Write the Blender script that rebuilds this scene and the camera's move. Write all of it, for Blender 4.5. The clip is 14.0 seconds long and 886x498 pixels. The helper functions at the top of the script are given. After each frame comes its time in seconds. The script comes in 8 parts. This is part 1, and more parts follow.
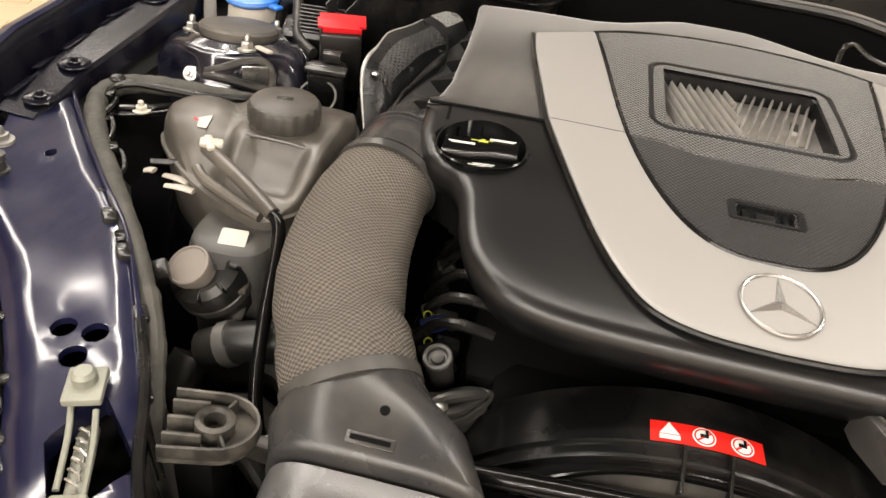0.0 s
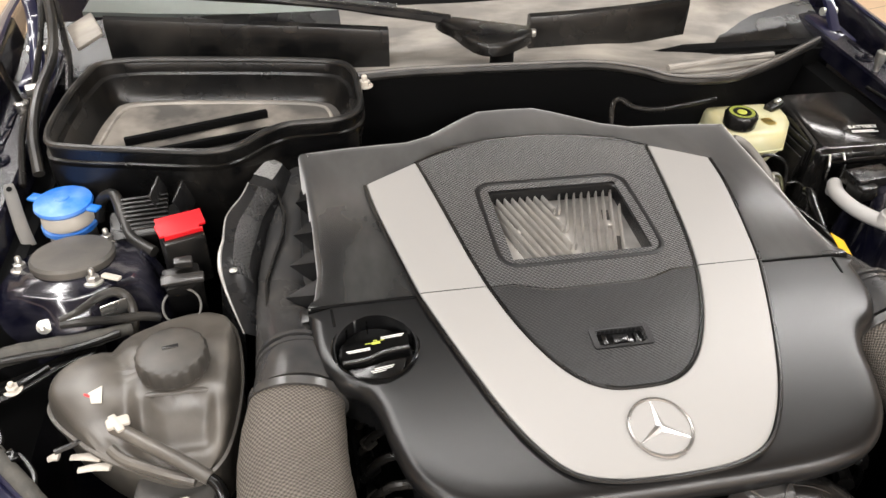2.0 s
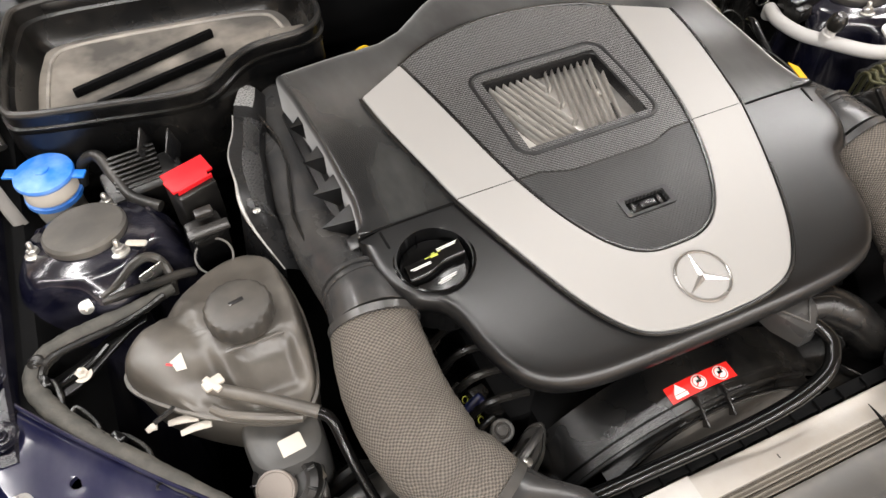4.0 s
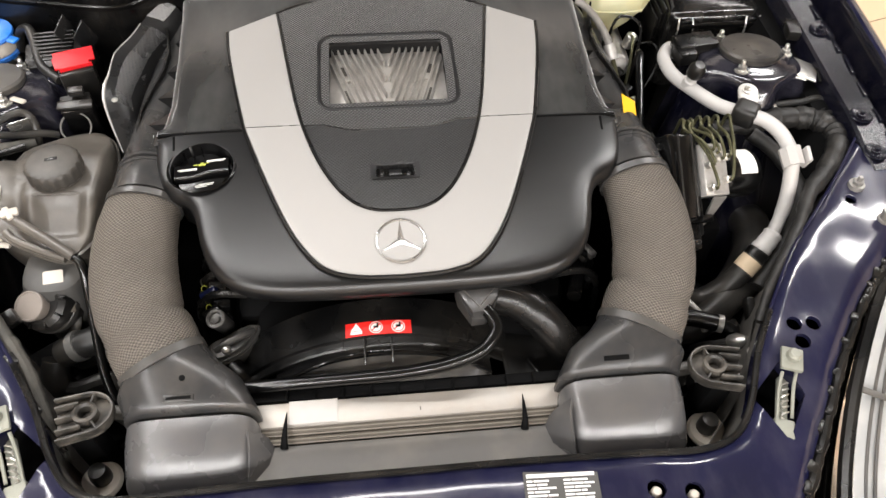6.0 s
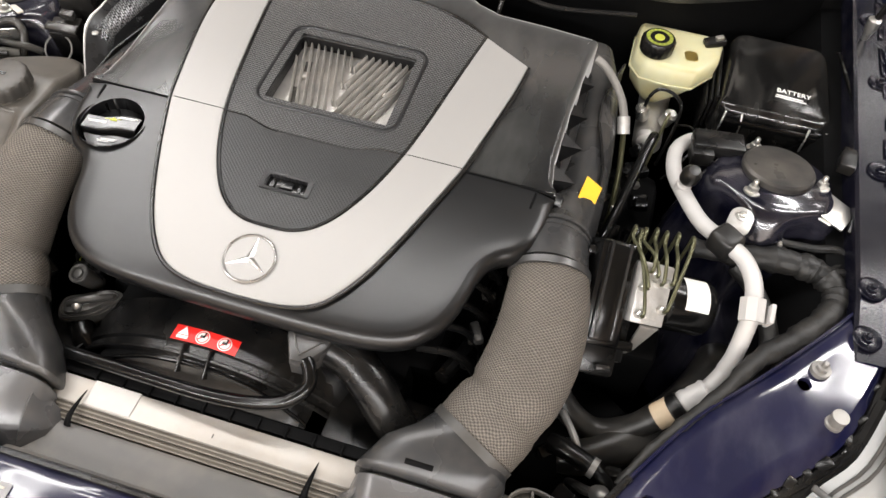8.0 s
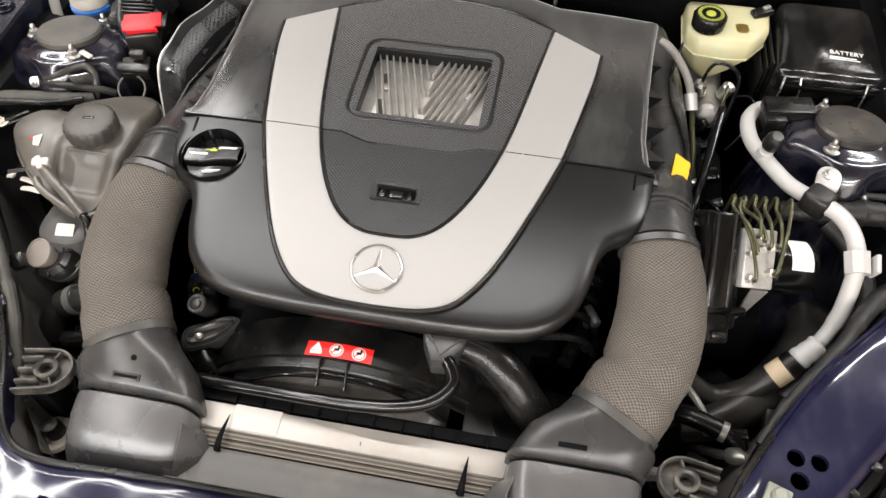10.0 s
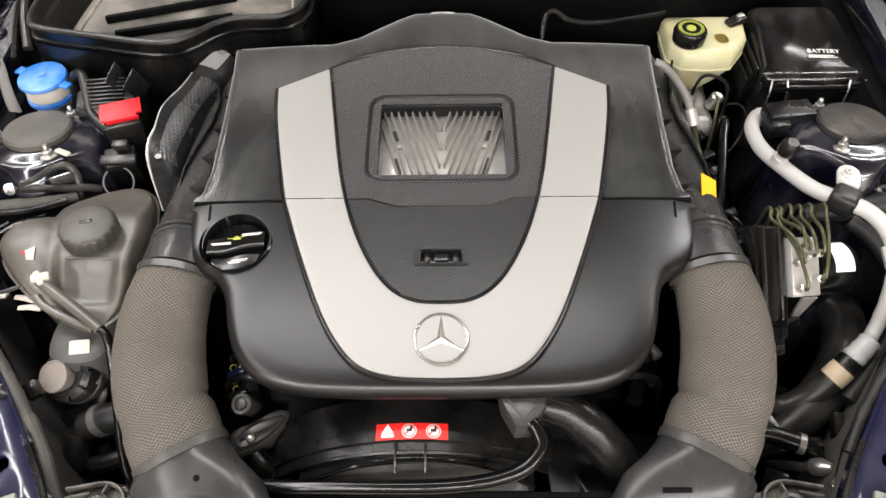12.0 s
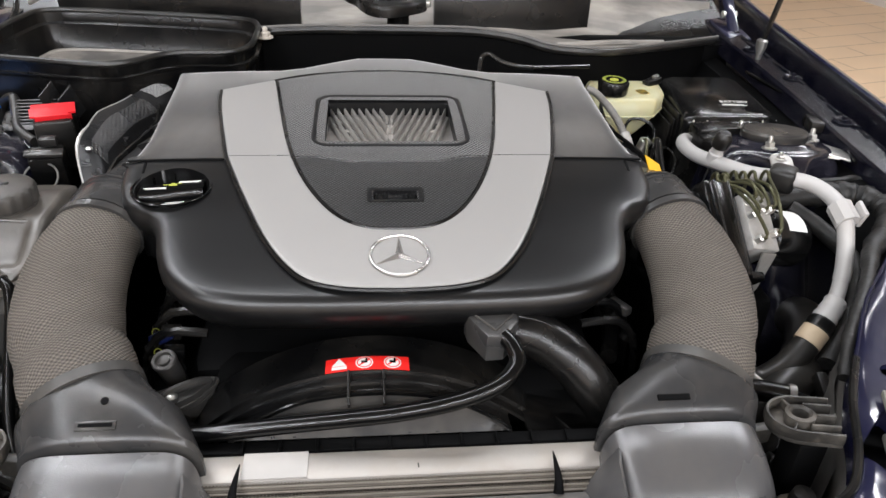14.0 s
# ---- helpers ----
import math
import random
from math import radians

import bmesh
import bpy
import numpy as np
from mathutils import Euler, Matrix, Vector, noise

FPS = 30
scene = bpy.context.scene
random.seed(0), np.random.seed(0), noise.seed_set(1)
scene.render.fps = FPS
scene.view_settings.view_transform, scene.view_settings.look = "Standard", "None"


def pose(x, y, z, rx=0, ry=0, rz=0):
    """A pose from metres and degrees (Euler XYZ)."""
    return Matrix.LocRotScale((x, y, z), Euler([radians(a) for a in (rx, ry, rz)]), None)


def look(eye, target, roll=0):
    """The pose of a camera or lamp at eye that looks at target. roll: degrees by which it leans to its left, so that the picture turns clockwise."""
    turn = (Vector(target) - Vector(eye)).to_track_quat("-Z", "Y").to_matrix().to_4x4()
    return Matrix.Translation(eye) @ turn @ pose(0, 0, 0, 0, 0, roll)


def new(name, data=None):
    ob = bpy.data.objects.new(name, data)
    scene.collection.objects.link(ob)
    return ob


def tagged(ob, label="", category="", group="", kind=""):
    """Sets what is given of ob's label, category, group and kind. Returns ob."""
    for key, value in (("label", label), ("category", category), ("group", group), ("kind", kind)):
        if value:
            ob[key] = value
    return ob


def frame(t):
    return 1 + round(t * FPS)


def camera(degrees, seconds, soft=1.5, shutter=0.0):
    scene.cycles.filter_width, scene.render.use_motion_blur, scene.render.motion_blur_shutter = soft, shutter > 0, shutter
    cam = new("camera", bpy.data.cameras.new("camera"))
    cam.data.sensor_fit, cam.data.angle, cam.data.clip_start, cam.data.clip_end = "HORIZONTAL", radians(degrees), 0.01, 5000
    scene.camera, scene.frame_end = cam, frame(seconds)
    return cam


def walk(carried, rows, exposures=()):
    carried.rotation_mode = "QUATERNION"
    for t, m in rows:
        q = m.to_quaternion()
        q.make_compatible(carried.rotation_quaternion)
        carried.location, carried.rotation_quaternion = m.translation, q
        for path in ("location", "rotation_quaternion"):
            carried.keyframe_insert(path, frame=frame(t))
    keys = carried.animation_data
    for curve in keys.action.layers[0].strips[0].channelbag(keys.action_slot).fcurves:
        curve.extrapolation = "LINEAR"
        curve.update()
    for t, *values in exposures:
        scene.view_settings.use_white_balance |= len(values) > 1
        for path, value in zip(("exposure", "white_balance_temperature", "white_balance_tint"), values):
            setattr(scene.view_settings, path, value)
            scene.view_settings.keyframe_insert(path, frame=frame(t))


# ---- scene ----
cam = camera(61.2, 14.0)
METRES, EYE, TILT, LEAN, TURN = 2.3, 1.35, -38.0, 0.0, 0.0
PATH = [
    (0, (-0.195, -0.018, 1.263), (-0.395, 1.584, 0.081), 8.1),
    (0.5, (-0.19, 0.006, 1.323), (-0.493, 1.691, 0.29), 7.2),
    (1, (-0.209, 0.018, 1.337), (-0.542, 1.756, 0.405), 7.9),
    (1.2, (-0.211, 0.014, 1.361), (-0.546, 1.759, 0.443), 7.3),
    (1.5, (-0.259, 0.029, 1.392), (-0.459, 1.731, 0.362), 7.5),
    (2, (-0.287, 0.058, 1.488), (0.017, 1.59, 0.239), 1.7),
    (2.2, (-0.319, 0.065, 1.509), (0.109, 1.512, 0.197), 1.9),
    (4.3, (-0.438, 0.12, 1.568), (0.06, 1.294, 0.027), -1.6),
    (4.5, (-0.392, 0.091, 1.577), (0.002, 1.281, 0.019), -5.1),
    (5, (-0.272, 0.025, 1.593), (-0.002, 1.156, -0.035), -4.6),
    (5.5, (-0.128, -0.071, 1.616), (0.095, 1.097, 0.007), -1.3),
    (6, (-0.023, -0.123, 1.646), (0.138, 1.103, 0.074), 2.3),
    (6.5, (0.079, -0.097, 1.648), (0.075, 1.177, 0.105), 3.4),
    (7, (0.175, -0.014, 1.646), (0.084, 1.187, 0.049), 4.4),
    (7.2, (0.216, 0.008, 1.639), (0.089, 1.207, 0.043), 5.0),
    (9.3, (0.346, 0.033, 1.625), (-0.007, 1.153, 0.006), 2.2),
    (9.5, (0.317, 0.021, 1.629), (-0.017, 1.148, 0.011), 1.5),
    (10, (0.169, -0.031, 1.642), (-0.053, 1.148, 0.042), -0.2),
    (10.5, (0.024, -0.054, 1.651), (-0.075, 1.191, 0.089), -1.1),
    (11, (0.004, -0.027, 1.654), (-0.026, 1.251, 0.116), -1.2),
    (11.5, (0.015, -0.005, 1.643), (0.013, 1.242, 0.08), -1.3),
    (12, (0.014, 0.013, 1.644), (-0.013, 1.256, 0.077), -1.4),
    (12.5, (0.004, 0.004, 1.617), (-0.077, 1.261, 0.064), -1.0),
    (13, (-0.003, -0.012, 1.552), (-0.128, 1.337, 0.081), -1.4),
    (13.5, (-0.026, -0.119, 1.475), (0.004, 1.45, 0.234), -2.7),
    (14, (-0.032, -0.187, 1.341), (0.168, 1.497, 0.281), 2.7),
]
walk(cam, [(t, look(eye, target, roll)) for t, eye, target, roll in PATH], exposures=[(0.0, -0.10, 7050, 10), (0.5, -0.12, 6800, 10), (1.0, -0.04, 6500, 10), (1.5, 0.0, 6480, 10), (12.5, 0.0, 6360, 10), (13.0, -0.08, 6350, 10), (13.5, -0.20, 6200, 10), (14.0, -0.33, 6000, 10)])

# ---- light: a closed workshop with LED strips on the ceiling ----
world = bpy.data.worlds.new("world")
scene.world = world
world.use_nodes = True
world.node_tree.nodes["Background"].inputs[0].default_value = (0.8, 0.85, 1.0, 1)
world.node_tree.nodes["Background"].inputs[1].default_value = 0.01

CEILING = 2.9
# Strips at y -3.3 and 3.1 are added to brighten the scoops and seats.
STRIPS = [  # centre x, y, length along x, length along y
    (-1.4, 0.9, 0.08, 6.6), (-0.3, 1.0, 1.8, 0.08),
    (0.0, -3.3, 6.4, 0.08), (0.0, -2.2, 6.4, 0.08), (-2.2, 1.60, 2.2, 0.08), (2.2, 1.60, 2.2, 0.08), (0.0, 3.1, 6.4, 0.08),
]
STRIP_POWER = 84.0
for sx, sy, lx, ly in STRIPS:
    lamp = bpy.data.lights.new("strip_lamp", "AREA")
    lamp.shape, lamp.size, lamp.size_y = "RECTANGLE", lx, ly
    lamp.energy = STRIP_POWER * max(lx, ly) / 4.0 * (1.75 if sy < -1 else 1.3 if sx > 1 else 0.6)
    lamp.color = (1.0, 0.97, 0.945)
    new("strip_lamp", lamp).matrix_world = pose(sx, sy, CEILING - 0.06)


# ---- materials ----
def shade(name, color, rough=0.5, metal=0.0, var=0.15, scale=9.0, fine=160.0, bump=0.08, coat=0.0, spec=0.5,
          dust=None, dust_amount=0.5, dust_scale=14.0, rough_var=0.12, trans=0.0, sub=0.0, ior=1.45, coat_rough=0.06, sheen=0.0, stretch=(1, 1, 1)):
    """A surface with broad stains, fine grain in its gloss and relief, and a film of dust where asked."""
    m = bpy.data.materials.new(name)
    m.use_nodes = True
    n, l = m.node_tree.nodes, m.node_tree.links
    b = n["Principled BSDF"]
    tc = n.new("ShaderNodeTexCoord")
    broad = n.new("ShaderNodeTexNoise")
    broad.inputs["Scale"].default_value, broad.inputs["Detail"].default_value = scale, 5.0
    grain = n.new("ShaderNodeTexNoise")
    grain.inputs["Scale"].default_value, grain.inputs["Detail"].default_value = fine, 3.0
    for t in (broad, grain):
        l.new(tc.outputs["Object"], t.inputs["Vector"])
    mix = n.new("ShaderNodeMix")
    mix.data_type = "RGBA"
    mix.inputs[6].default_value = (*[c * (1 - var) for c in color], 1)
    mix.inputs[7].default_value = (*[min(1, c * (1 + var)) for c in color], 1)
    l.new(broad.outputs["Fac"], mix.inputs[0])
    out = mix.outputs[2]
    if dust:
        film = n.new("ShaderNodeTexNoise")
        film.inputs["Scale"].default_value, film.inputs["Detail"].default_value = dust_scale, 4.0
        film.inputs["Roughness"].default_value = 0.55
        drag = n.new("ShaderNodeMapping")
        drag.inputs["Scale"].default_value = stretch
        l.new(tc.outputs["Object"], drag.inputs["Vector"])
        l.new(drag.outputs["Vector"], film.inputs["Vector"])
        cut = n.new("ShaderNodeMapRange")
        cut.inputs["From Min"].default_value, cut.inputs["From Max"].default_value = 0.42, 0.72
        cut.inputs["To Max"].default_value = dust_amount
        l.new(film.outputs["Fac"], cut.inputs["Value"])
        mix2 = n.new("ShaderNodeMix")
        mix2.data_type = "RGBA"
        mix2.inputs[7].default_value = (*dust, 1)
        l.new(out, mix2.inputs[6])
        l.new(cut.outputs["Result"], mix2.inputs[0])
        out = mix2.outputs[2]
    l.new(out, b.inputs["Base Color"])
    rr = n.new("ShaderNodeMapRange")
    rr.inputs["To Min"].default_value, rr.inputs["To Max"].default_value = max(0.02, rough - rough_var), min(1, rough + rough_var)
    l.new(broad.outputs["Fac"], rr.inputs["Value"])
    l.new(rr.outputs["Result"], b.inputs["Roughness"])
    b.inputs["Metallic"].default_value = metal
    b.inputs["Coat Weight"].default_value = coat
    b.inputs["Coat Roughness"].default_value = coat_rough
    b.inputs["Specular IOR Level"].default_value = spec
    b.inputs["Sheen Weight"].default_value = sheen
    b.inputs["Sheen Roughness"].default_value = 0.35
    b.inputs["Transmission Weight"].default_value = trans
    b.inputs["IOR"].default_value = ior
    b.inputs["Subsurface Weight"].default_value = sub
    b.inputs["Subsurface Radius"].default_value = (0.02, 0.015, 0.008)
    if bump:
        bp = n.new("ShaderNodeBump")
        bp.inputs["Strength"].default_value, bp.inputs["Distance"].default_value = bump, 0.001
        l.new(grain.outputs["Fac"], bp.inputs["Height"])
        l.new(bp.outputs["Normal"], b.inputs["Normal"])
    return m


def woven(name, dark, light, width, height, uv=True, turn=0.0, rough=0.8, metal=0.0, bump=0.8, depth=0.0012, var=0.25, spec=0.3, mortar=0.22, uneven=0.0):
    """Cloth or embossed sheet: rows of small raised stitches, set off row by row."""
    m = shade(name, light, rough=rough, metal=metal, var=var, bump=0, spec=spec)
    n, l = m.node_tree.nodes, m.node_tree.links
    b = n["Principled BSDF"]
    tc = n.new("ShaderNodeTexCoord")
    mp = n.new("ShaderNodeMapping")
    mp.inputs["Rotation"].default_value = (0, 0, radians(turn))
    l.new(tc.outputs["UV" if uv else "Object"], mp.inputs["Vector"])
    br = n.new("ShaderNodeTexBrick")
    br.inputs["Scale"].default_value = 100.0
    br.inputs["Brick Width"].default_value, br.inputs["Row Height"].default_value = width * 100, height * 100
    br.inputs["Mortar Size"].default_value, br.inputs["Mortar Smooth"].default_value = height * mortar * 100, 1.0
    warp, shift, total = n.new("ShaderNodeTexNoise"), n.new("ShaderNodeVectorMath"), n.new("ShaderNodeVectorMath")
    warp.inputs["Scale"].default_value = 140.0
    shift.operation, total.operation = "SCALE", "ADD"
    shift.inputs["Scale"].default_value = uneven
    l.new(mp.outputs["Vector"], warp.inputs["Vector"])
    l.new(warp.outputs["Color"], shift.inputs[0])
    l.new(mp.outputs["Vector"], total.inputs[0])
    l.new(shift.outputs["Vector"], total.inputs[1])
    l.new(total.outputs["Vector"], br.inputs["Vector"])
    mix = n.new("ShaderNodeMix")
    mix.data_type = "RGBA"
    mix.inputs[7].default_value = (*dark, 1)
    old = b.inputs["Base Color"].links[0].from_socket
    l.new(old, mix.inputs[6])
    l.new(br.outputs["Fac"], mix.inputs[0])
    l.new(mix.outputs[2], b.inputs["Base Color"])
    bp = n.new("ShaderNodeBump")
    bp.invert = True
    bp.inputs["Strength"].default_value, bp.inputs["Distance"].default_value = bump, depth
    l.new(br.outputs["Fac"], bp.inputs["Height"])
    l.new(bp.outputs["Normal"], b.inputs["Normal"])
    return m


def dotted(name, dark, light, pu, pv, uv=True, rough=0.7, spec=0.3, bump=0.8, depth=0.001, uneven=0.0, sharp=1.0, var=0.3, stain=9.0, **more):
    """Knit or stipple: a staggered lattice of small raised knots, pu by pv metres apart."""
    m = shade(name, light, rough=rough, var=var, scale=stain, bump=0, spec=spec, **more)
    n, l = m.node_tree.nodes, m.node_tree.links
    b = n["Principled BSDF"]
    tc, warp = n.new("ShaderNodeTexCoord"), n.new("ShaderNodeTexNoise")
    src = tc.outputs["UV" if uv else "Object"]
    shift, total, split = n.new("ShaderNodeVectorMath"), n.new("ShaderNodeVectorMath"), n.new("ShaderNodeSeparateXYZ")
    warp.inputs["Scale"].default_value, warp.inputs["Detail"].default_value = 90.0, 4.0
    shift.operation, total.operation = "SCALE", "ADD"
    shift.inputs["Scale"].default_value = uneven
    l.new(src, warp.inputs["Vector"])
    l.new(warp.outputs["Color"], shift.inputs[0])
    l.new(src, total.inputs[0])
    l.new(shift.outputs["Vector"], total.inputs[1])
    l.new(total.outputs["Vector"], split.inputs[0])

    def math_node(op, a, value=None):
        k = n.new("ShaderNodeMath")
        k.operation = op
        l.new(a, k.inputs[0])
        if value is not None:
            if isinstance(value, float):
                k.inputs[1].default_value = value
            else:
                l.new(value, k.inputs[1])
        return k.outputs[0]

    su = math_node("SINE", math_node("MULTIPLY", split.outputs["X"], 2 * math.pi / (2 * pu)))
    sv = math_node("SINE", math_node("MULTIPLY", split.outputs["Y"], 2 * math.pi / (2 * pv)))
    wave = n.new("ShaderNodeMapRange")
    wave.inputs["From Min"].default_value, wave.inputs["From Max"].default_value = -sharp, sharp
    l.new(math_node("MULTIPLY", su, sv), wave.inputs["Value"])
    mix = n.new("ShaderNodeMix")
    mix.data_type = "RGBA"
    mix.inputs[6].default_value = (*dark, 1)
    l.new(b.inputs["Base Color"].links[0].from_socket, mix.inputs[7])
    l.new(wave.outputs["Result"], mix.inputs[0])
    l.new(mix.outputs[2], b.inputs["Base Color"])
    bp = n.new("ShaderNodeBump")
    bp.inputs["Strength"].default_value, bp.inputs["Distance"].default_value = bump, depth
    l.new(wave.outputs["Result"], bp.inputs["Height"])
    l.new(bp.outputs["Normal"], b.inputs["Normal"])
    return m


DUST = (0.28, 0.25, 0.21)
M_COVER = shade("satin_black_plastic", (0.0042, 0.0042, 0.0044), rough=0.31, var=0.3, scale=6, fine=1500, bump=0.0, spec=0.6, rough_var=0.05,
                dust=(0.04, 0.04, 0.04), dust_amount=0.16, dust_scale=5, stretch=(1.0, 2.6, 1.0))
# Dust film and sheen lightened to stand in for reflections on the rear half.
M_COVERREAR = shade("dust_and_reflection_plastic", (0.0055, 0.0056, 0.0056), rough=0.21, var=0.35, scale=7, fine=1500, bump=0.0, spec=0.9, rough_var=0.09, sheen=0.9,
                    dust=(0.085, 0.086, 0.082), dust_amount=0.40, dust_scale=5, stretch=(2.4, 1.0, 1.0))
M_BLACK = shade("black_plastic", (0.0032, 0.0032, 0.0033), rough=0.27, bump=0.1, fine=500, spec=0.45, dust=DUST, dust_amount=0.05)
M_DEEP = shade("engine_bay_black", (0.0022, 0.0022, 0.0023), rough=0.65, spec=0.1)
M_GLOSSBLACK = shade("gloss_black_plastic", (0.003, 0.003, 0.003), rough=0.17, bump=0.02, rough_var=0.10, spec=0.4)
M_GREYPL = shade("grey_black_plastic", (0.012, 0.012, 0.0125), rough=0.22, fine=600, bump=0.12, dust=DUST, dust_amount=0.08)
M_COLLAR = shade("matt_collar_plastic", (0.030, 0.030, 0.0305), rough=0.28, fine=600, bump=0.06, dust=DUST, dust_amount=0.12)
M_GUIDE = shade("mid_grey_plastic", (0.12, 0.115, 0.108), rough=0.45, var=0.15, scale=10, fine=500, bump=0.08, dust=DUST, dust_amount=0.3)
M_LATCH = shade("dusty_olive_grey_zinc", (0.25, 0.255, 0.215), rough=0.5, metal=0.2, var=0.3, scale=50, fine=400, bump=0.3, dust=(0.4, 0.38, 0.32), dust_amount=0.3)
M_MOUNT = shade("dusty_brown_black_plastic", (0.028, 0.026, 0.023), rough=0.42, var=0.4, scale=40, fine=400, bump=0.3, dust=DUST, dust_amount=0.35, dust_scale=40)
M_TAPE = shade("silver_grey_tape", (0.44, 0.42, 0.395), rough=0.5, var=0.1, scale=40, bump=0.1)
M_GUIDEDARK = shade("dark_grey_shroud_plastic", (0.020, 0.019, 0.018), rough=0.45, var=0.2, scale=14, fine=500, bump=0.1, dust=DUST, dust_amount=0.2)
M_BAY = shade("dull_bay_lining", (0.115, 0.108, 0.10), rough=0.5, var=0.4, scale=12, fine=200, bump=0.3, dust=DUST, dust_amount=0.08)
M_CLAMP = shade("pale_grey_band", (0.052, 0.050, 0.047), rough=0.38, var=0.2, bump=0.1, dust=DUST, dust_amount=0.2)
M_SCOOP = shade("satin_scoop_plastic", (0.072, 0.071, 0.072), rough=0.27, spec=0.85, fine=700, bump=0.1, dust=DUST, dust_amount=0.1)
M_SILVER = shade("silver_paint", (0.304, 0.295, 0.283), rough=0.44, metal=0.15, var=0.03, fine=2500, bump=0.03, spec=0.5, rough_var=0.04)
M_CHROME = shade("chrome", (0.75, 0.75, 0.75), rough=0.12, metal=1, var=0.05, bump=0.02, rough_var=0.05)
M_EMBLEM = shade("brushed_emblem", (0.45, 0.445, 0.435), rough=0.24, metal=0.9, var=0.05, bump=0.05)
M_CAST = shade("cast_aluminium", (0.55, 0.53, 0.50), rough=0.42, metal=0.7, var=0.2, fine=700, bump=0.4, dust=(0.12, 0.11, 0.10), dust_amount=0.35, dust_scale=40)
M_CAN = shade("dusty_taupe_plastic", (0.19, 0.165, 0.145), rough=0.5, var=0.2, bump=0.1, dust=DUST, dust_amount=0.3)
M_DARKCAST = shade("grimy_cast_metal", (0.060, 0.058, 0.055), rough=0.35, metal=0.35, var=0.35, scale=30, bump=0.4, dust=DUST, dust_amount=0.15)
M_ALU = shade("bare_aluminium", (0.52, 0.51, 0.49), rough=0.4, metal=0.5, var=0.2, scale=40, fine=400, bump=0.3, dust=(0.22, 0.20, 0.17), dust_amount=0.5, dust_scale=60)
M_STRIP = shade("radiator_aluminium", (0.40, 0.375, 0.342), rough=0.42, metal=0.35, var=0.15, scale=18, fine=300, bump=0.2, dust=(0.35, 0.29, 0.22), dust_amount=0.35, dust_scale=30)
M_FIN = shade("dusty_cooling_fins", (0.095, 0.082, 0.066), rough=0.6, metal=0.3, var=0.3, scale=40, bump=0.4)
M_FINBAR = shade("dusty_condenser_tube", (0.20, 0.18, 0.15), rough=0.5, metal=0.3, var=0.3, scale=40, bump=0.3)
M_STEEL = shade("zinc_plated_steel", (0.58, 0.57, 0.54), rough=0.3, metal=0.9, var=0.2, fine=300, bump=0.2)
M_OLIVE = shade("olive_chromated_pipe", (0.085, 0.083, 0.046), rough=0.35, metal=0.6, var=0.3, bump=0.1)
M_OLDZINC = shade("dull_zinc", (0.26, 0.25, 0.235), rough=0.42, metal=0.5, var=0.3, scale=60, fine=300, bump=0.2, dust=DUST, dust_amount=0.25)
M_NAVY = shade("dark_blue_paint", (0.0050, 0.0056, 0.026), rough=0.45, metal=0.1, var=0.4, fine=900, bump=0.05, spec=0.12, coat=1.0, coat_rough=0.11, dust=(0.20, 0.19, 0.22), dust_amount=0.08, dust_scale=18, stretch=(1.6, 0.8, 1), rough_var=0.18)
# Darker copy of the blue paint; its patchy film paints in cloudy reflections.
M_TOWER = shade("blue_paint_darkened", (0.0028, 0.0029, 0.0085), rough=0.20, metal=0.1, var=0.3, fine=900, bump=0.05, coat=1.0, coat_rough=0.13, dust=(0.20, 0.19, 0.22), dust_amount=0.14, dust_scale=22)
M_REFLECTOR = shade("pale_reflector_strip", (0.78, 0.77, 0.75), rough=0.5, metal=0.1, var=0.1, scale=20, fine=120, bump=0.2)
M_MAT = shade("dark_insulation_mat", (0.02, 0.02, 0.02), rough=0.8, var=0.25, scale=14, fine=120, bump=0.5)
M_BLUEPLUG = shade("dark_blue_plug", (0.006, 0.010, 0.05), rough=0.3)
M_BRAID = shade("grey_braided_sleeve", (0.20, 0.19, 0.175), rough=0.5, metal=0.2, var=0.2, scale=60, fine=900, bump=0.6)
M_OLDLABEL = shade("worn_pale_label", (0.24, 0.235, 0.235), rough=0.4, var=0.3, scale=40, bump=0.1)
M_RAIL = shade("dusty_blue_paint", (0.0035, 0.0035, 0.008), rough=0.22, metal=0.0, var=0.4, fine=500, bump=0.15, spec=0.4, dust=(0.09, 0.085, 0.085), dust_amount=0.10, dust_scale=30, rough_var=0.12)
# Pale greenish tone puts the windscreen's glare into the dash colour.
M_DASH = shade("dash_with_glass_glare", (0.11, 0.125, 0.117), rough=0.45, var=0.2, fine=300, bump=0.15)
M_SEAM = shade("seat_stitching", (0.42, 0.33, 0.20), rough=0.7, bump=0.1)
M_TANK = shade("smoked_plastic_tank", (0.072, 0.065, 0.056), rough=0.38, coat=0.3, coat_rough=0.3, var=0.3, scale=14, fine=500, bump=0.08, spec=0.5, dust=DUST, dust_amount=0.25)
M_TANKLOW = shade("grey_tank_plastic", (0.055, 0.054, 0.052), rough=0.4, var=0.25, bump=0.1, dust=DUST, dust_amount=0.2)
M_DISC = shade("grey_rubber_disc", (0.030, 0.029, 0.028), rough=0.3, var=0.25, fine=700, bump=0.15, dust=DUST, dust_amount=0.35)
# Paler copy of the disc grey, used on the left strut only.
M_DISCPALE = shade("paler_rubber_disc", (0.070, 0.066, 0.060), rough=0.42, var=0.25, fine=700, bump=0.15, dust=DUST, dust_amount=0.3)
M_DISCCAP = shade("dusty_cap_plastic", (0.040, 0.037, 0.033), rough=0.4, var=0.3, scale=30, fine=700, bump=0.15, dust=DUST, dust_amount=0.25)
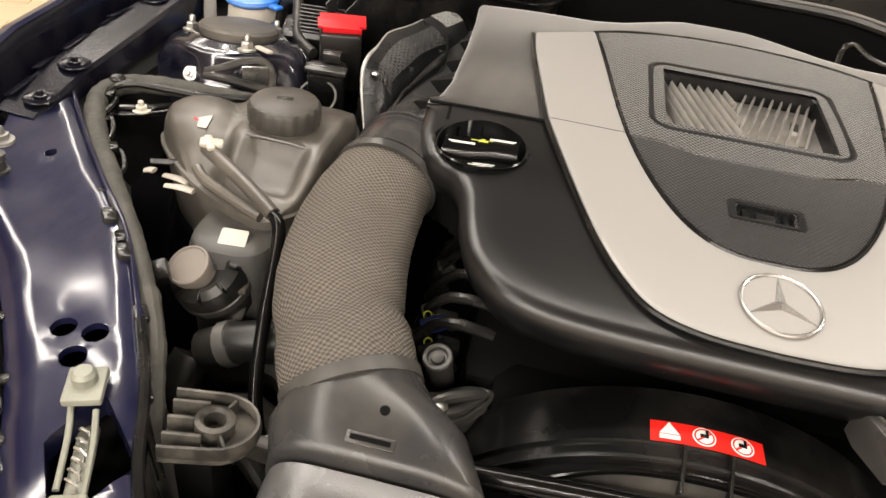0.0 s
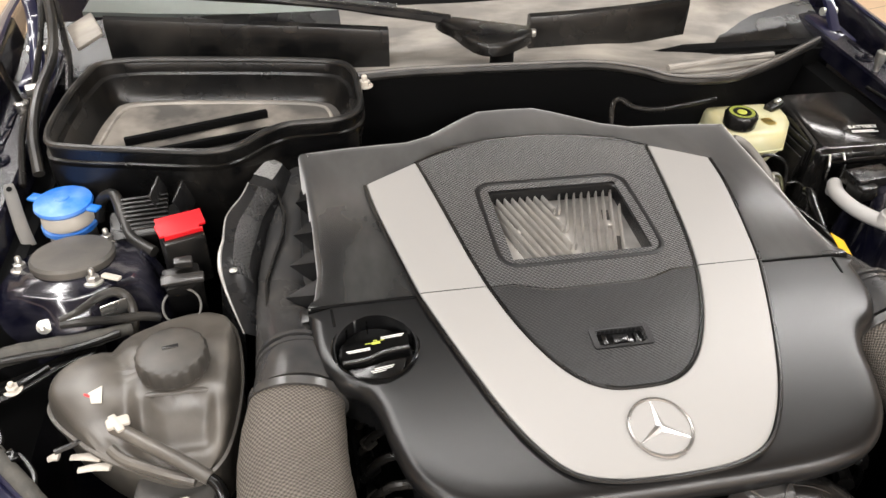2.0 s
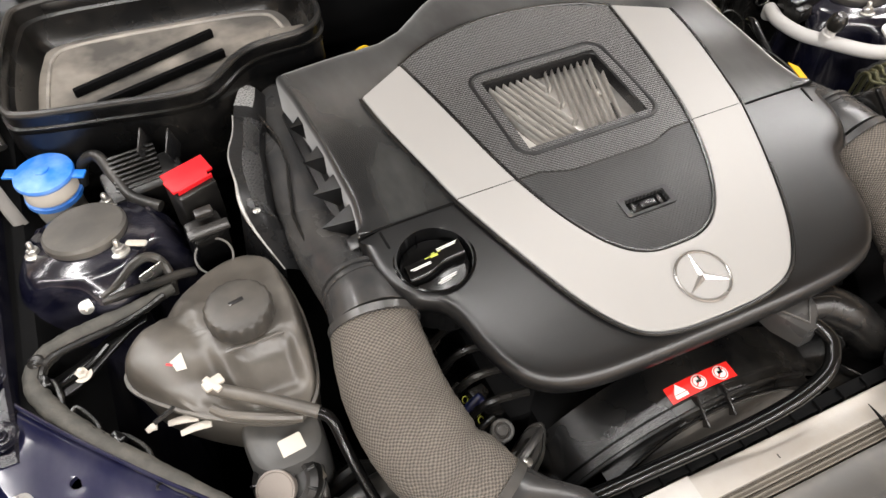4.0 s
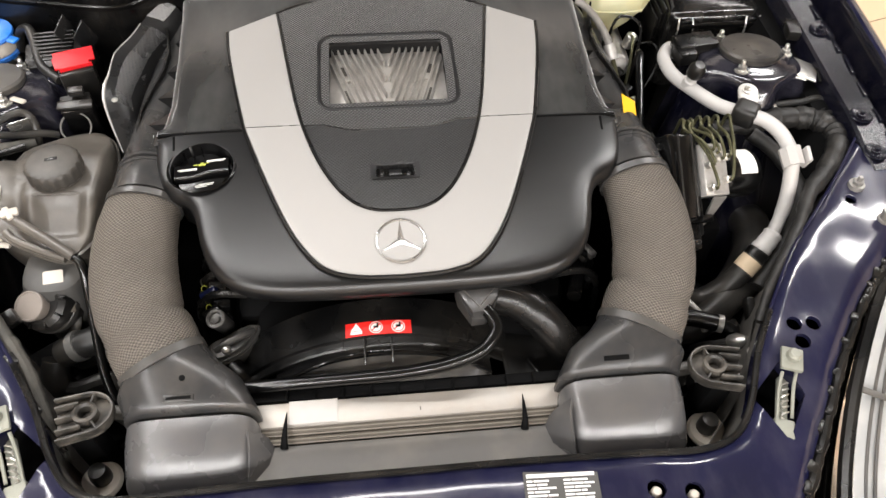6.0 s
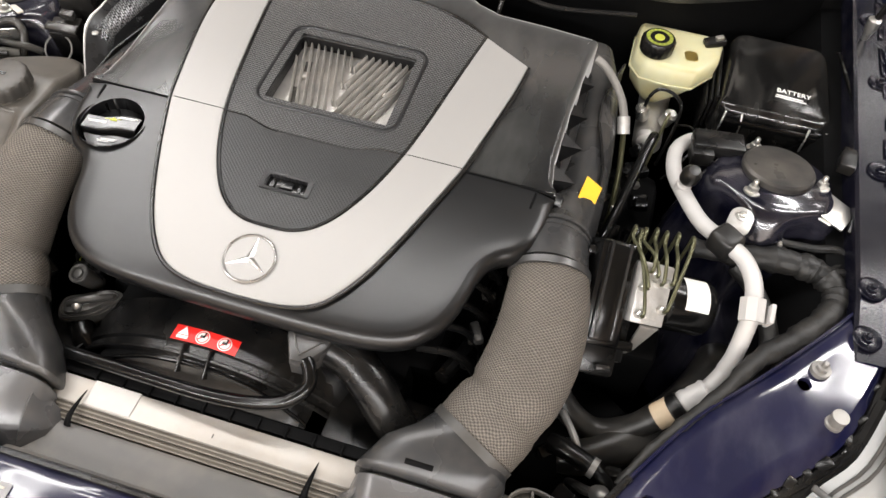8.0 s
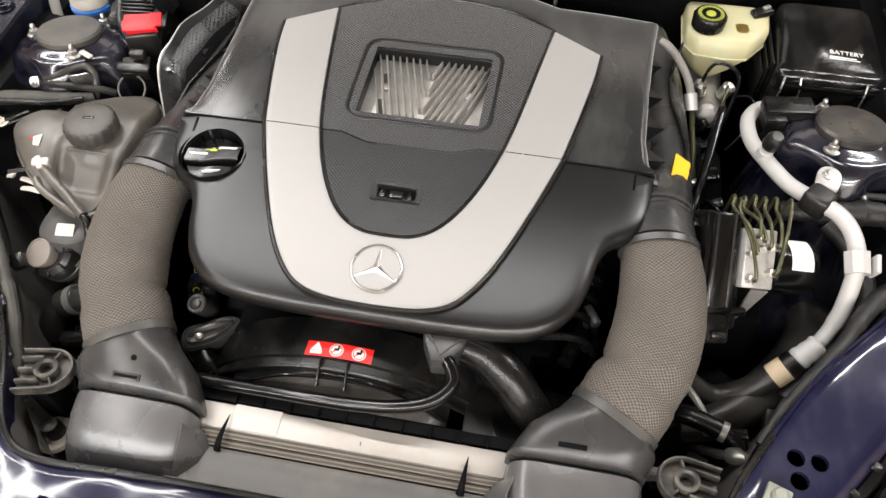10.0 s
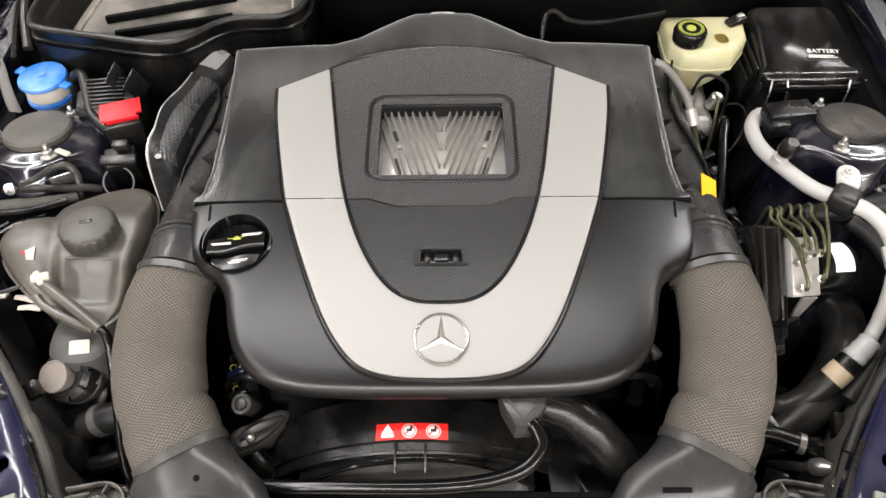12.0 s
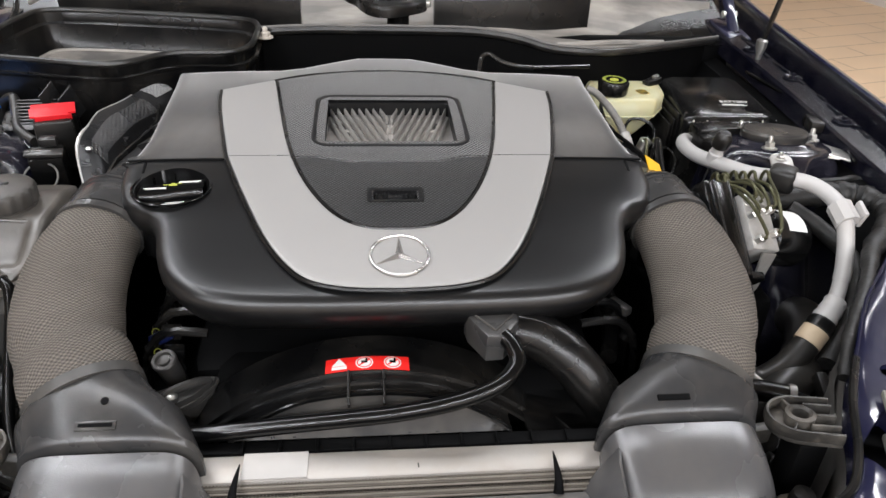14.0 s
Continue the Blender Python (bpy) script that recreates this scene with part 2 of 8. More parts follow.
M_RUBBER = shade("black_rubber", (0.010, 0.0098, 0.0095), rough=0.34, var=0.3, fine=300, bump=0.12, dust=DUST, dust_amount=0.12)
M_LOOM = shade("cloth_taped_loom", (0.048, 0.046, 0.040), rough=0.72, var=0.45, scale=70, fine=190, bump=1.0, dust=DUST, dust_amount=0.12, dust_scale=40)
M_LOOMBLACK = shade("black_taped_loom", (0.010, 0.0098, 0.0095), rough=0.5, var=0.5, scale=70, fine=150, bump=1.0, dust=DUST, dust_amount=0.05, dust_scale=30)
M_RED = shade("red_plastic", (0.62, 0.010, 0.016), rough=0.38, var=0.1, bump=0.05)
M_STICKRED = shade("red_sticker", (0.78, 0.02, 0.015), rough=0.35, var=0.05, bump=0.02)
M_WHITE = shade("white_print", (0.78, 0.77, 0.74), rough=0.5, var=0.06, bump=0.03)
M_WHITEPL = shade("off_white_plastic", (0.50, 0.46, 0.40), rough=0.45, var=0.12, bump=0.06, dust=DUST, dust_amount=0.3)
M_BLUE = shade("bright_blue_plastic", (0.018, 0.16, 0.60), rough=0.33, var=0.15, bump=0.05, dust=(0.25, 0.42, 0.75), dust_amount=0.6, dust_scale=26)
M_CREAM = shade("milky_yellow_plastic", (0.50, 0.485, 0.31), rough=0.35, var=0.12, scale=16, bump=0.04, sub=0.25, dust=(0.55, 0.42, 0.14), dust_amount=0.35, dust_scale=18)
M_YELLOW = shade("yellow_plastic", (0.85, 0.55, 0.01), rough=0.45, var=0.08, bump=0.03)
M_CREAMTAPE = shade("cream_tape", (0.52, 0.41, 0.28), rough=0.55, var=0.2, scale=60, bump=0.1)
M_TAG = shade("orange_yellow_tag", (0.85, 0.46, 0.006), rough=0.45, var=0.1, scale=40, bump=0.03)
M_OCHRE = shade("ochre_stain", (0.62, 0.46, 0.13), rough=0.4, var=0.15, scale=60, bump=0.03)
M_LIME = shade("yellow_print", (0.42, 0.44, 0.06), rough=0.55, var=0.25, bump=0.02)
M_CAPPRINT = shade("worn_olive_yellow_print", (0.20, 0.23, 0.035), rough=0.5, var=0.3, scale=60, bump=0.05)
M_ACPIPE = shade("matt_aluminium_pipe", (0.47, 0.458, 0.445), rough=0.5, metal=0.1, var=0.1, fine=500, bump=0.1, dust=DUST, dust_amount=0.2)
M_COWL = shade("dusty_grey_plastic", (0.20, 0.186, 0.168), rough=0.5, var=0.45, scale=9, fine=250, bump=0.3, dust=(0.50, 0.46, 0.40), dust_amount=0.7, dust_scale=11, stretch=(0.6, 2.0, 1.0))
M_FLOORTRAY = shade("dusty_tray_plastic", (0.075, 0.070, 0.064), rough=0.42, var=0.45, scale=7, fine=250, bump=0.2, dust=(0.40, 0.36, 0.31), dust_amount=0.75, dust_scale=9)
M_LABEL = shade("dark_grey_label", (0.06, 0.058, 0.055), rough=0.5, var=0.2, bump=0.05)
M_LEATHER = shade("beige_leather", (0.86, 0.70, 0.42), rough=0.5, var=0.08, fine=350, bump=0.2)
M_WALL = shade("painted_wall", (0.66, 0.62, 0.58), rough=0.7, var=0.05, scale=2, fine=120, bump=0.08)
M_SKIRT = shade("white_skirting", (0.78, 0.77, 0.75), rough=0.4, var=0.04, bump=0.03)
M_CEIL = shade("grey_ceiling", (0.16, 0.157, 0.152), rough=0.8, var=0.04, bump=0.04)
M_TILE = shade("wood_look_tile", (0.68, 0.50, 0.325), rough=0.38, var=0.12, scale=3.0, fine=60, bump=0.06)
M_GROUT = shade("tile_joint", (0.22, 0.17, 0.12), rough=0.8, var=0.15)
M_HOSE = dotted("knitted_intake_cloth", (0.058, 0.051, 0.044), (0.180, 0.160, 0.138), 0.0029, 0.0019, uneven=0.0038, bump=1.0, depth=0.0013, rough=0.8, sharp=0.8, var=0.38, stain=14)
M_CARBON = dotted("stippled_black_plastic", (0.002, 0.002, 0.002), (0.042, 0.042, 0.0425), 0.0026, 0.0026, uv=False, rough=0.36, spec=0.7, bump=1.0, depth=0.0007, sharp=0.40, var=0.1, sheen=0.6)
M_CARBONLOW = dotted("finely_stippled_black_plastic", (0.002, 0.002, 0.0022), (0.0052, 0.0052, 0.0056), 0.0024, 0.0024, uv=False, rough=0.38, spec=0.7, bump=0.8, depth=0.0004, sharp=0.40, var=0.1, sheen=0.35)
# The grey streak film holds both smudges and soft reflections painted in.
M_BATTERY = shade("smear_and_reflection_lid", (0.006, 0.0058, 0.0056), rough=0.16, var=0.3, scale=14, fine=300, bump=0.06, spec=0.6, rough_var=0.13, dust=(0.12, 0.115, 0.105), dust_amount=0.22, dust_scale=12, stretch=(2.0, 0.7, 1.0))
M_PANEL = shade("fine_grained_panel", (0.006, 0.006, 0.0065), spec=0.5, rough=0.33, fine=1500, bump=0.25, var=0.15)
M_FOILDARK = shade("smooth_dark_foil", (0.016, 0.016, 0.0165), rough=0.30, metal=0.25, var=0.5, scale=26, fine=240, bump=0.35)
M_FOIL = woven("embossed_heat_foil", (0.003, 0.003, 0.003), (0.20, 0.20, 0.202), 0.0060, 0.0036, uv=False, turn=30, rough=0.28, metal=0.7, bump=1.0, depth=0.003, var=0.45, uneven=0.004)
M_FOILBRIGHT = woven("bright_heat_foil", (0.05, 0.05, 0.05), (0.48, 0.48, 0.47), 0.0065, 0.0036, uv=False, turn=30, rough=0.3, metal=0.3, bump=0.8, depth=0.002, var=0.4, uneven=0.005)

# tiles differ a little one from the next
n, l = M_TILE.node_tree.nodes, M_TILE.node_tree.links
info, hsv = n.new("ShaderNodeObjectInfo"), n.new("ShaderNodeHueSaturation")
spread = n.new("ShaderNodeMapRange")
spread.inputs["To Min"].default_value, spread.inputs["To Max"].default_value = 0.9, 1.1
l.new(info.outputs["Random"], spread.inputs["Value"])
l.new(spread.outputs["Result"], hsv.inputs["Value"])
bs = n["Principled BSDF"]
l.new(bs.inputs["Base Color"].links[0].from_socket, hsv.inputs["Color"])
l.new(hsv.outputs["Color"], bs.inputs["Base Color"])

M_GLASS = bpy.data.materials.new("clear_glass")
M_GLASS.use_nodes = True
gb = M_GLASS.node_tree.nodes["Principled BSDF"]
gb.inputs["Base Color"].default_value = (0.93, 0.97, 0.95, 1)
gb.inputs["Roughness"].default_value = 0.02
gb.inputs["Transmission Weight"].default_value = 1.0
gb.inputs["IOR"].default_value = 1.35

M_LENS = shade("hazy_clear_lens", (0.78, 0.79, 0.78), rough=0.16, var=0.1, scale=20, fine=300, bump=0.03, trans=0.62, ior=1.2, coat=0.6)


# ---- builders ----
def finish(bm, name, material, sharp=35):
    bmesh.ops.recalc_face_normals(bm, faces=bm.faces)
    me = bpy.data.meshes.new(name)
    bm.to_mesh(me)
    bm.free()
    me.materials.append(material)
    for p in me.polygons:
        p.use_smooth = True
    me.set_sharp_from_angle(angle=radians(sharp))
    return me


def thing(name, base, label, category, group="", kind=""):
    ob = new(name)
    ob.empty_display_size = 0.02
    ob.location = base
    return tagged(ob, label, category, group, kind)


def part(name, bm, material, parent, label="", sharp=35):
    ob = new(name, finish(bm, name, material, sharp))
    ob.parent = parent
    at = Vector((0, 0, 0))
    up = parent
    while up:
        at += up.location
        up = up.parent
    ob.location = -at
    return tagged(ob, label)


def solid(name, bm, material, label, category, group="", kind="", sharp=35):
    return tagged(new(name, finish(bm, name, material, sharp)), label, category, group, kind)


def curve(pts, steps=6, closed=False):
    """Catmull-Rom through the points; each may carry more numbers than three."""
    p = [np.array(q, float) for q in pts]
    n, out = len(p), []
    for i in range(n if closed else n - 1):
        if closed:
            a, b, c, d = p[i - 1], p[i], p[(i + 1) % n], p[(i + 2) % n]
        else:
            a, b, c, d = p[max(i - 1, 0)], p[i], p[i + 1], p[min(i + 2, n - 1)]
        for k in range(steps):
            t = k / steps
            out.append(0.5 * (2 * b + (c - a) * t + (2 * a - 5 * b + 4 * c - d) * t * t + (3 * b - a - 3 * c + d) * t**3))
    if not closed:
        out.append(p[-1])
    return out


def loft(rings, bm=None, close=True, caps=True, uv=False):
    """Skin between rings of equally many points."""
    bm = bm or bmesh.new()
    vs = [[bm.verts.new(p) for p in r] for r in rings]
    m = len(rings[0])
    layer = bm.loops.layers.uv.verify() if uv else None
    along = 0.0
    for i in range(len(vs) - 1):
        step = (Vector(rings[i + 1][0]) + Vector(rings[i + 1][m // 2]) - Vector(rings[i][0]) - Vector(rings[i][m // 2])).length / 2 if uv else 0
        for j in range(m if close else m - 1):
            k = (j + 1) % m
            f = bm.faces.new((vs[i][j], vs[i][k], vs[i + 1][k], vs[i + 1][j]))
            if uv:
                w = uv / m
                for lp, q in zip(f.loops, ((j * w, along), ((j + 1) * w, along), ((j + 1) * w, along + step), (j * w, along + step))):
                    lp[layer].uv = q
        along += step
    if caps and close:
        bm.faces.new(vs[0][::-1])
        bm.faces.new(vs[-1])
    return bm


def tube(pts, r, seg=10, steps=6, bm=None, flat=1.0, uv=False, wobble=0.0, smooth=True):
    """A pipe through the points, of one radius or one per point; flat squeezes it in height."""
    rs = r if isinstance(r, (list, tuple)) else [r] * len(pts)
    q = [(*p, a) for p, a in zip(pts, rs)]
    line = curve(q, steps) if smooth else [np.array(v, float) for v in q]
    rings, up = [], Vector((0, 0, 1))
    for i, c in enumerate(line):
        a, b = line[max(i - 1, 0)], line[min(i + 1, len(line) - 1)]
        way = Vector(b[:3] - a[:3]).normalized()
        side = way.cross(up)
        if side.length < 0.2:
            side = way.cross(Vector((0, 1, 0)))
        side.normalize()
        over = side.cross(way)
        rad = c[3] * (1 + wobble * math.sin(i * 1.7) * math.sin(i * 0.6 + 1))
        rings.append([Vector(c[:3]) + side * rad * math.cos(2 * math.pi * j / seg) + over * rad * flat * math.sin(2 * math.pi * j / seg) for j in range(seg)])
    girth = 2 * math.pi * max(rs) if uv else False
    return loft(rings, bm, uv=girth)


def lathe(profile, at, seg=28, m=None, bm=None, cap=True):
    """A turned shape: (radius, height) pairs from the bottom up, stood at a place or posed by m."""
    m = m or Matrix.Translation(at)
    rings = [[m @ Vector((r * math.cos(2 * math.pi * j / seg), r * math.sin(2 * math.pi * j / seg), z)) for j in range(seg)] for r, z in profile]
    return loft(rings, bm, caps=cap)


def block(size, m, bevel=0.004, seg=2, bm=None, taper=(1, 1)):
    """A box with rounded edges, its middle at the pose m; taper narrows its top in x and y."""
    own = bmesh.new()
    bmesh.ops.create_cube(own, size=1.0)
    for v in own.verts:
        if v.co.z > 0:
            v.co.x *= taper[0]
            v.co.y *= taper[1]
        v.co = Vector((v.co.x * size[0], v.co.y * size[1], v.co.z * size[2]))
    if bevel:
        bmesh.ops.bevel(own, geom=own.edges[:], offset=bevel, segments=seg, affect="EDGES", profile=0.5)
    bmesh.ops.transform(own, matrix=m, verts=own.verts)
    return merge(bm, own) if bm else own


def merge(bm, other):
    me = bpy.data.meshes.new("tmp")
    other.to_mesh(me)
    other.free()
    bm.from_mesh(me)
    bpy.data.meshes.remove(me)
    return bm


def prism(outline, height, m, bevel=0.002, bm=None, seg=2):
    """A flat plate of that outline, its underside at the pose m."""
    own = bmesh.new()
    f = own.faces.new([own.verts.new((x, y, 0)) for x, y in outline])
    r = bmesh.ops.extrude_face_region(own, geom=[f])
    top = [e for e in r["geom"] if isinstance(e, bmesh.types.BMVert)]
    bmesh.ops.translate(own, vec=(0, 0, height), verts=top)
    if bevel:
        edges = [e for e in own.edges if all(v in top for v in e.verts)]
        bmesh.ops.bevel(own, geom=edges, offset=bevel, segments=seg, affect="EDGES", profile=0.5)
    bmesh.ops.transform(own, matrix=m, verts=own.verts)
    return merge(bm, own) if bm else own


def rounded(w, h, r, seg=5):
    """The outline of a rectangle with round corners."""
    out = []
    for cx, cy, a in ((w / 2 - r, h / 2 - r, 0), (-w / 2 + r, h / 2 - r, 90), (-w / 2 + r, -h / 2 + r, 180), (w / 2 - r, -h / 2 + r, 270)):
        for k in range(seg + 1):
            t = radians(a + 90 * k / seg)
            out.append((cx + r * math.cos(t), cy + r * math.sin(t)))
    return out


def disc(r, seg=24):
    return [(r * math.cos(2 * math.pi * k / seg), r * math.sin(2 * math.pi * k / seg)) for k in range(seg)]


def cut(bm, cx, cy, shape, depth=0.0, fine=2):
    """An opening through a sheet seen from above; depth turns its rim down by that much."""
    reach = max(math.hypot(x, y) for x, y in shape)
    for _ in range(fine):
        near = [e for e in bm.edges if any(math.hypot(v.co.x - cx, v.co.y - cy) < reach * 1.5 for v in e.verts) and e.calc_length() > reach * 0.22]
        if near:
            bmesh.ops.subdivide_edges(bm, edges=near, cuts=1, use_grid_fill=True)
    bmesh.ops.triangulate(bm, faces=[f for f in bm.faces if math.hypot(f.calc_center_median().x - cx, f.calc_center_median().y - cy) < reach * 2])

    def inside(x, y):
        hit = False
        for (ax, ay), (bx, by) in zip(shape, shape[1:] + shape[:1]):
            if (ay > y) != (by > y) and x < (bx - ax) * (y - ay) / (by - ay) + ax:
                hit = not hit
        return hit

    gone = [f for f in bm.faces if inside(f.calc_center_median().x - cx, f.calc_center_median().y - cy)]
    if not gone:
        return bm
    rim = {v for f in gone for v in f.verts}
    bmesh.ops.delete(bm, geom=gone, context="FACES")
    rim = [v for v in rim if v.is_valid and v.link_faces]
    for v in rim:
        x, y, best = v.co.x - cx, v.co.y - cy, None
        for (ax, ay), (bx, by) in zip(shape, shape[1:] + shape[:1]):
            t = max(0, min(1, ((x - ax) * (bx - ax) + (y - ay) * (by - ay)) / ((bx - ax) ** 2 + (by - ay) ** 2)))
            px, py = ax + t * (bx - ax), ay + t * (by - ay)
            if best is None or math.hypot(px - x, py - y) < best[0]:
                best = (math.hypot(px - x, py - y), px, py)
        v.co.x, v.co.y = cx + best[1], cy + best[2]
    if depth:
        edges = [e for e in bm.edges if e.is_boundary and all(v in rim for v in e.verts)]
        r = bmesh.ops.extrude_edge_only(bm, edges=edges)
        bmesh.ops.translate(bm, vec=(0, 0, -depth), verts=[g for g in r["geom"] if isinstance(g, bmesh.types.BMVert)])
    return bm


def sheet(rows, bm=None, thick=0.0):
    """A skin through rows of points, with a back and edges where it has thickness."""
    bm = loft(rows, bm, close=False)
    if thick:
        bm.normal_update()
        bmesh.ops.solidify(bm, geom=bm.faces[:], thickness=thick)
    return bm


def bolt(at, r=0.008, h=0.008, m=None, bm=None):
    """A flanged hexagon nut on its stud."""
    m = m or Matrix.Translation(at)
    bm = lathe([(r * 1.5, 0), (r * 1.5, h * 0.2), (r * 1.05, h * 0.3)], at, 16, m, bm)
    hexa = [[m @ Vector((r * f * math.cos(k * math.pi / 3), r * f * math.sin(k * math.pi / 3), z)) for k in range(6)] for f, z in ((1, h * 0.25), (1, h * 0.9), (0.8, h))]
    loft(hexa, bm)
    return lathe([(r * 0.5, h), (r * 0.5, h * 1.7), (r * 0.35, h * 1.9)], at, 10, m, bm)


def words(text, size, m, material, parent, name="lettering"):
    """Raised print in the built-in font, lying at the pose m."""
    c = bpy.data.curves.new(name, "FONT")
    c.body, c.size, c.align_x, c.align_y, c.extrude = text, size, "CENTER", "CENTER", 0.0002
    ob = bpy.data.objects.new(name, c)
    scene.collection.objects.link(ob)
    me = bpy.data.meshes.new_from_object(ob.evaluated_get(bpy.context.evaluated_depsgraph_get()))
    bpy.data.objects.remove(ob)
    bm = bmesh.new()
    bm.from_mesh(me)
    bpy.data.meshes.remove(me)
    bmesh.ops.transform(bm, matrix=m, verts=bm.verts)
    return part(name, bm, material, parent)


def bars(rows, m, height=0.0004, bm=None):
    """Lines of print too small to read: thin flat bars x, y, width, height."""
    bm = bm or bmesh.new()
    for x, y, w, h in rows:
        block((w, h, height), m @ Matrix.Translation((x, y, height / 2)), 0, bm=bm)
    return bm


# ---- the workshop ----
ANGLE = 15.5   # the walls and the tile rows stand at this angle to the car
room = Matrix.Rotation(radians(ANGLE), 4, "Z")
# in the room's own axes: the tiled wall line lies at v = WALL_V
WALL_V, ROOM_U0, ROOM_U1, ROOM_V0 = 5.36, -5.6, 5.2, -4.2


def plane_block(u0, u1, v0, v1, z0, z1, bm=None, bevel=0.0):
    return block((u1 - u0, v1 - v0, z1 - z0), room @ Matrix.Translation(((u0 + u1) / 2, (v0 + v1) / 2, (z0 + z1) / 2)), bevel, bm=bm)


floor = solid("floor", plane_block(ROOM_U0 - 0.2, ROOM_U1 + 0.2, ROOM_V0 - 0.2, WALL_V + 0.2, -0.2, -0.004), M_GROUT,
              "brown joint bed under the wood-look floor tiles", "floor", kind="structure")
for name, box in (("wall_north", (ROOM_U0 - 0.2, ROOM_U1 + 0.2, WALL_V, WALL_V + 0.2)), ("wall_south", (ROOM_U0 - 0.2, ROOM_U1 + 0.2, ROOM_V0 - 0.2, ROOM_V0)),
                  ("wall_west", (ROOM_U0 - 0.2, ROOM_U0, ROOM_V0, WALL_V)), ("wall_east", (ROOM_U1, ROOM_U1 + 0.2, ROOM_V0, WALL_V))):
    solid(name, plane_block(*box, -0.1, CEILING), M_WALL, "plain light painted workshop wall", "wall", kind="structure")
solid("ceiling", plane_block(ROOM_U0 - 0.2, ROOM_U1 + 0.2, ROOM_V0 - 0.2, WALL_V + 0.2, CEILING, CEILING + 0.15), M_CEIL, "plain grey workshop ceiling", "ceiling", kind="structure")
solid("baseboard", plane_block(ROOM_U0, ROOM_U1, WALL_V - 0.02, WALL_V - 0.002, 0.0, 0.20, bevel=0.004), M_SKIRT, "white skirting board along the wall", "skirting", kind="structure")
M_LED = bpy.data.materials.new("led_diffuser")
M_LED.use_nodes = True
M_LED.node_tree.nodes["Principled BSDF"].inputs["Emission Color"].default_value = (1, 0.97, 0.93, 1)
M_LED.node_tree.nodes["Principled BSDF"].inputs["Emission Strength"].default_value = 3.0
# Every strip gets a housing, the two added ones as well.
for sx, sy, lx, ly in STRIPS:
    rail = thing("ceiling_light", (sx, sy, CEILING), "slim white LED strip light on the ceiling", "ceiling light", "LED strips on the ceiling")
    part("housing", block((lx + 0.02, ly + 0.02, 0.035), pose(sx, sy, CEILING - 0.0195), 0.004), M_SKIRT, rail)
    part("diffuser", block((lx, ly, 0.01), pose(sx, sy, CEILING - 0.043), 0.002), M_LED, rail, "glowing white diffuser")

# ---- the car's body ----
car = thing("car", (0, 1.5, 0), "dark blue roadster with its bonnet open", "car")


def top_z(y):
    """Height of the painted panel round the front of the bay."""
    return float(np.interp(y, [0.05, 0.2, 0.27, 0.36, 0.45, 0.6, 0.7], [0.836, 0.842, 0.85, 0.857, 0.866, 0.878, 0.886]))


INNER = [(0, 0.197), (0.12, 0.197), (0.24, 0.195), (0.325, 0.193), (0.372, 0.207), (0.402, 0.245), (0.43, 0.305), (0.465, 0.362), (0.525, 0.448), (0.582, 0.508), (0.65, 0.583), (0.715, 0.662)]
OUTER = [(0, 0.085), (0.12, 0.085), (0.24, 0.087), (0.34, 0.09), (0.41, 0.112), (0.455, 0.175), (0.497, 0.24), (0.54, 0.305), (0.605, 0.385), (0.66, 0.437), (0.70, 0.49), (0.742, 0.60)]


def front_panel(s):
    a, b = curve(INNER, 4), curve(OUTER, 4)
    rows = []
    for k in range(13):
        t = k / 12
        row = []
        for p, q in zip(a, b):
            x, y = p + (q - p) * t
            z = top_z(y * (1 - t * 0.4) + p[1] * t * 0.4) - 0.006 * (1 - min(1, t * 6)) ** 2 - 0.012 * max(0, t - 0.85) / 0.15 + 0.002 * math.sin(x * 19) * math.sin(t * 3.1) + 0.0009 * math.sin(x * 62 + y * 37) * math.sin(t * 8.0 + y * 21)
            row.append(Vector((s * x, y, z)))
        rows.append(row)
    # turned-down flanges on both edges
    rows.insert(0, [p + Vector((0, 0, -0.03)) for p in rows[0]])
    rows.append([p + Vector((0, -0.002, -0.05)) for p in rows[-1]])
    bm = loft(rows, close=False)
    for hx, hy, r in ((0.488, 0.339, 0.0100), (0.513, 0.338, 0.0100), (0.490, 0.314, 0.0102), (0.468, 0.298, 0.0062)):
        cut(bm, s * hx, hy, disc(r, 18), 0.006)
    cut(bm, s * 0.431, 0.245, [(s * -0.027, 0.004), (s * 0.020, 0.046), (s * 0.037, 0.002), (s * -0.002, -0.053)][::int(s)], 0.02, fine=3)
    if s > 0:
        cut(bm, 0.640, 0.524, disc(0.0085, 16), 0.006)
        cut(bm, 0.262, 0.153, disc(0.011, 16), 0.006)
        cut(bm, 0.303, 0.146, disc(0.011, 16), 0.006)
    else:
        cut(bm, -0.262, 0.153, disc(0.009, 16), 0.006)
        cut(bm, -0.303, 0.146, disc(0.011, 16), 0.006)
        cut(bm, -0.648, 0.529, disc(0.007, 16), 0.006)
    return part("front_panel", bm, M_NAVY, car, "dark blue painted panel with round holes")


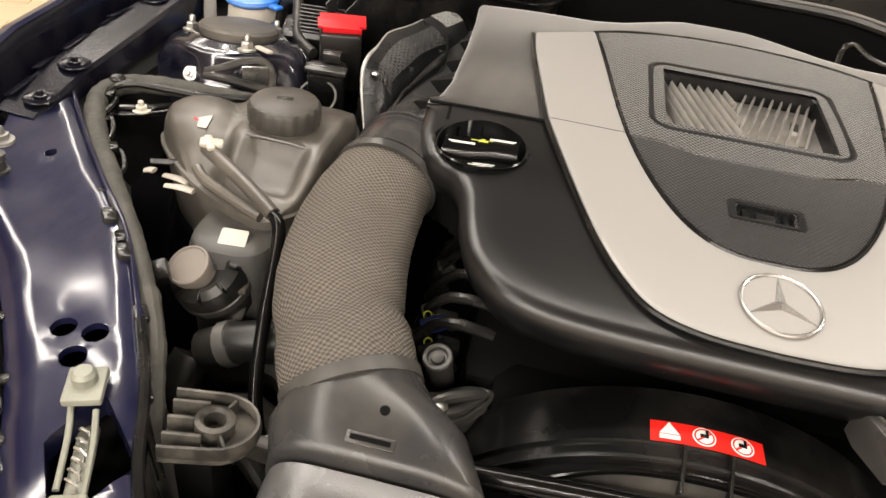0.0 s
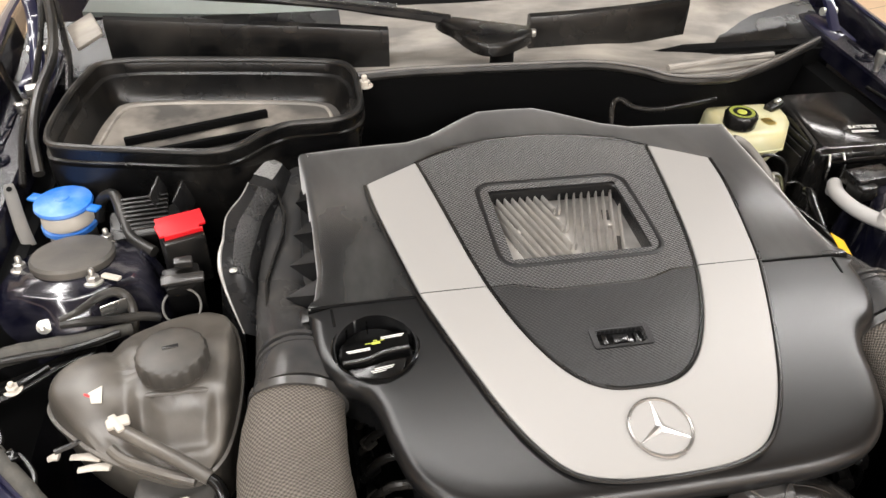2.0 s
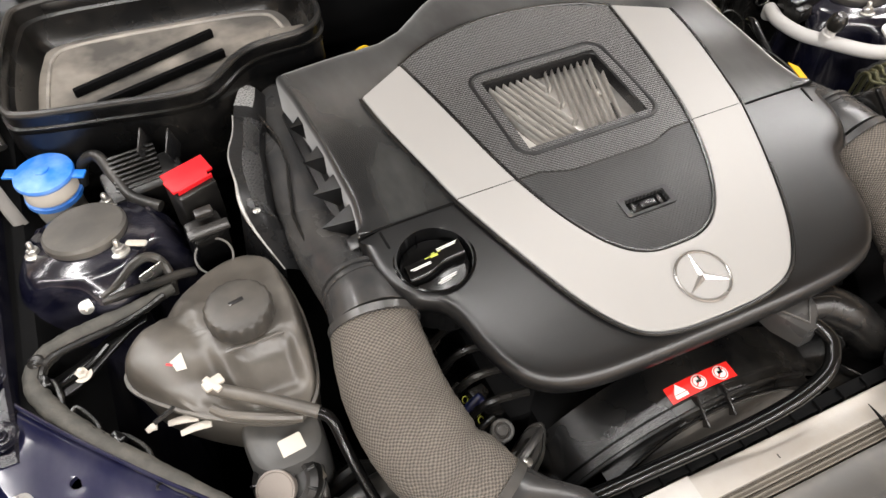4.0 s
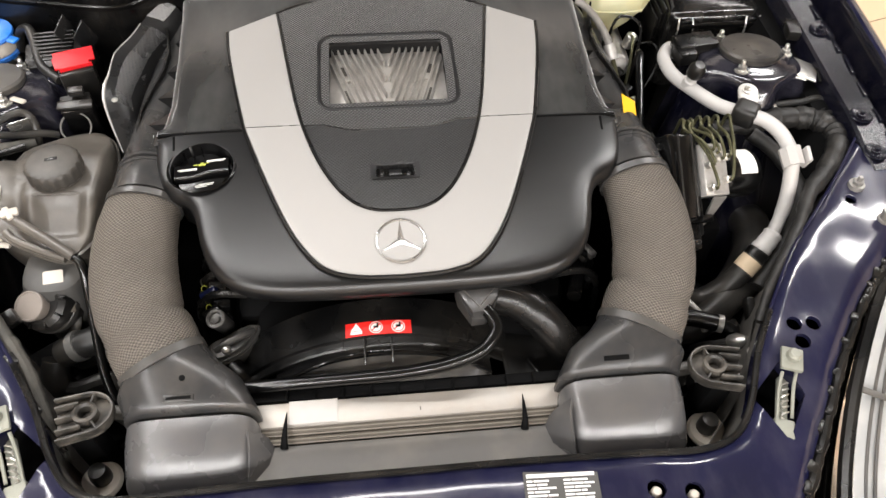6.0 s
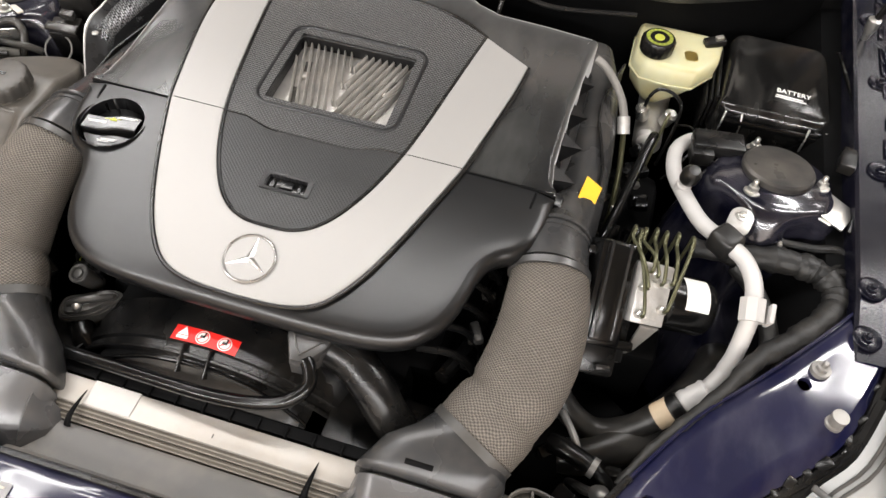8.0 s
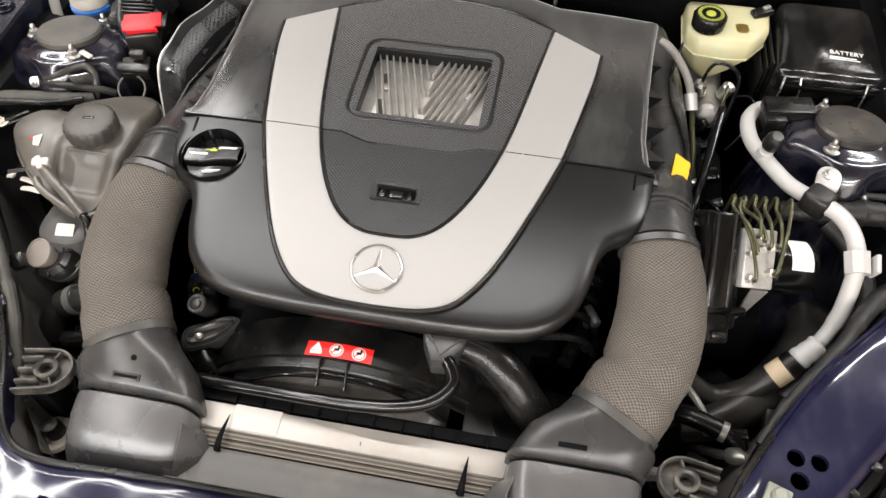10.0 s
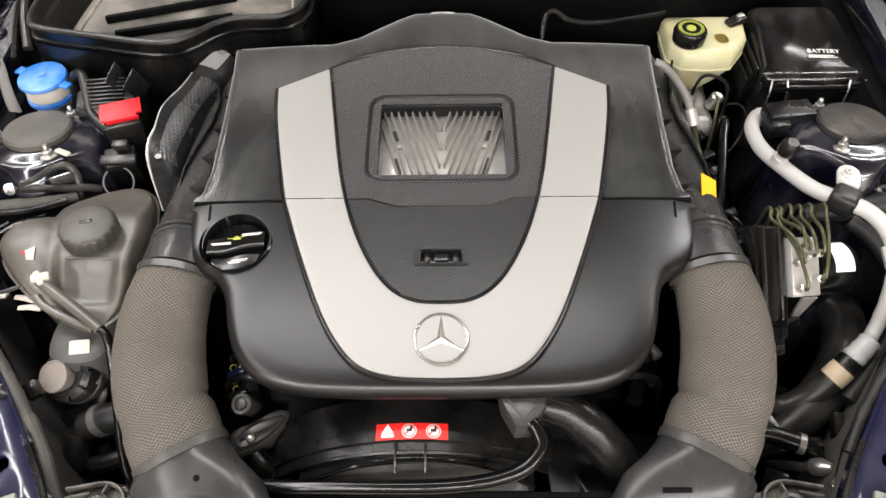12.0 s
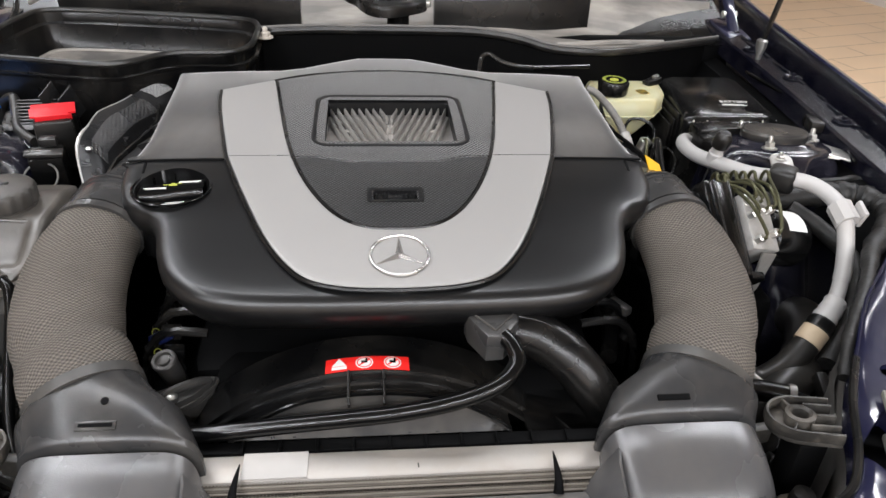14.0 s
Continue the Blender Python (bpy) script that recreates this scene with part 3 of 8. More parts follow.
for s in (-1, 1):
    front_panel(s)
    # black rubber seal along the inner edge
    part("seal", tube([(s * x, y, top_z(y) - 0.002) for x, y in INNER[:8]], 0.0042, 8, 4), M_BLACK, car, "black rubber edge seal")
    part("inner_flange", tube([(s * x, y, top_z(y) - 0.001) for x, y in INNER[7:]], 0.0022, 8, 4), M_NAVY, car)
    # bonnet latch adjuster in the diamond opening
    latch = part("latch_bracket", block((0.014, 0.085, 0.008), pose(s * 0.440, 0.238, 0.834, -4, 0, s * -24), 0.003), M_LATCH, car, "dusty olive-grey latch bracket")
    part("latch_plate", block((0.026, 0.030, 0.007), pose(s * 0.461, 0.286, 0.862, 4, 0, s * -20), 0.002), M_LATCH, latch)
    part("latch_screw", lathe([(0.0085, 0), (0.0085, 0.007), (0.006, 0.010), (0.001, 0.0105)], (s * 0.462, 0.288, 0.865), 16), M_LATCH, latch)
    part("latch_foot", block((0.024, 0.026, 0.014), pose(s * 0.429, 0.207, 0.838, 0, 0, s * -20), 0.003), M_LATCH, latch)
    for o in (-0.009, 0.009):
        part("latch_rod", tube([(s * (0.456 + o), 0.274, 0.856), (s * (0.447 + o), 0.254, 0.848), (s * (0.434 + o), 0.220, 0.842)], 0.0022, 8, 3), M_LATCH, latch)
    part("latch_spring", tube([(s * (0.448 - 0.0005 * k + 0.0045 * math.cos(k * 1.1)), 0.262 - 0.0013 * k, 0.848 + 0.0045 * math.sin(k * 1.1)) for k in range(34)], 0.001, 5, 1), M_STEEL, latch)
    # a nut on a pale washer and a rubber buffer at the panel's outer corner
    nx, ny = (0.697, 0.526) if s < 0 else (0.656, 0.546)
    part("panel_screw", bolt((s * nx, ny, top_z(ny) + 0.004), 0.0075, 0.008), M_OLDZINC, car, "dull zinc nut on a washer")
    part("panel_washer", lathe([(0.0110, -0.004), (0.0115, 0.0), (0.0105, 0.002), (0.007, 0.0025)], (s * nx, ny, top_z(ny) + 0.002), 20), M_OLDZINC, car)
    part("buffer", lathe([(0.0105, -0.006), (0.0100, 0.004), (0.0078, 0.005), (0.0078, 0.014), (0.0095, 0.0155), (0.0092, 0.020), (0.001, 0.0205)], (s * 0.672, 0.485, top_z(0.485)), 20), M_DISC if s < 0 else M_OLDZINC, car, "grey rubber buffer")
    # inner wing: bay wall under the panel and beside the strut tower
    wall = [(x, y) for x, y in INNER[3:]] + [(0.705, 0.80), (0.712, 1.0), (0.72, 1.35)]
    rows = [[Vector((s * (x + o), y + 0.4 * o, z)) for x, y in wall] for o, z in ((0.004, 0.862), (0.006, 0.83), (-0.015, 0.74), (-0.03, 0.60), (-0.04, 0.30))]
    rows[0] = [Vector((s * (x + 0.004), y, min(top_z(y), 0.878) - 0.012)) for x, y in wall]
    part("inner_wing", sheet(rows), M_BAY, car, "black engine bay side wall")
    # wing rail with its bolts, gutter, and the wing itself
    prof = [(0.690, 0.862), (0.694, 0.893), (0.698, 0.897), (0.738, 0.899), (0.742, 0.893), (0.744, 0.878), (0.756, 0.880), (0.760, 0.915), (0.763, 0.928), (0.766, 0.931)]
    ys = [0.57, 0.66, 0.74, 0.86, 1.0, 1.15, 1.32, 1.48]
    lift = [-0.018, -0.004, 0.0, 0.006, 0.013, 0.018, 0.022, 0.026]
    push = [-0.006, 0.0, 0.0, 0.004, 0.006, 0.012, 0.024, 0.04]
    rows = [[Vector((s * (x + (o if x > 0.75 else o * 0.3)), y, z + d)) for x, z in prof] for y, d, o in zip(ys, lift, push)]
    part("wing_rail", sheet(rows), M_RAIL, car, "dark blue bolted wing rail and gutter")
    skin = [(0.766, 0.931), (0.770, 0.9335), (0.780, 0.931), (0.800, 0.914), (0.835, 0.855), (0.878, 0.74), (0.885, 0.60), (0.880, 0.35)]
    ys2 = [0.43, 0.47, 0.51, 0.57, 0.66, 0.74, 0.86, 1.0, 1.15, 1.32, 1.48, 1.75]
    drop = [-0.055, -0.043, -0.033, -0.018, -0.004, 0, 0.006, 0.013, 0.018, 0.022, 0.026, 0.03]
    inn = [-0.042, -0.030, -0.020, -0.006, 0, 0, 0.004, 0.006, 0.012, 0.024, 0.04, 0.05]
    rows = [[Vector((s * (x + o * (1.0 if k < 4 else 0.6)), y, z + d * (1 if k < 5 else 0.3))) for k, (x, z) in enumerate(skin)] for y, d, o in zip(ys2, drop, inn)]
    part("wing", sheet(rows, thick=0.0012), M_NAVY, car, "dark blue front wing")
    for x, y in ((0.706, 0.60), (0.710, 0.668), (0.726, 0.868), (0.732, 1.05), (0.724, 1.20)):
        d = float(np.interp(y, ys, lift))
        part("rail_bolt", bolt((s * x, y, 0.8985 + d), 0.0072, 0.005), M_RAIL, car)
        part("rail_eyelet", lathe([(0.0165, 0.0), (0.0175, 0.0012), (0.0160, 0.0022), (0.0145, 0.0012)], (s * x, y, 0.8985 + d), 24), M_RAIL, car)
    # torn sealant and pressed notches along the rail
    random.seed(60 + s)
    for k in range(16):
        y = 0.62 + 0.05 * k + random.uniform(-0.012, 0.012)
        d = float(np.interp(y, ys, lift))
        part("rail_flap", block((random.uniform(0.006, 0.012), random.uniform(0.020, 0.046), 0.0025), pose(s * (0.7385 + random.uniform(-0.002, 0.003)), y, 0.8995 + d, random.uniform(-3, 3), s * random.uniform(4, 22), random.uniform(-6, 6)), 0.0008), M_RAIL, car)
    # Near-black shelf: the shade of the gap is put into its colour.
    part("wing_shelf", sheet([[Vector((s * x, y, z)) for y in (0.60, 0.8, 1.0, 1.2, 1.4)] for x, z in ((0.700, 0.872), (0.67, 0.865), (0.655, 0.84), (0.62, 0.80))]), M_DEEP, car, "shelf under the wing rail, blackened as shade")
    # Added sheet that blocks the bright inside of the wing and darkens the gap.
    part("wing_backing", sheet([[Vector((s * x, y, z)) for y in (0.36, 0.50, 0.64, 0.76)] for x, z in ((0.770, 0.842), (0.785, 0.80), (0.795, 0.60), (0.795, 0.40))], thick=0.004), M_DEEP, car, "added near-black sheet inside the wing")
    # strut tower
    cx, cy = 0.592 * s, 0.828
    # pressed sheet: a flat seat, a crisp shoulder and steep walls with three broad flutes
    rings = []
    for r, z, press in ((0.150, 0.55, 0.012), (0.128, 0.70, 0.014), (0.106, 0.78, 0.016), (0.0970, 0.825, 0.014), (0.091, 0.855, 0.011), (0.0870, 0.874, 0.0075), (0.084, 0.886, 0.0045), (0.079, 0.894, 0.002), (0.072, 0.898, 0), (0.062, 0.899, 0), (0.058, 0.903, 0), (0.001, 0.904, 0)):
        ring = []
        for k in range(72):
            a = 2 * math.pi * k / 72
            f = math.cos(5 * (a if s < 0 else math.pi - a) + 0.9)
            ring.append(Vector((cx + (r + press * math.copysign(abs(f) ** 0.6, f)) * math.cos(a), cy + (r + press * math.copysign(abs(f) ** 0.6, f)) * math.sin(a), z)))
        rings.append(ring)
    lean = Matrix.Translation((cx, 0.785, 0.903)) @ Matrix.Rotation(radians(-10), 4, "X") @ Matrix.Translation((-cx, -0.785, -0.903))
    rings = [[lean @ p for p in ring] for ring in rings]
    tower = part("strut_tower", loft(rings), M_TOWER, car, "glossy dark blue strut tower", sharp=60)
    for a in (20, 140):
        t = radians(a)
        part("tower_bead", tube([lean @ Vector(q) for q in ((cx + 0.074 * math.cos(t), cy + 0.074 * math.sin(t), 0.894), (cx + 0.086 * math.cos(t), cy + 0.086 * math.sin(t), 0.868), (cx + 0.100 * math.cos(t), cy + 0.100 * math.sin(t), 0.80), (cx + 0.120 * math.cos(t), cy + 0.120 * math.sin(t), 0.72))], [0.008, 0.014, 0.016, 0.016], 12, 5, flat=0.7), M_TOWER, tower)
    part("strut_disc", lathe([(0.0465, 0.903), (0.0485, 0.906), (0.0485, 0.9125), (0.0455, 0.9160), (0.030, 0.9170), (0.001, 0.9175)], (0, 0, 0), 48, lean @ Matrix.Translation((cx, cy, 0))), M_DISCPALE if s < 0 else M_DISC, tower, "flat grey rubber strut cover disc")
    for a in (-57, 63, 183):
        t = radians(a if s < 0 else 180 - a)
        part("strut_nut", bolt((0, 0, 0), 0.0075, 0.010, lean @ Matrix.Translation((cx + 0.0605 * math.cos(t), cy + 0.0605 * math.sin(t), 0.899))), M_STEEL, tower, "zinc nut on a stud")

part("tower_tag", prism(rounded(0.024, 0.009, 0.002, 2), 0.0025, pose(-0.540, 0.781, 0.9025, -10, 0, -25), 0.0006), M_WHITEPL, car, "pale tag on the tower flange")

# ragged trim and clips along the outer edge of the panel
random.seed(12)
for s in (-1, 1):
    rim = curve(OUTER[4:], 6)
    for k in range(1, len(rim) - 1, 2):
        x, y = rim[k] + np.array((0.002 + random.uniform(-0.004, 0.006), random.uniform(-0.006, 0.004)))
        kind = random.random()
        part("edge_clip", block((random.uniform(0.006, 0.014), random.uniform(0.008, 0.020), random.uniform(0.004, 0.010)), pose(s * x, y, top_z(y) - 0.010, random.uniform(-15, 15), random.uniform(-15, 15), s * random.uniform(-60, -20)), 0.0025), M_BLACK, car)
    part("edge_trim", tube([(s * (p[0] + 0.006), p[1] - 0.004, top_z(p[1]) - 0.013) for p in rim[::2]], 0.006, 8, 3, wobble=0.25), M_BLACK, car, "ragged black edge trim")

# near-black sheet added under the front panel; it puts shade into the openings
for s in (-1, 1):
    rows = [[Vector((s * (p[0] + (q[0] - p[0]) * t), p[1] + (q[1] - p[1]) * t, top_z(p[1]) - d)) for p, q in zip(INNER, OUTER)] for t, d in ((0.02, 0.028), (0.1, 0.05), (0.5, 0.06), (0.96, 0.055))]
    part("panel_backing", sheet(rows), M_DEEP, car, "added near-black sheet behind the panel's openings")
# middle of the front panel: latch plate, screws and print
part("slam_plate", prism(rounded(0.20, 0.045, 0.015), 0.004, pose(-0.03, 0.128, 0.836), 0.0015), M_NAVY, car)
plug = part("round_plug", prism(disc(0.022, 32), 0.003, pose(-0.078, 0.152, 0.8375), 0.001), M_CAN, car, "round grey blanking plug")
part("plug_groove", lathe([(0.0222, 0.0), (0.0245, 0.0015), (0.0262, 0.0)], (-0.078, 0.152, 0.8395), 32, cap=False), M_BLACK, plug)
part("plug_hole", lathe([(0.0018, 0.0), (0.0018, 0.0012), (0.0004, 0.0012)], (-0.071, 0.158, 0.8400), 10), M_DEEP, plug)
for x, y in ((0.02, 0.170), (0.262, 0.155), (0.303, 0.148)):
    part("panel_pin", lathe([(0.0062, -0.012), (0.0062, -0.002), (0.0045, 0.001), (0.001, 0.0015)], (x + 0.001, y - 0.003, top_z(y) - 0.006), 16), M_WHITEPL, car, "pale pin seen in the hole")
lab = part("data_label", prism([(-0.043, -0.034), (0.041, -0.036), (0.042, 0.032), (-0.041, 0.036)], 0.0006, pose(0.156, 0.146, 0.8428, -1, 0, -2), 0), M_LABEL, car, "worn grey data label")
random.seed(4)
rows = [(0.0, 0.0305, 0.076, 0.0042)]
for k in range(14):
    for x0, x1 in ((-0.039, -0.002), (0.002, 0.039)):
        w = random.uniform(0.62, 0.98) * (x1 - x0)
        cutting = random.uniform(0.25, 0.75)
        rows += [(x0 + w * cutting / 2, 0.0245 - k * 0.0041, w * cutting - 0.0012, 0.0021), (x0 + w * (1 + cutting) / 2, 0.0245 - k * 0.0041, w * (1 - cutting) - 0.0012, 0.0021)]
part("print", bars(rows, pose(0.156, 0.146, 0.8436, -1, 0, -2)), M_WHITE, lab)
part("print_strip", bars([(x, 0.008 - k * 0.0066, w, 0.0040) for k in range(3) for x, w in ((-0.019, 0.022), (0.012, 0.034 - 0.005 * k))], pose(0.24, 0.118, 0.8428, -1, 0, 3)), M_WHITE, car, "three rows of white print")
lab2 = part("data_label", prism(rounded(0.09, 0.055, 0.003), 0.0006, pose(-0.19, 0.138, 0.8428, -1, 0, 2), 0), M_OLDLABEL, car, "worn pale data label")
part("print", bars([(x + random.uniform(-0.004, 0.004), 0.022 - k * 0.0044, random.uniform(0.016, 0.027), 0.0024) for k in range(11) for x in (-0.028, 0.0, 0.028)], pose(-0.19, 0.138, 0.8436, -1, 0, 2)), M_WHITEPL, lab2)

# nose of the car, closing the front under the panel
nose = [[Vector((x, y, z)) for x in np.linspace(-0.62, 0.62, 15)] for y, z in ((0.085, 0.80), (0.06, 0.79), (0.05, 0.74), (-0.02, 0.70))]
for row in nose:
    for p in row:
        p.y += 0.55 * abs(p.x) ** 2.2 * 1.6
part("nose", sheet(nose), M_NAVY, car, "dark blue painted nose")
bumper = [[Vector((x, y + 0.62 * (abs(x) / 0.84) ** 3.5, z)) for x in np.linspace(-0.85, 0.85, 35)] for y, z in ((0.06, 0.680), (-0.06, 0.688), (-0.135, 0.676), (-0.165, 0.655), (-0.180, 0.60), (-0.185, 0.50), (-0.175, 0.36), (-0.15, 0.27))]
part("bumper", sheet(bumper, thick=0.004), M_NAVY, car, "dark blue painted front bumper")

# headlamps
for s in (-1, 1):
    ina = [(0.47, 0.085), (0.50, 0.16), (0.545, 0.245), (0.60, 0.33), (0.655, 0.405), (0.70, 0.455), (0.735, 0.53)]
    outa = [(0.52, 0.0), (0.59, 0.05), (0.66, 0.13), (0.715, 0.225), (0.755, 0.32), (0.785, 0.42), (0.775, 0.55)]
    a, b = curve(ina, 4), curve(outa, 4)
    def dome(k, t, p, q, low, h):
        x, y = p + (q - p) * t
        return Vector((s * x, y, low + 0.055 * k / (len(a) - 1) + h * math.sin(math.pi * min(1, t * 1.1 + 0.12)) ** 0.8 - 0.075 * t))
    bucket = [[dome(k, t, p, q, 0.755, -0.05) for k, (p, q) in enumerate(zip(a, b))] for t in np.linspace(0, 1, 8)]
    lamp = part("headlamp", sheet(bucket, thick=0.003), M_BLACK, car, "headlamp with a clear lens and black rim")
    lens = [[dome(k, t, p, q, 0.800, 0.030) for k, (p, q) in enumerate(zip(a, b))] for t in np.linspace(0, 1, 10)]
    part("lens", sheet(lens, thick=0.003), M_LENS, lamp, "clear plastic lens")
    shell = [[dome(k, t, p, q, 0.770, -0.03) for k, (p, q) in enumerate(zip(a, b))] for t in np.linspace(0, 1, 8)]
    part("reflector", sheet(shell), M_CHROME, lamp, "bright reflector")
    part("rim", tube([(s * (x - 0.004), y + 0.003, 0.806 + 0.055 * k / 6) for k, (x, y) in enumerate(ina)], 0.009, 8, 4), M_BLACK, lamp, "black rim")
    part("rim_bead", tube([(s * (x + 0.012), y - 0.005, 0.817 + 0.055 * k / 6) for k, (x, y) in enumerate(ina)], 0.0022, 8, 4), M_CLAMP, lamp)
    part("rim_bead", tube([(s * (x + 0.020), y - 0.009, 0.820 + 0.055 * k / 6) for k, (x, y) in enumerate(ina)], 0.0022, 8, 4), M_CLAMP, lamp)
    for x, y, r in ((0.60, 0.18, 0.055), (0.68, 0.29, 0.05)):
        part("projector", lathe([(r, -0.03), (r, 0.0), (r * 0.9, 0.004), (r * 0.7, -0.004), (0.001, -0.012)], (0, 0, 0), 28, pose(s * x, y, 0.795, 25, s * 20, 0)), M_CHROME, lamp)
    for k in (2, 4):
        x, y = ina[k]
        part("tie", block((0.009, 0.032, 0.004), pose(s * (x + 0.012), y - 0.004, 0.824 + 0.055 * k / 6, 0, 0, s * 60), 0.002), M_CLAMP, lamp, "pale clip")

# Added sheets that keep the gap beside the headlamps dark against the lit floor.
for s in (-1, 1):
    rows = [[Vector((s * x, y, z)) for x, y in pts] for pts, z in (([(x + 0.004, y - 0.004) for x, y in OUTER[3:]], 0.80), ([(x + 0.03, y - 0.02) for x, y in OUTER[3:]], 0.74), ([(x + 0.08, y - 0.055) for x, y in OUTER[3:]], 0.70), ([(min(x + 0.12, 0.835), y - 0.08) for x, y in OUTER[3:]], 0.685))]
    part("lamp_backing", sheet(rows), M_DEEP, car, "added near-black sheet under the headlamp")

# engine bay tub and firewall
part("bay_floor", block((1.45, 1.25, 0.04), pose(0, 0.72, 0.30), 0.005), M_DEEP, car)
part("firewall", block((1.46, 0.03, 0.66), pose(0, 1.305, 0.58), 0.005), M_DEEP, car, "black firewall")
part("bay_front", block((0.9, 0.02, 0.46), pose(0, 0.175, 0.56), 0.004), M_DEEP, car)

# cowl: seal edge, dusty scuttle tray, foam strips
edge = [(-0.215, 1.172, 0.950), (-0.12, 1.165, 0.957), (0.05, 1.150, 0.962), (0.17, 1.143, 0.962), (0.245, 1.128, 0.955), (0.305, 1.112, 0.943), (0.40, 1.116, 0.937), (0.50, 1.165, 0.930), (0.60, 1.235, 0.918), (0.70, 1.31, 0.905)]
part("cowl_seal", tube(edge, 0.0085, 10, 5), M_RUBBER, car, "black rubber cowl seal")
ec = curve(edge, 4)
part("cowl_lip", sheet([[Vector(p) + Vector((0, 0.004, o)) for p in ec] for o in (0.0, -0.03, -0.06, -0.25)]), M_DEEP, car, "black plastic cowl edge")
tray_rows = []
for t in np.linspace(0, 1, 7):
    tray_rows.append([Vector((p[0] * (1 + 0.05 * t), p[1] + (1.47 - 0.05 * (1 - abs(p[0])) - p[1]) * t, p[2] - 0.006 - 0.035 * math.sin(math.pi * t) + (0.985 - p[2]) * t * t * 0.6)) for p in ec])
part("scuttle_tray", sheet(tray_rows), M_COWL, car, "dusty grey scuttle tray under the windscreen")
full = [[Vector((x, y, z)) for x in np.linspace(-0.78, 0.75, 13)] for y, z in ((1.285, 0.90), (1.36, 0.91), (1.42, 0.925), (1.475, 0.945))]
part("scuttle_panel", sheet(full), M_BLACK, car)
for pts in ([(-0.627, 1.372), (-0.45, 1.335), (-0.30, 1.302), (-0.151, 1.267)], [(0.105, 1.296), (0.21, 1.303), (0.32, 1.320), (0.43, 1.345)]):
    line = curve(pts, 5)
    bm = loft([[Vector((x, y + o, z)) for o, z in ((0, 0.895), (0.0, 0.974), (0.004, 0.984), (0.012, 0.988), (0.022, 0.982), (0.024, 0.895))] for x, y in line])
    part("foam_strip", bm, M_BLACK, car, "black foam sealing strip")
for x0, y0, x1, y1 in ((0.33, 1.19, 0.55, 1.225), (-0.14, 1.22, 0.02, 1.24)):
    part("tray_ridge", tube([(x0, y0, 0.925), ((x0 + x1) / 2, (y0 + y1) / 2 - 0.004, 0.927), (x1, y1, 0.922)], 0.006, 8, 4), M_COWL, car)

# Thin pale bead that paints the bright highlight on the seal's lip.
part("lip_highlight", tube([(x, y - 0.003, z + 0.0075) for x, y, z in edge], 0.0026, 8, 5), M_GUIDE, car, "painted highlight along the cowl seal's lip")
# wiper
wiper = thing("windscreen_wiper", (0.06, 1.225, 0.96), "black windscreen wiper arm and blade", "wiper")
paddle = [(-0.066, 1.290), (-0.040, 1.282), (0.005, 1.262), (0.068, 1.232), (0.083, 1.222), (0.076, 1.196), (0.040, 1.166), (0.009, 1.153), (-0.018, 1.162), (-0.036, 1.196), (-0.047, 1.232), (-0.066, 1.266)]
part("arm_root", prism([(p[0], p[1]) for p in curve(paddle, 4, closed=True)][::-1], 0.020, Matrix.Translation((0, 0, 0.981)), 0.007, seg=3), M_BLACK, wiper, "broad black wiper root")
part("pivot", lathe([(0.02, 0.92), (0.02, 0.984)], (0.03, 1.20, 0), 16), M_DEEP, wiper)
part("arm", tube([(-0.045, 1.275, 0.996), (-0.10, 1.286, 1.003), (-0.16, 1.293, 1.010), (-0.225, 1.302, 1.018), (-0.33, 1.325, 1.024), (-0.433, 1.346, 1.028)], [0.014, 0.015, 0.014, 0.011, 0.008, 0.006], 8, 4, flat=0.55), M_GREYPL, wiper)
part("blade", tube([(-0.13, 1.325, 1.0), (-0.28, 1.352, 1.012), (-0.46, 1.386, 1.02), (-0.62, 1.43, 1.02)], 0.006, 6, 4, flat=1.6), M_BLACK, wiper)
part("rubber", tube([(-0.13, 1.329, 0.992), (-0.28, 1.356, 1.004), (-0.46, 1.390, 1.012), (-0.62, 1.434, 1.012)], 0.003, 6, 4, flat=2), M_RUBBER, wiper)
for x, y, z in ((0.082, 1.214, 0.992), (-0.40, 1.345, 1.032)):
    part("clip", block((0.016, 0.012, 0.012), pose(x, y, z, 0, 0, -14), 0.003), M_STEEL, wiper)

# windscreen, pillars, roof edge
glass_rows = [[Vector((x * (1 - 0.22 * t), 1.46 + 0.16 * (x / 0.72) ** 2 + 0.62 * t, 0.985 + 0.36 * t + 0.02 * math.sin(math.pi * t))) for x in np.linspace(-0.72, 0.72, 17)] for t in np.linspace(0, 1, 9)]
ws = part("windscreen", sheet(glass_rows, thick=0.005), M_GLASS, car, "clear windscreen")
ws.visible_shadow = False
part("screen_band", sheet([[p + Vector((0, -0.004, 0.003)) for p in r] for r in ([q - Vector((0, 0.035, 0.02)) for q in glass_rows[0]], glass_rows[0])]), M_DEEP, car, "black lower screen edge")
part("screen_frit", sheet([[p + Vector((0, -0.0045, 0.0035)) for p in r] for r in (glass_rows[0], [p.lerp(q, 0.3) for p, q in zip(*glass_rows[:2])])], thick=0.0005), M_DEEP, car, "black printed edge of the windscreen")
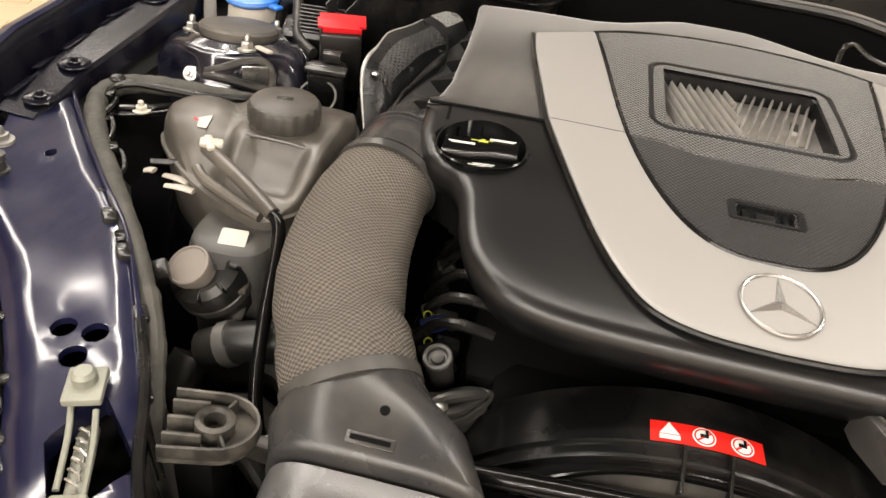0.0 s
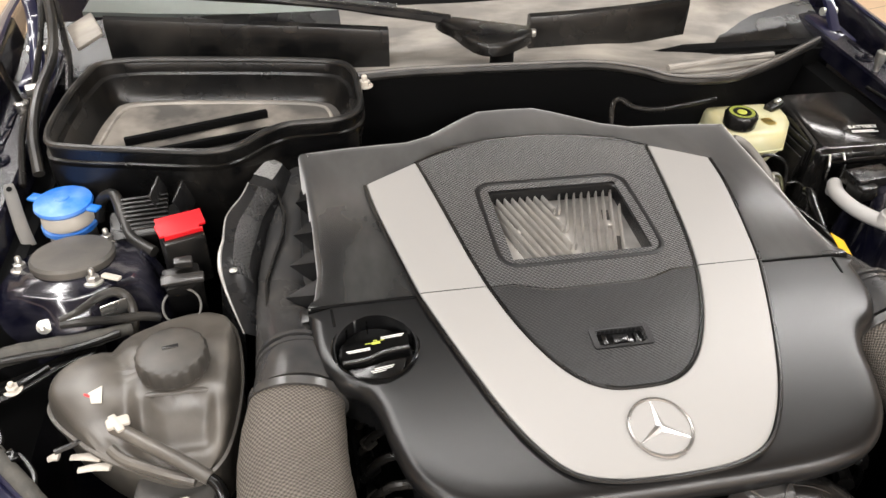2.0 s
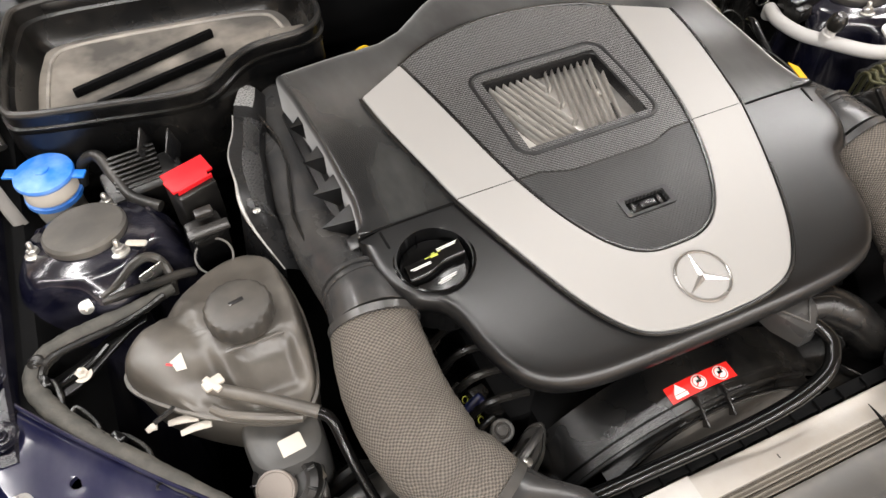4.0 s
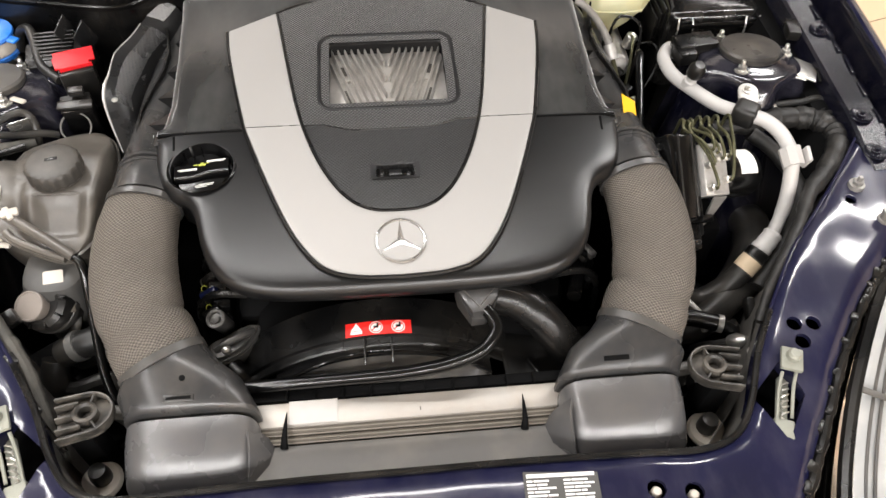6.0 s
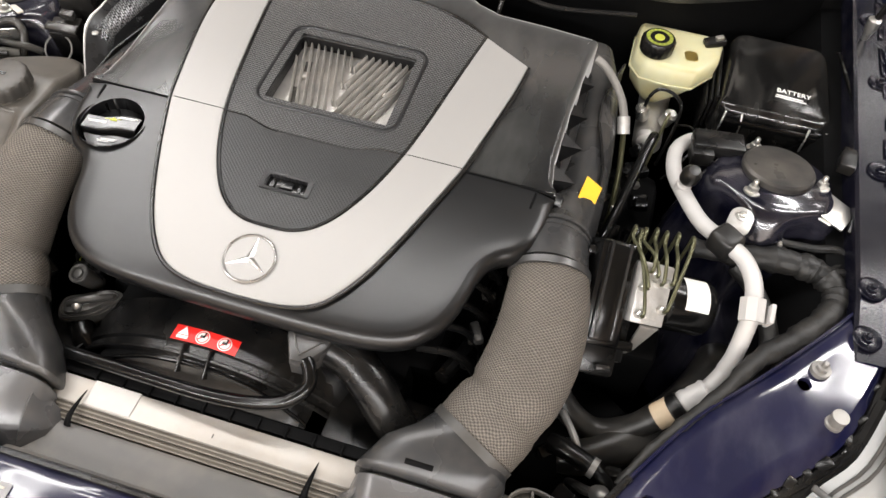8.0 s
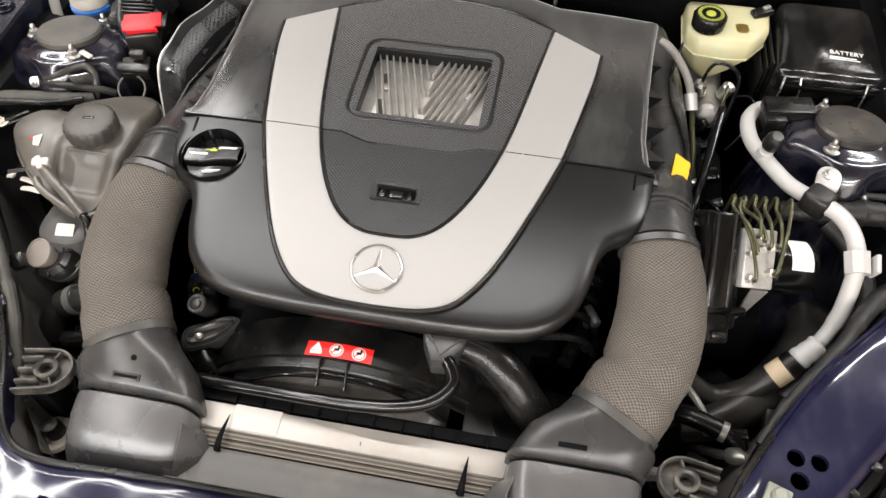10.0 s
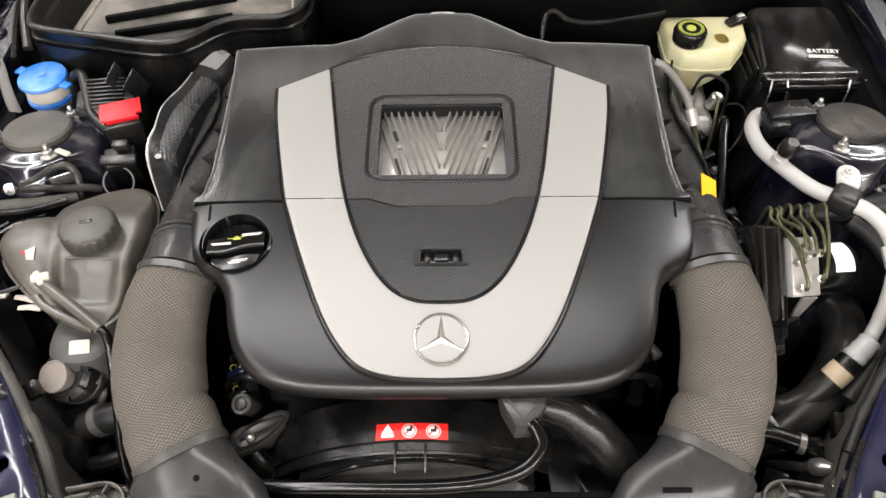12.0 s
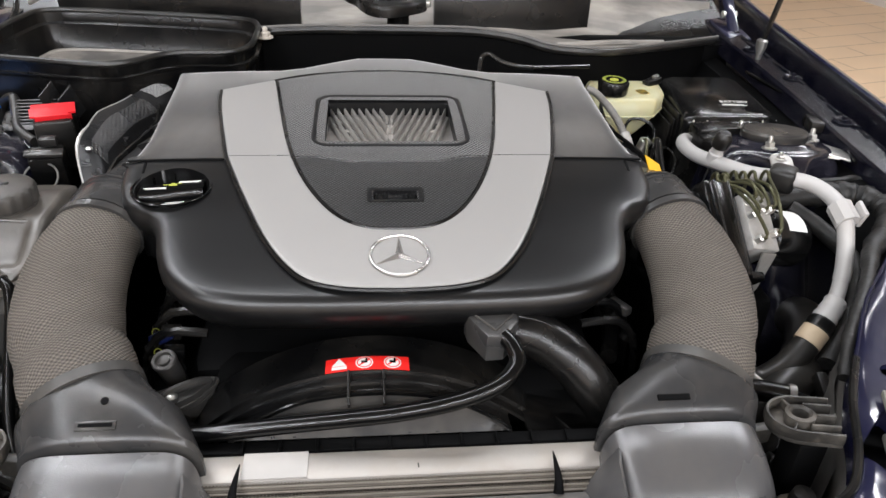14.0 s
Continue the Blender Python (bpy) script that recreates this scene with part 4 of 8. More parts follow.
for s in (-1, 1):
    k = 0 if s < 0 else -1
    part("pillar", tube([r[k] + Vector((s * 0.02, 0, 0)) for r in glass_rows[::4]], 0.03, 10, 4), M_NAVY, car, "dark blue windscreen pillar")
    part("door", sheet([[Vector((s * x, y, z)) for y in (1.70, 2.2, 2.8, 3.4)] for x, z in ((0.80, 0.95), (0.84, 0.93), (0.885, 0.75), (0.87, 0.35))], thick=0.002), M_NAVY, car)
part("roof_header", tube([r for r in glass_rows[-1][::4]], 0.03, 10, 4), M_NAVY, car, "dark blue windscreen header")
part("tail", block((1.7, 0.9, 0.55), pose(0, 3.75, 0.65), 0.12, 4), M_NAVY, car)
part("cabin_floor", block((1.55, 2.1, 0.03), pose(0, 2.4, 0.34), 0.004), M_DEEP, car)
for s in (-1, 1):
    part("window", sheet([[Vector((s * x, y, z)) for y in (1.75, 2.3, 2.9)] for x, z in ((0.80, 0.95), (0.63, 1.27))], thick=0.004), M_GLASS, car).visible_shadow = False

# dashboard, steering wheel, seats
dash = thing("dashboard", (0, 1.8, 0.6), "black dashboard under the windscreen", "dashboard")
part("top", sheet([[Vector((x, y + 0.1 * (x / 0.7) ** 2, z - 0.03 * max(0, -x))) for x in np.linspace(-0.72, 0.72, 13)] for y, z in ((1.50, 0.935), (1.62, 0.930), (1.78, 0.912), (1.87, 0.893), (1.91, 0.85), (1.90, 0.6))], thick=0.01), M_DASH, dash)
part("instrument_hood", loft([[Vector((0.385 + 0.135 * math.cos(a) * f, y, 0.905 + 0.098 * max(0, math.sin(a)) * f)) for a in np.linspace(0, math.pi, 14)] for y, f in ((1.74, 0.75), (1.80, 0.97), (1.90, 1.0), (1.97, 0.98))], close=False), M_DASH, dash, "grey instrument hood")
wheel = thing("steering_wheel", (0.37, 2.1, 0.6), "black leather steering wheel", "steering wheel")
wm = pose(0.37, 2.13, 0.82, 68)
part("wheel_rim", tube([wm @ Vector((0.185 * math.cos(a), 0.185 * math.sin(a), 0)) for a in np.linspace(0, 2 * math.pi, 25)], 0.016, 10, 2), M_BLACK, wheel)
part("hub", lathe([(0.07, -0.02), (0.075, 0.01), (0.05, 0.03), (0.001, 0.035)], (0, 0, 0), 24, wm), M_BLACK, wheel)
for a in (0, 180, 270):
    part("spoke", tube([wm @ Vector((r * math.cos(radians(a)), r * math.sin(radians(a)), 0.005)) for r in (0.06, 0.12, 0.18)], 0.014, 8, 3, flat=0.5), M_BLACK, wheel)
part("column", tube([wm @ Vector((0, 0, -0.01)), (0.37, 1.97, 0.78)], 0.035, 10, 2), M_BLACK, wheel)
for s in (-1, 1):
    seat = thing("seat", (0.37 * s, 2.45, 0.36), "cream leather sports seat with stitched seams", "car seat", "seats in the cabin")
    part("cushion", block((0.48, 0.5, 0.16), pose(0.37 * s, 2.40, 0.48, 6), 0.05, 4), M_LEATHER, seat)
    back = []
    for z, w, y in ((0.46, 0.25, 2.66), (0.60, 0.262, 2.68), (0.78, 0.266, 2.71), (0.95, 0.25, 2.75), (1.05, 0.20, 2.78), (1.12, 0.15, 2.80), (1.16, 0.12, 2.81)):
        back.append([Vector((0.39 * s + w * c, y + (0.055 * sn if sn > 0 else 0.05 * sn * (1 - 0.5 * math.exp(-(c / 0.5) ** 2))), z)) for c, sn in ((math.copysign(abs(math.cos(a)) ** 0.55, math.cos(a)), math.sin(a)) for a in np.linspace(0, 2 * math.pi, 25)[:-1])])
    part("backrest", loft(back), M_LEATHER, seat)
    for side in (-1, 1):
        part("seam", tube([(0.39 * s + side * x, y - 0.048, z) for x, y, z in ((0.15, 2.715, 0.90), (0.13, 2.692, 0.80), (0.0, 2.667, 0.70))], 0.003, 6, 4), M_SEAM, seat)
console = thing("centre_console", (0, 2.5, 0.36), "black bulkhead unit between the seats", "console")
part("bulkhead", block((0.26, 0.10, 0.6), pose(0.01, 2.74, 0.74), 0.03, 3), M_DEEP, console)
part("handle_plate", block((0.12, 0.02, 0.05), pose(0, 2.70, 0.78), 0.008), M_BLACK, console)
part("catch", block((0.045, 0.006, 0.010), pose(0, 2.686, 0.80), 0.002), M_WHITEPL, console)
part("tunnel", block((0.22, 0.9, 0.22), pose(0, 2.3, 0.5), 0.04, 3), M_BLACK, console)

# bonnet, hinged at its rear edge and standing open
bonnet = thing("bonnet", (0, 1.45, 1.0), "open dark blue bonnet with dark mat and added reflector strip", "bonnet")
OPEN = radians(80)
def hood(x, d, off=0.0):
    crown = 0.125 * (1 - (x / 0.80) ** 2) - 0.004
    y0, z0 = 1.452 + 0.02 * (x / 0.8) ** 2, 1.030
    u = crown * (1 - 0.25 * d) + off
    return Vector((x * (1 - 0.10 * d), y0 - d * math.cos(OPEN) + u * math.sin(OPEN) * 0.35, z0 + d * math.sin(OPEN) + u * (math.cos(OPEN) * 0.4 + 0.72)))
xs = np.linspace(-0.80, 0.80, 21)
part("outer_skin", sheet([[hood(x, d, 0.02) for x in xs] for d in np.linspace(0, 1.12, 9)], thick=0.0015), M_NAVY, bonnet)
part("inner_panel", sheet([[hood(x, d) for x in xs] for d in np.linspace(0, 1.12, 9)], thick=0.002), M_DEEP, bonnet, "black inner bonnet panel")
part("edge_seal", tube([hood(x, 0.0, 0.008) for x in xs], 0.009, 8, 2), M_DEEP, bonnet)
part("insulation_mat", sheet([[hood(x, d, -0.014) for x in np.linspace(-0.66, 0.60, 13)] for d in np.linspace(0.36, 1.0, 7)], thick=0.008), M_MAT, bonnet, "dark insulation mat")
# Unseen pale strip, added to brighten what the rear cover reflects.
part("reflector_strip", sheet([[hood(x, d, -0.013) for x in np.linspace(-0.66, 0.62, 13)] for d in (0.20, 0.25, 0.30, 0.35)], thick=0.004), M_REFLECTOR, bonnet, "added pale reflector strip out of view")
for s in (-1, 1):
    hinge = part("hinge", block((0.05, 0.11, 0.012), pose(s * 0.733, 1.33, 0.918, 6), 0.003), M_NAVY, bonnet, "dark blue steel hinge")
    part("arm", tube([(s * 0.735, 1.31, 0.915), (s * 0.738, 1.36, 0.955), (s * 0.745, 1.41, 0.985), (s * 0.75, 1.43, 1.03)], 0.012, 8, 4, flat=0.6), M_NAVY, hinge)
    part("pin", lathe([(0.008, -0.015), (0.008, 0.015)], (0, 0, 0), 12, pose(s * 0.737, 1.355, 0.945, 0, 90)), M_STEEL, hinge)
    stay = thing("gas_strut", (s * 0.712, 1.15, 0.91), "slim black gas strut holding the bonnet", "gas strut", "bonnet gas struts")
    foot, head = Vector((s * 0.712, 1.15, 0.945)), Vector((s * 0.79, 1.13, 1.47))
    part("rod", tube([foot, foot.lerp(head, 0.5)], 0.005, 10, 2, smooth=False), M_BLACK, stay)
    part("cylinder", tube([foot.lerp(head, 0.48), head], 0.0095, 12, 2, smooth=False), M_BLACK, stay)
    part("ball_joint", lathe([(0.004, -0.035), (0.006, -0.02), (0.010, -0.006), (0.010, 0.006), (0.004, 0.01)], foot, 12), M_STEEL, stay)


# ---- engine cover ----
def crown(y):
    """Height of the cover's top along the car."""
    u = y - 0.45
    return 0.93 + 0.16 * u - 0.22 * u * u


engine_cover = thing("engine_cover", (0, 0.7, 0.86), "black engine cover with a silver V-shaped band", "engine cover")


def mirrored(half):
    return [(-x, y) for x, y in half[::-1] if x > 1e-6] + list(half)


def shell(outline, centre, seam, profile, sink):
    """A cover half: rings from its rim to its middle, rounded over at the rim but flat along the seam."""
    cx, cy = centre
    m = len(outline)
    norm = []
    for i, (x, y) in enumerate(outline):
        (ax, ay), (bx, by) = outline[i - 1], outline[(i + 1) % m]
        q = Vector((-(by - ay), bx - ax)).normalized()
        if q.dot(Vector((cx - x, cy - y))) < 0:
            q = -q
        norm.append(q * seam[i])
    norm = [(norm[i - 2] + norm[i - 1] * 2 + norm[i] * 3 + norm[(i + 1) % m] * 2 + norm[(i + 2) % m]) / 9 if seam[i] == 1 else norm[i] for i in range(m)]
    inset = [(x + n.x * 0.022, y + n.y * 0.022) for (x, y), n in zip(outline, norm)]
    rings = []
    for f, dz in profile:
        ring = []
        for (x, y), (ix, iy), q, w in zip(outline, inset, norm, seam):
            if f >= 0:                       # metres in from the rim
                px, py = x + q.x * f, y + q.y * f
            else:                            # a share of the way to the middle
                px, py = ix + (cx - ix) * -f, iy + (cy - iy) * -f if w else y
            z = crown(py) - 0.0035 + dz * (w if dz > -0.04 else 1) - 0.10 * max(0, abs(px) - 0.22) ** 1.6
            z -= 0.015 * max(0, py - (0.95 - 1.9 * px * px))
            if f < -0.50:
                z -= sink
            ring.append(Vector((px, py, z)))
        rings.append(ring)
    bm = loft(rings, caps=False)
    return bm


def dense(points, steps):
    out = []
    for (ax, ay), (bx, by) in zip(points, points[1:]):
        out += [(ax + (bx - ax) * k / steps, ay + (by - ay) * k / steps) for k in range(steps)]
    return out


SEAM_Y = 0.641
half_front = [(0, 0.393), (0.10, 0.394), (0.165, 0.399), (0.205, 0.413), (0.232, 0.440), (0.246, 0.475), (0.254, 0.510), (0.266, 0.533), (0.288, 0.548), (0.304, 0.570), (0.312, 0.600), (0.313, 0.6405)]
half = [tuple(p) for p in curve(half_front, 5)]
low = mirrored(half)                                  # left seam end -> front -> right seam end
seam_line = [(0.313 - 0.626 * k / 24, SEAM_Y) for k in range(1, 24)]
outline = low + seam_line
weight = [1.0] * len(low) + [0.0] * len(seam_line)
weight[0] = weight[len(low) - 1] = 0.6
rim_front = [(0.024, -0.050), (0.016, -0.046), (0.006, -0.030), (0.0012, -0.019), (0.0006, -0.0125), (0.0022, -0.0072), (0.0048, -0.0036), (0.0085, -0.0013), (0.014, -0.0002), (-0.04, 0), (-0.12, 0), (-0.22, 0), (-0.32, 0), (-0.43, 0), (-0.49, 0), (-0.52, 0), (-0.7, 0), (-0.97, 0)]
bm = shell(outline, (0, 0.53), weight, rim_front, 0.02)
cut(bm, -0.2485, 0.583, disc(0.0405, 40), 0.03, fine=2)
part("front_shell", bm, M_COVER, engine_cover, "satin black front half of the cover", sharp=50)

half_rear = [(0.313, 0.643), (0.306, 0.665), (0.301, 0.70), (0.303, 0.80), (0.309, 0.90), (0.315, 0.958), (0.305, 0.963), (0.24, 0.966), (0.165, 0.968), (0.13, 0.984), (0.07, 1.038), (0.045, 1.056), (0, 1.059)]
rear = dense(half_rear, 3) + [(0, 1.059)]
full_rear = rear + [(-x, y) for x, y in rear[-2::-1]]
seam2 = [(-0.313 + 0.626 * k / 24, 0.643) for k in range(1, 24)]
outline2 = full_rear + seam2
weight2 = [1.0] * len(full_rear) + [0.0] * len(seam2)
weight2[0] = weight2[len(full_rear) - 1] = 0.4
rim_rear = [(0.0, -0.058), (0.0, -0.011), (0.0008, -0.0065), (0.003, -0.003), (0.007, -0.0008), (0.012, 0), (0.020, 0), (-0.08, 0), (-0.18, 0), (-0.30, 0), (-0.40, 0), (-0.49, 0), (-0.52, 0), (-0.75, 0), (-0.97, 0)]
bm = shell(outline2, (0, 0.80), weight2, rim_rear, 0.04)
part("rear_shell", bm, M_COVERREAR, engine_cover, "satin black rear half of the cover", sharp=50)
for s in (-1, 1):
    for y, d in ((0.680, 0.040), (0.733, 0.034), (0.79, 0.028), (0.86, 0.024)) if s < 0 else ((0.68, 0.034), (0.74, 0.032), (0.80, 0.028), (0.87, 0.026)):
        tab = bmesh.new()
        a = [Vector((s * x, yy, z)) for x, yy, z in ((0.299, y, crown(y) - 0.022), (0.299, y + 0.028, crown(y) - 0.022), (0.299 + d, y + 0.020, crown(y) - 0.040), (0.299, y, crown(y) - 0.06), (0.299, y + 0.028, crown(y) - 0.06))]
        v = [tab.verts.new(p) for p in a]
        for f in ((0, 1, 2), (0, 2, 3), (1, 4, 2), (3, 2, 4)):
            tab.faces.new([v[i] for i in f])
        part("side_tab", tab, M_COVER, engine_cover)
    bm = sheet([[Vector((s * x, y, crown(y) - dz)) for y in np.linspace(0.655, 0.95, 10)] for x, dz in ((0.303, 0.05), (0.308, 0.062), (0.318, 0.068), (0.322, 0.088))])
    part("side_flange", bm, M_COVER, engine_cover)
    part("corner_foot", block((0.03, 0.022, 0.03), pose(s * 0.306, 0.655, 0.915, 0, s * 12, 0), 0.004), M_COVER, engine_cover)

# silver band
OUT = [(0, 0.4065), (0.05, 0.4085), (0.088, 0.420), (0.114, 0.446), (0.139, 0.490), (0.168, 0.563), (0.1945, SEAM_Y)]
INN = [(0, 0.4935), (0.028, 0.4955), (0.052, 0.506), (0.073, 0.527), (0.092, 0.559), (0.108, 0.597), (0.1215, SEAM_Y)]
OUT2 = [(0.1945, SEAM_Y), (0.205, 0.69), (0.216, 0.745), (0.2255, 0.80), (0.2305, 0.846)]
INN2 = [(0.1215, SEAM_Y), (0.132, 0.69), (0.1425, 0.755), (0.153, 0.825), (0.1625, 0.889)]


def band(a, b, h=0.0022, across=8, bm=None, inset=0.0012):
    """A raised strip between two lines on the cover, with rounded edges."""
    rows = []
    fr = [0.0, 0.0, 0.012, 0.04] + list(np.linspace(0.12, 0.88, across)) + [0.96, 0.988, 1.0, 1.0]
    hs = [-0.006, h - 0.0012, h - 0.0003, h] + [h] * across + [h, h - 0.0003, h - 0.0012, -0.006]
    for t, dz in zip(fr, hs):
        rows.append([Vector((p[0] + (q[0] - p[0]) * t, p[1] + (q[1] - p[1]) * t, crown(p[1] + (q[1] - p[1]) * t) + dz)) for p, q in zip(a, b)])
    return loft(rows, bm, close=False)


oa, ib = curve(OUT, 6), curve(INN, 6)
part("silver_band_front", band([(-p[0], p[1]) for p in oa[::-1]] + [(p[0], p[1]) for p in oa[1:]], [(-p[0], p[1]) for p in ib[::-1]] + [(p[0], p[1]) for p in ib[1:]]), M_SILVER, engine_cover, "silver painted U-shaped band")
for s in (-1, 1):
    a, b = curve(OUT2, 5), curve(INN2, 5)
    a = [np.array((p[0], max(p[1], SEAM_Y + 0.0012))) for p in a]
    b = [np.array((p[0], max(p[1], SEAM_Y + 0.0012))) for p in b]
    part("silver_band_rear", band([(s * p[0], p[1]) for p in a], [(s * p[0], p[1]) for p in b]), M_SILVER, engine_cover, "silver painted band")
    # dark joints along the band's edges
    for line, off in ((OUT + OUT2[1:], 0.003), (INN + INN2[1:], -0.003)):
        part("edge_joint", tube([(s * (x + off * 0.9 * min(1, x / 0.03)), y - (off * (1 - 0.5 * min(1, x / 0.06)) if y < 0.6 else 0), crown(y) + 0.0003) for x, y in line], 0.0024, 6, 4), M_BLACK, engine_cover)
part("band_top_joint", tube([(-0.163, 0.892, crown(0.89)), (-0.12, 0.920, crown(0.92)), (-0.06, 0.938, crown(0.938)), (0, 0.944, crown(0.944)), (0.06, 0.938, crown(0.938)), (0.12, 0.920, crown(0.92)), (0.163, 0.892, crown(0.89))], 0.0022, 6, 4), M_BLACK, engine_cover)


# textured middle panels
def width_at(y):
    """Half the width between the inner edges of the band."""
    ys = [p[1] for p in curve(INN + INN2[1:], 4)]
    return float(np.interp(y, ys, [p[0] for p in curve(INN + INN2[1:], 4)])) - 0.0015


def top_arc(x):
    return 0.943 - 0.053 * (abs(x) / 0.163) ** 2.0


def dip(x):
    """The joint between the two panels sags in the middle."""
    return 0.6415 - 0.012 * (1 - min(1, max(0, (abs(x) - 0.055) / 0.035)) ** 1) if abs(x) < 0.09 else 0.6415


WX, WY0, WY1 = 0.083, 0.680, 0.811
cols_mid = list(np.linspace(-WX, WX, 13))
bm = bmesh.new()
rows_y = list(np.linspace(0, 1, 5)) + list(np.linspace(1, 2, 9))[1:] + list(np.linspace(2, 3, 7))[1:]
grid = []
for t in rows_y:
    row = []
    base = WY0 if t <= 1 else WY1
    y_mid = 0.6415 + (WY0 - 0.6415) * t if t <= 1 else (WY0 + (WY1 - WY0) * (t - 1) if t <= 2 else WY1 + (0.92 - WY1) * (t - 2))
    w = width_at(y_mid)
    xs_ = list(np.linspace(-w, -WX, 6))[:-1] + cols_mid + list(np.linspace(WX, w, 6))[1:]
    for x in xs_:
        if t <= 1:
            y = dip(x) + (WY0 - dip(x)) * t
        elif t <= 2:
            y = y_mid
        else:
            y = WY1 + (top_arc(x) - WY1) * (t - 2)
        row.append(bm.verts.new((x, y, crown(y) + 0.0006)))
    grid.append(row)
for i in range(len(grid) - 1):
    for j in range(len(grid[0]) - 1):
        inside_window = 1 <= rows_y[i] < 2 and -WX - 1e-6 <= grid[i][j].co.x and grid[i][j + 1].co.x <= WX + 1e-6
        if not inside_window:
            bm.faces.new((grid[i][j], grid[i][j + 1], grid[i + 1][j + 1], grid[i + 1][j]))
part("rear_centre_panel", bm, M_CARBON, engine_cover, "diamond-textured black centre panel")
bm = bmesh.new()
rows = []
for t in np.linspace(0, 1, 12):
    row = []
    for x in np.linspace(-1, 1, 25):
        y = 0.4945 + (0.6395 - 0.4945) * t ** 1.25
        xx = x * max(width_at(max(y, 0.4937)), 0.004)
        yy = y if t < 1 else dip(xx) - 0.0012
        if t < 1:
            yy = min(y, dip(xx) - 0.0012)
        row.append(Vector((xx, yy, crown(yy) + 0.0006)))
    rows.append(row)
bm = loft(rows, close=False)
cut(bm, 0, 0.5565, rounded(0.050, 0.0175, 0.002, 2), 0.006, fine=2)
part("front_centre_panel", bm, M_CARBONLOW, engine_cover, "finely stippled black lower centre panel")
part("panel_joint", tube([(x, dip(x) - 0.0005, crown(dip(x)) + 0.0004) for x in np.linspace(-0.12, 0.12, 25)], 0.0012, 6, 1), M_BLACK, engine_cover)
for s in (-1, 1):
    part("seam_joint", tube([(s * x, SEAM_Y + 0.001, crown(SEAM_Y) - 0.0028 - 0.10 * max(0, x - 0.22) ** 1.6) for x in (0.197, 0.23, 0.27, 0.31)], 0.0016, 6, 2), M_DEEP, engine_cover)

for s in (-1, 1):
    part("corner_notch", block((0.0030, 0.024, 0.004), pose(s * 0.288, 0.626, crown(0.626) - 0.0058, 8, s * 4, s * -4), 0.0006), M_DEEP, engine_cover, "dark moulded notch")

# small badge recess
badge = part("badge_recess", block((0.053, 0.021, 0.004), pose(0, 0.5565, crown(0.5565) - 0.006, 6), 0.001), M_GLOSSBLACK, engine_cover, "gloss black badge recess")
outer = [(x, y) for x, y in rounded(0.064, 0.026, 0.003, 3)]
inner = [(x, y) for x, y in rounded(0.052, 0.019, 0.002, 3)]
bm = loft([[Vector((x, 0.5565 + y, crown(0.5565 + y) + dz)) for x, y in o] for o, dz in ((outer, 0.0004), (outer, 0.0020), (inner, 0.0016), (inner, -0.004))], caps=False)
part("badge_rim", bm, M_PANEL, badge)
part("badge_stud", block((0.016, 0.010, 0.003), pose(0, 0.5565, crown(0.5565) - 0.003, 6), 0.001), M_GREYPL, badge)
for s in (-1, 1):
    part("badge_bar", block((0.005, 0.014, 0.003), pose(s * 0.017, 0.5565, crown(0.5565) - 0.003, 6), 0.001), M_BLACK, badge)

# window with its cast ribs
wcy = (WY0 + WY1) / 2
o1 = [(x, wcy + 0.003 + y) for x, y in rounded(0.200, 0.164, 0.024, 8)]
o2 = [(x, wcy + 0.003 + y) for x, y in rounded(0.195, 0.159, 0.022, 8)]
o3 = [(x, wcy + 0.001 + y) for x, y in rounded(0.175, 0.139, 0.013, 8)]
o2b = [(x, wcy + 0.003 + y) for x, y in rounded(0.190, 0.154, 0.020, 8)]
o3b = [(x, wcy + 0.001 + y) for x, y in rounded(0.180, 0.144, 0.015, 8)]
o4 = [(x * (1.0 if y > wcy else 1.0), y) for x, y in [(x, wcy + y) for x, y in rounded(0.168, 0.131, 0.010, 8)]]
o4b = [(x, wcy + y) for x, y in rounded(0.172, 0.135, 0.012, 8)]
bm = loft([[Vector((x, y, crown(y) + dz)) for x, y in o] for o, dz in ((o1, 0.0), (o1, 0.0012), (o2, 0.0020), (o2b, 0.0016), (o3b, -0.0016), (o3, -0.0028), (o4b, -0.0026), (o4, -0.0044), (o4, -0.034))], caps=False)
part("window_frame", bm, M_PANEL, engine_cover, "black window frame")
ribs = part("rib_plate", block((0.174, 0.138, 0.006), pose(0, wcy, crown(wcy) - 0.0255, 1.5), 0.001), M_CAST, engine_cover, "cast aluminium ribbed casting under the window")
